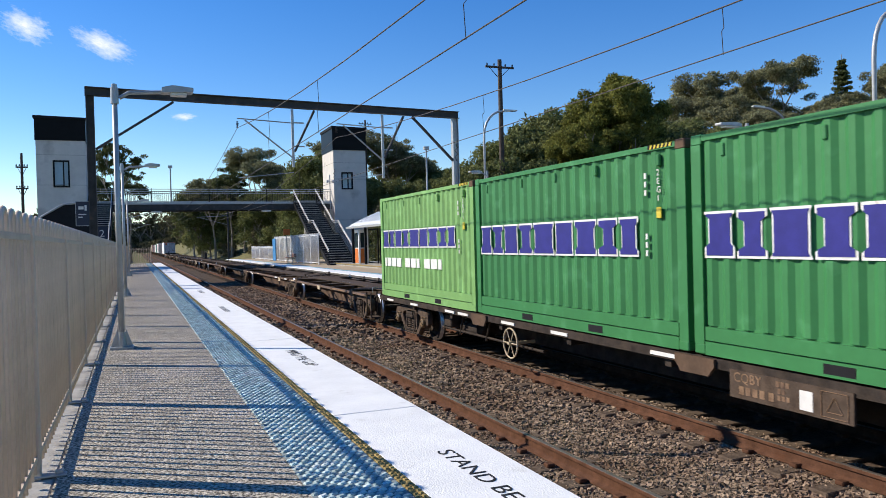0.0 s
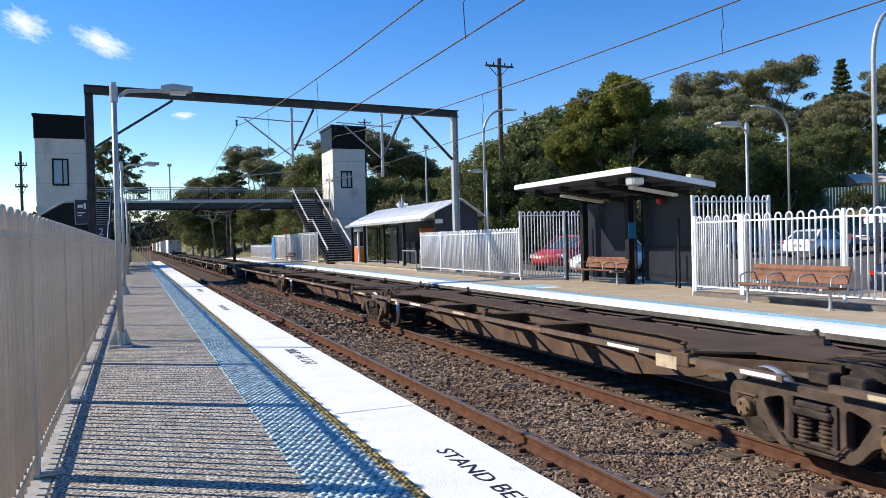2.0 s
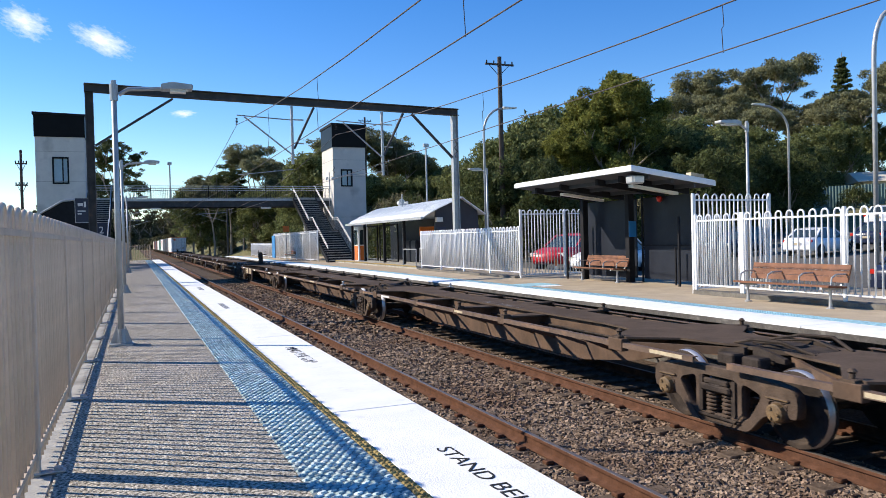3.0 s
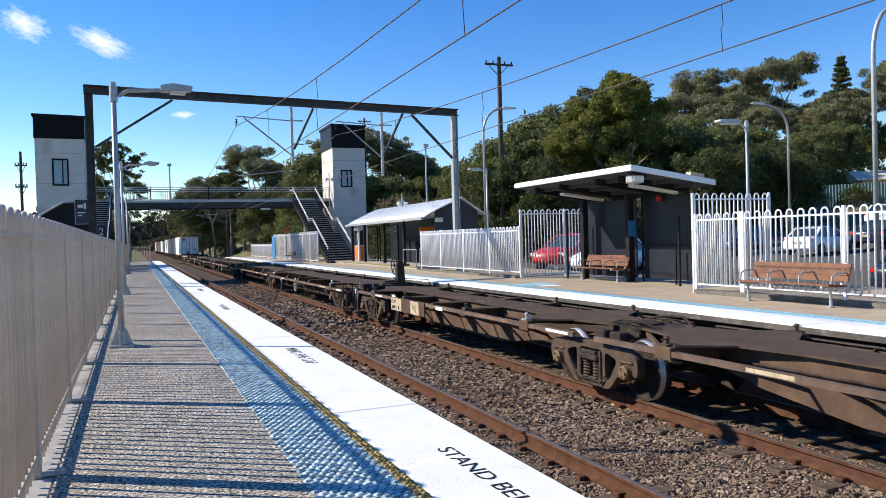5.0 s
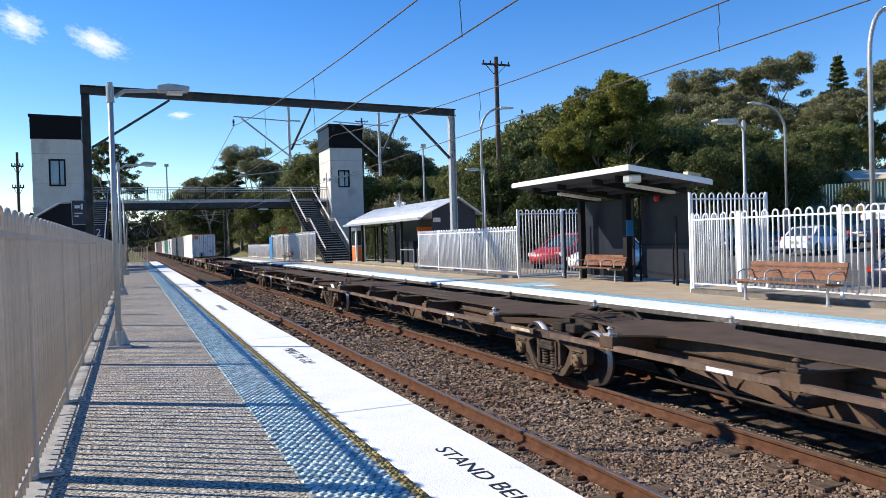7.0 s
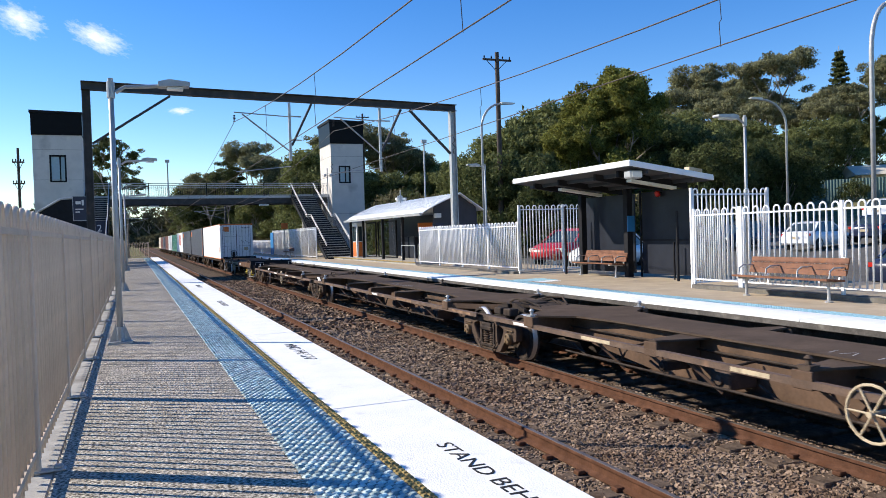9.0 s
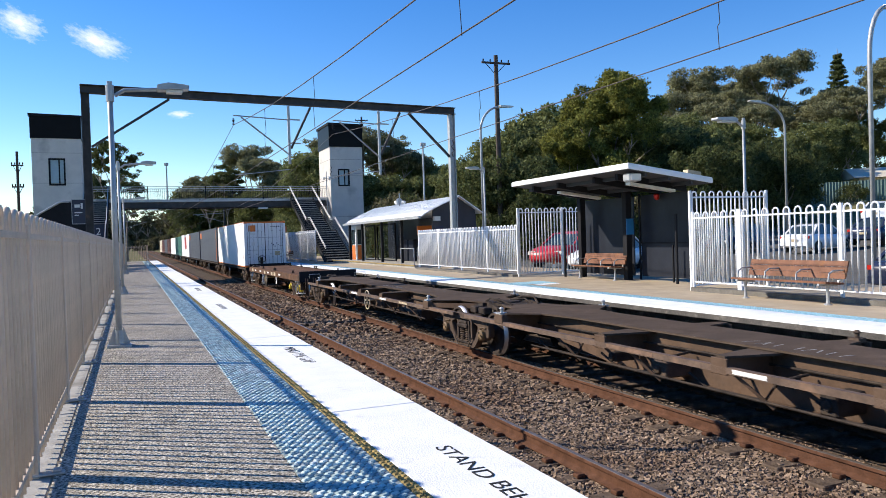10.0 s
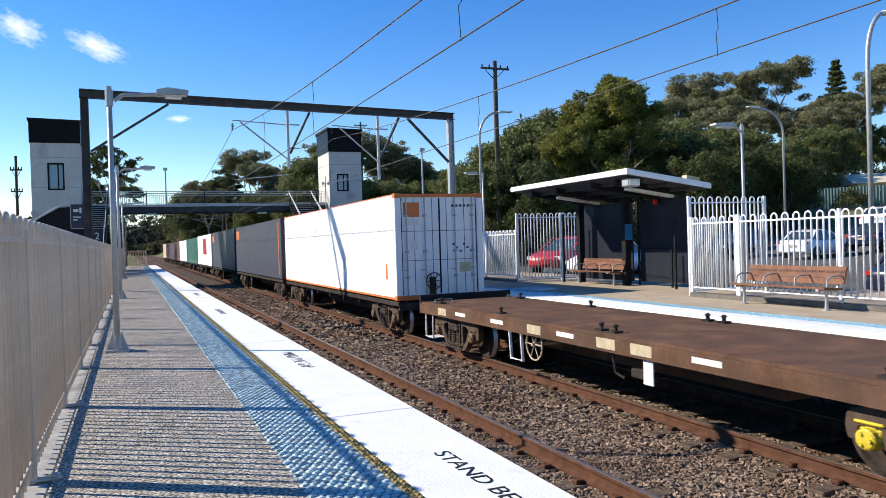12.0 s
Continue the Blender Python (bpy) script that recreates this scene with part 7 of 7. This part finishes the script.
for k in range(22):
    tree("wood", -34 + k * 5.2, 432 + (k * 37) % 40, 1.75 + 0.6 * ((k * 7) % 5) / 5)
for k in range(26):
    tree("wood", (-18 + (k * 13) % 9 if k % 2 else 20 + (k * 17) % 26), 128 + k * 10.1, 0.5 + 0.3 * ((k * 11) % 7) / 7)

# ---- car park, house and cars ----
xs2, ys2 = np.linspace(15.7, 44, 16), np.linspace(8, 58, 24)
verts = [(x, y, ground_z(x, y) + 0.05) for y in ys2 for x in xs2]
faces = [(j * 16 + i, j * 16 + i + 1, (j + 1) * 16 + i + 1, (j + 1) * 16 + i) for j in range(23) for i in range(15)]
me = bpy.data.meshes.new("car_park")
me.from_pydata([(x, y, z) for x, y, z in verts], [], faces)
me.materials.append(M["road"])
tagged(new("car_park", me), "dark asphalt car park beside the station", "car park", kind="structure")


def car(x, y, heading, paint, label, scale=1.0):
    """A hatchback or sedan: body in sections, glasshouse, wheels, lamps. Length along its own y."""
    z = ground_z(x, y) + 0.05
    c = thing("car", label, "car", pose(x, y, z, 0, 0, heading) @ Matrix.Scale(scale, 4), "parked cars")
    bm = bmesh.new()
    rings = []
    for yy, w, zb, zt in ((-2.1, 0.70, 0.40, 0.78), (-2.0, 0.80, 0.30, 0.92), (-1.4, 0.86, 0.24, 0.96), (-0.6, 0.87, 0.22, 0.92), (0.6, 0.87, 0.22, 0.92), (1.2, 0.86, 0.24, 0.90), (1.85, 0.80, 0.28, 0.78), (2.1, 0.66, 0.38, 0.64)):
        zm = zb + (zt - zb) * 0.6
        rings.append([bm.verts.new(p) for p in ((-w * 0.9, yy, zb), (w * 0.9, yy, zb), (w, yy, zm - 0.1), (w * 0.98, yy, zm + 0.05), (w * 0.86, yy, zt), (-w * 0.86, yy, zt), (-w * 0.98, yy, zm + 0.05), (-w, yy, zm - 0.1))])
    for a, b in zip(rings, rings[1:]):
        for i in range(8):
            j = (i + 1) % 8
            bm.faces.new((a[i], a[j], b[j], b[i]))
    bm.faces.new(rings[0]), bm.faces.new(rings[-1][::-1])
    body = part("body", bm, M[paint], c, smooth=True)
    bm = bmesh.new()
    rings = []
    for yy, w, zt in ((-1.62, 0.74, 0.94), (-1.02, 0.62, 1.36), (-0.35, 0.60, 1.43), (0.30, 0.62, 1.37), (1.1, 0.76, 0.92)):
        rings.append([bm.verts.new(p) for p in ((-0.76, yy, 0.90), (0.76, yy, 0.90), (w, yy, zt), (-w, yy, zt))])
    for a, b in zip(rings, rings[1:]):
        for i in range(4):
            j = (i + 1) % 4
            bm.faces.new((a[i], a[j], b[j], b[i]))
    part("glasshouse", bm, M["window"], c, "dark car windows")
    bm = bmesh.new()
    prism(bm, rounded([(-1.08, 1.33), (-0.98, 1.375), (-0.35, 1.445), (0.27, 1.385), (0.36, 1.34), (-0.3, 1.37)], 0.05), -0.58, 0.58, "X")
    part("roof", bm, M[paint], c)
    for s in (-1, 1):
        for a, b, w, up in (((s * 0.73, 1.08, 0.93), (s * 0.61, 0.31, 1.39), 0.06, (0, 0, 1)), ((s * 0.73, -1.60, 0.95), (s * 0.61, -1.02, 1.37), 0.1, (0, 0, 1)), ((s * 0.755, -0.45, 0.92), (s * 0.60, -0.40, 1.42), 0.07, (0, 1, 0))):
            bm = bmesh.new()
            beam(bm, a, b, w, 0.06, up)
            part("pillar", bm, M[paint], c)
        part("tail_lamp", boxes((s * 0.70 - 0.10, s * 0.70 + 0.08, -2.075, -1.98, 0.72, 0.84)), M["lamp_red"], c)
        part("head_lamp", boxes((s * 0.60 - 0.16, s * 0.60 + 0.16, 1.93, 2.02, 0.58, 0.72)), M["lens"], c)
        for yy in (-1.3, 1.3):
            bm = bmesh.new()
            lathe(bm, [(s * 0.66, 0.28), (s * 0.67, 0.32), (s * 0.85, 0.32), (s * 0.88, 0.28), (s * 0.88, 0.20)], "X", (0, yy, 0.32), 20)
            w = part("wheel", bm, M["tyre"], c)
            bm = bmesh.new()
            lathe(bm, [(s * 0.86, 0.20), (s * 0.885, 0.19), (s * 0.875, 0.05)], "X", (0, yy, 0.32), 16)
            part("rim", bm, M["galv"], w)
    part("bumper", boxes((-0.74, 0.74, -2.14, -2.05, 0.36, 0.56)), M[paint], c)
    part("plate", boxes((-0.22, 0.22, -2.15, -2.138, 0.58, 0.70)), M["cream_mark"], c)
    return c


car(18.3, 28.8, 116, "car_red", "red parked car behind the platform fence", 1.12)
car(18.0, 25.6, 116, "car_white", "white parked car behind the platform fence")
car(32.6, 28.2, -78, "car_white", "white parked car seen through the fence")
car(31.5, 32.6, 102, "car_dark", "dark blue parked car facing the station")
car(35.5, 36.5, 102, "car_dark", "dark parked car facing the station")
car(38.5, 42.5, 102, "car_silver", "silver parked car facing the station")
car(36.5, 27.4, -78, "car_dark", "dark parked car behind the white one")
car(20.2, 13.6, -80, "car_dark", "dark parked car close behind the fence")
car(45.5, 34.0, -70, "car_white", "white parked car further back")

house = thing("house", "small cream house with a low pale roof among trees", "house", pose(73.0, 51.0, 3.1, 0, 0, -40))
part("wall", boxes((-6, 6, -4, 4, -2.6, 2.7)), M["cream_wall"], house)
bm = bmesh.new()
prism(bm, [(-4.6, 2.7), (4.6, 2.7), (0, 3.9)], -6.5, 6.5, "X")
part("roof", bm, M["cream_wall"], house)
for x in (-4, 0, 3.5):
    w = part("window", boxes((x - 0.8, x + 0.8, -4.06, -4.0, 0.6, 1.9)), M["window"], house)
    part("frame", boxes((x - 0.88, x + 0.88, -4.05, -3.99, 1.9, 2.0), (x - 0.88, x + 0.88, -4.05, -3.99, 0.5, 0.6)), M["white_paint"], w)
bf = thing("sheet_fence", "pale teal corrugated sheet fence below the house", "fence", pose(60.0, 53.0, 3.55, 0, 0, -50))
for k in range(20):
    bm = bmesh.new()
    wave = [(k * 1.6 + j * 0.13, 0.06 * (j % 2)) for j in range(13)]
    prism(bm, wave + [(u, v - 0.03) for u, v in reversed(wave)], -1.5, 1.8, "Z")
    part("sheet", bm, M["teal_fence"], bf)

# ---- clouds, far off ----
def cloud(x, y, z, w, h, seed, lean):
    me = bpy.data.meshes.new("cloud")
    n = 10
    vs = [((i / n - 0.5) * w, 0, (j / n - 0.5) * h) for j in range(n + 1) for i in range(n + 1)]
    fs = [(j * (n + 1) + i, j * (n + 1) + i + 1, (j + 1) * (n + 1) + i + 1, (j + 1) * (n + 1) + i) for j in range(n) for i in range(n)]
    me.from_pydata(vs, [], fs)
    m = bpy.data.materials.new("cloud_glow")
    m.use_nodes = True
    nd, ln = m.node_tree.nodes, m.node_tree.links
    nd.remove(nd["Principled BSDF"])
    # the sheet glows by itself in place of sunlight on the cloud
    em, tr, mix = nd.new("ShaderNodeEmission"), nd.new("ShaderNodeBsdfTransparent"), nd.new("ShaderNodeMixShader")
    em.inputs["Color"].default_value, em.inputs["Strength"].default_value = (0.93, 0.96, 1.0, 1), 0.95
    co, no, gr = nd.new("ShaderNodeTexCoord"), nd.new("ShaderNodeTexNoise"), nd.new("ShaderNodeTexGradient")
    gr.gradient_type = "SPHERICAL"
    mp, mp2 = nd.new("ShaderNodeMapping"), nd.new("ShaderNodeMapping")
    mp.inputs["Scale"].default_value = (2.0 / w, 1, 2.0 / h)
    mp2.inputs["Scale"].default_value = (2.2 / w, 1, 3.0 / h)
    mp2.inputs["Location"].default_value = (seed * 3.1, seed, 0)
    no.inputs["Scale"].default_value, no.inputs["Detail"].default_value, no.inputs["Roughness"].default_value = 2.4, 8.0, 0.66
    ln.new(co.outputs["Object"], mp.inputs["Vector"]), ln.new(co.outputs["Object"], mp2.inputs["Vector"])
    ln.new(mp.outputs["Vector"], gr.inputs["Vector"]), ln.new(mp2.outputs["Vector"], no.inputs["Vector"])
    ad = nd.new("ShaderNodeMath")
    ad.operation = "MULTIPLY_ADD"
    ln.new(gr.outputs["Fac"], ad.inputs[0])
    ad.inputs[1].default_value = 0.75
    ln.new(no.outputs["Fac"], ad.inputs[2])
    mr = nd.new("ShaderNodeMapRange")
    mr.inputs["From Min"].default_value, mr.inputs["From Max"].default_value = 0.72, 1.35
    ln.new(ad.outputs[0], mr.inputs["Value"])
    ln.new(mr.outputs["Result"], mix.inputs["Fac"])
    ln.new(tr.outputs[0], mix.inputs[1]), ln.new(em.outputs[0], mix.inputs[2])
    ln.new(mix.outputs[0], nd["Material Output"].inputs["Surface"])
    me.materials.append(m)
    ob = new("cloud", me)
    ob.matrix_basis = pose(x, y, z, 0, lean, 8)
    tagged(ob, "small wispy white cloud in a clear sky", "cloud", kind="structure")


for k, (px, pz, w, h, lean) in enumerate(CLOUDS):
    cloud(px, 1500, pz, w, h, k + 1, lean)


def motions():
    """The train runs towards the camera at a steady speed, its wheels turning."""
    for ob, s in MOVING:
        walk(ob, [(0.0, pose(TRACK_2, s, RAIL)), (12.0, pose(TRACK_2, s - SPEED * 12.0, RAIL))])
    turn = math.degrees(SPEED / 0.421)
    steps = 300
    rows = [(12.0 * k / steps, turn * 12.0 * k / steps) for k in range(steps + 1)]
    for w, y in WHEELS:
        walk(w, [(t, pose(0, y, AXLE_Z, a % 360.0, 0, 0)) for t, a in rows])


motions()
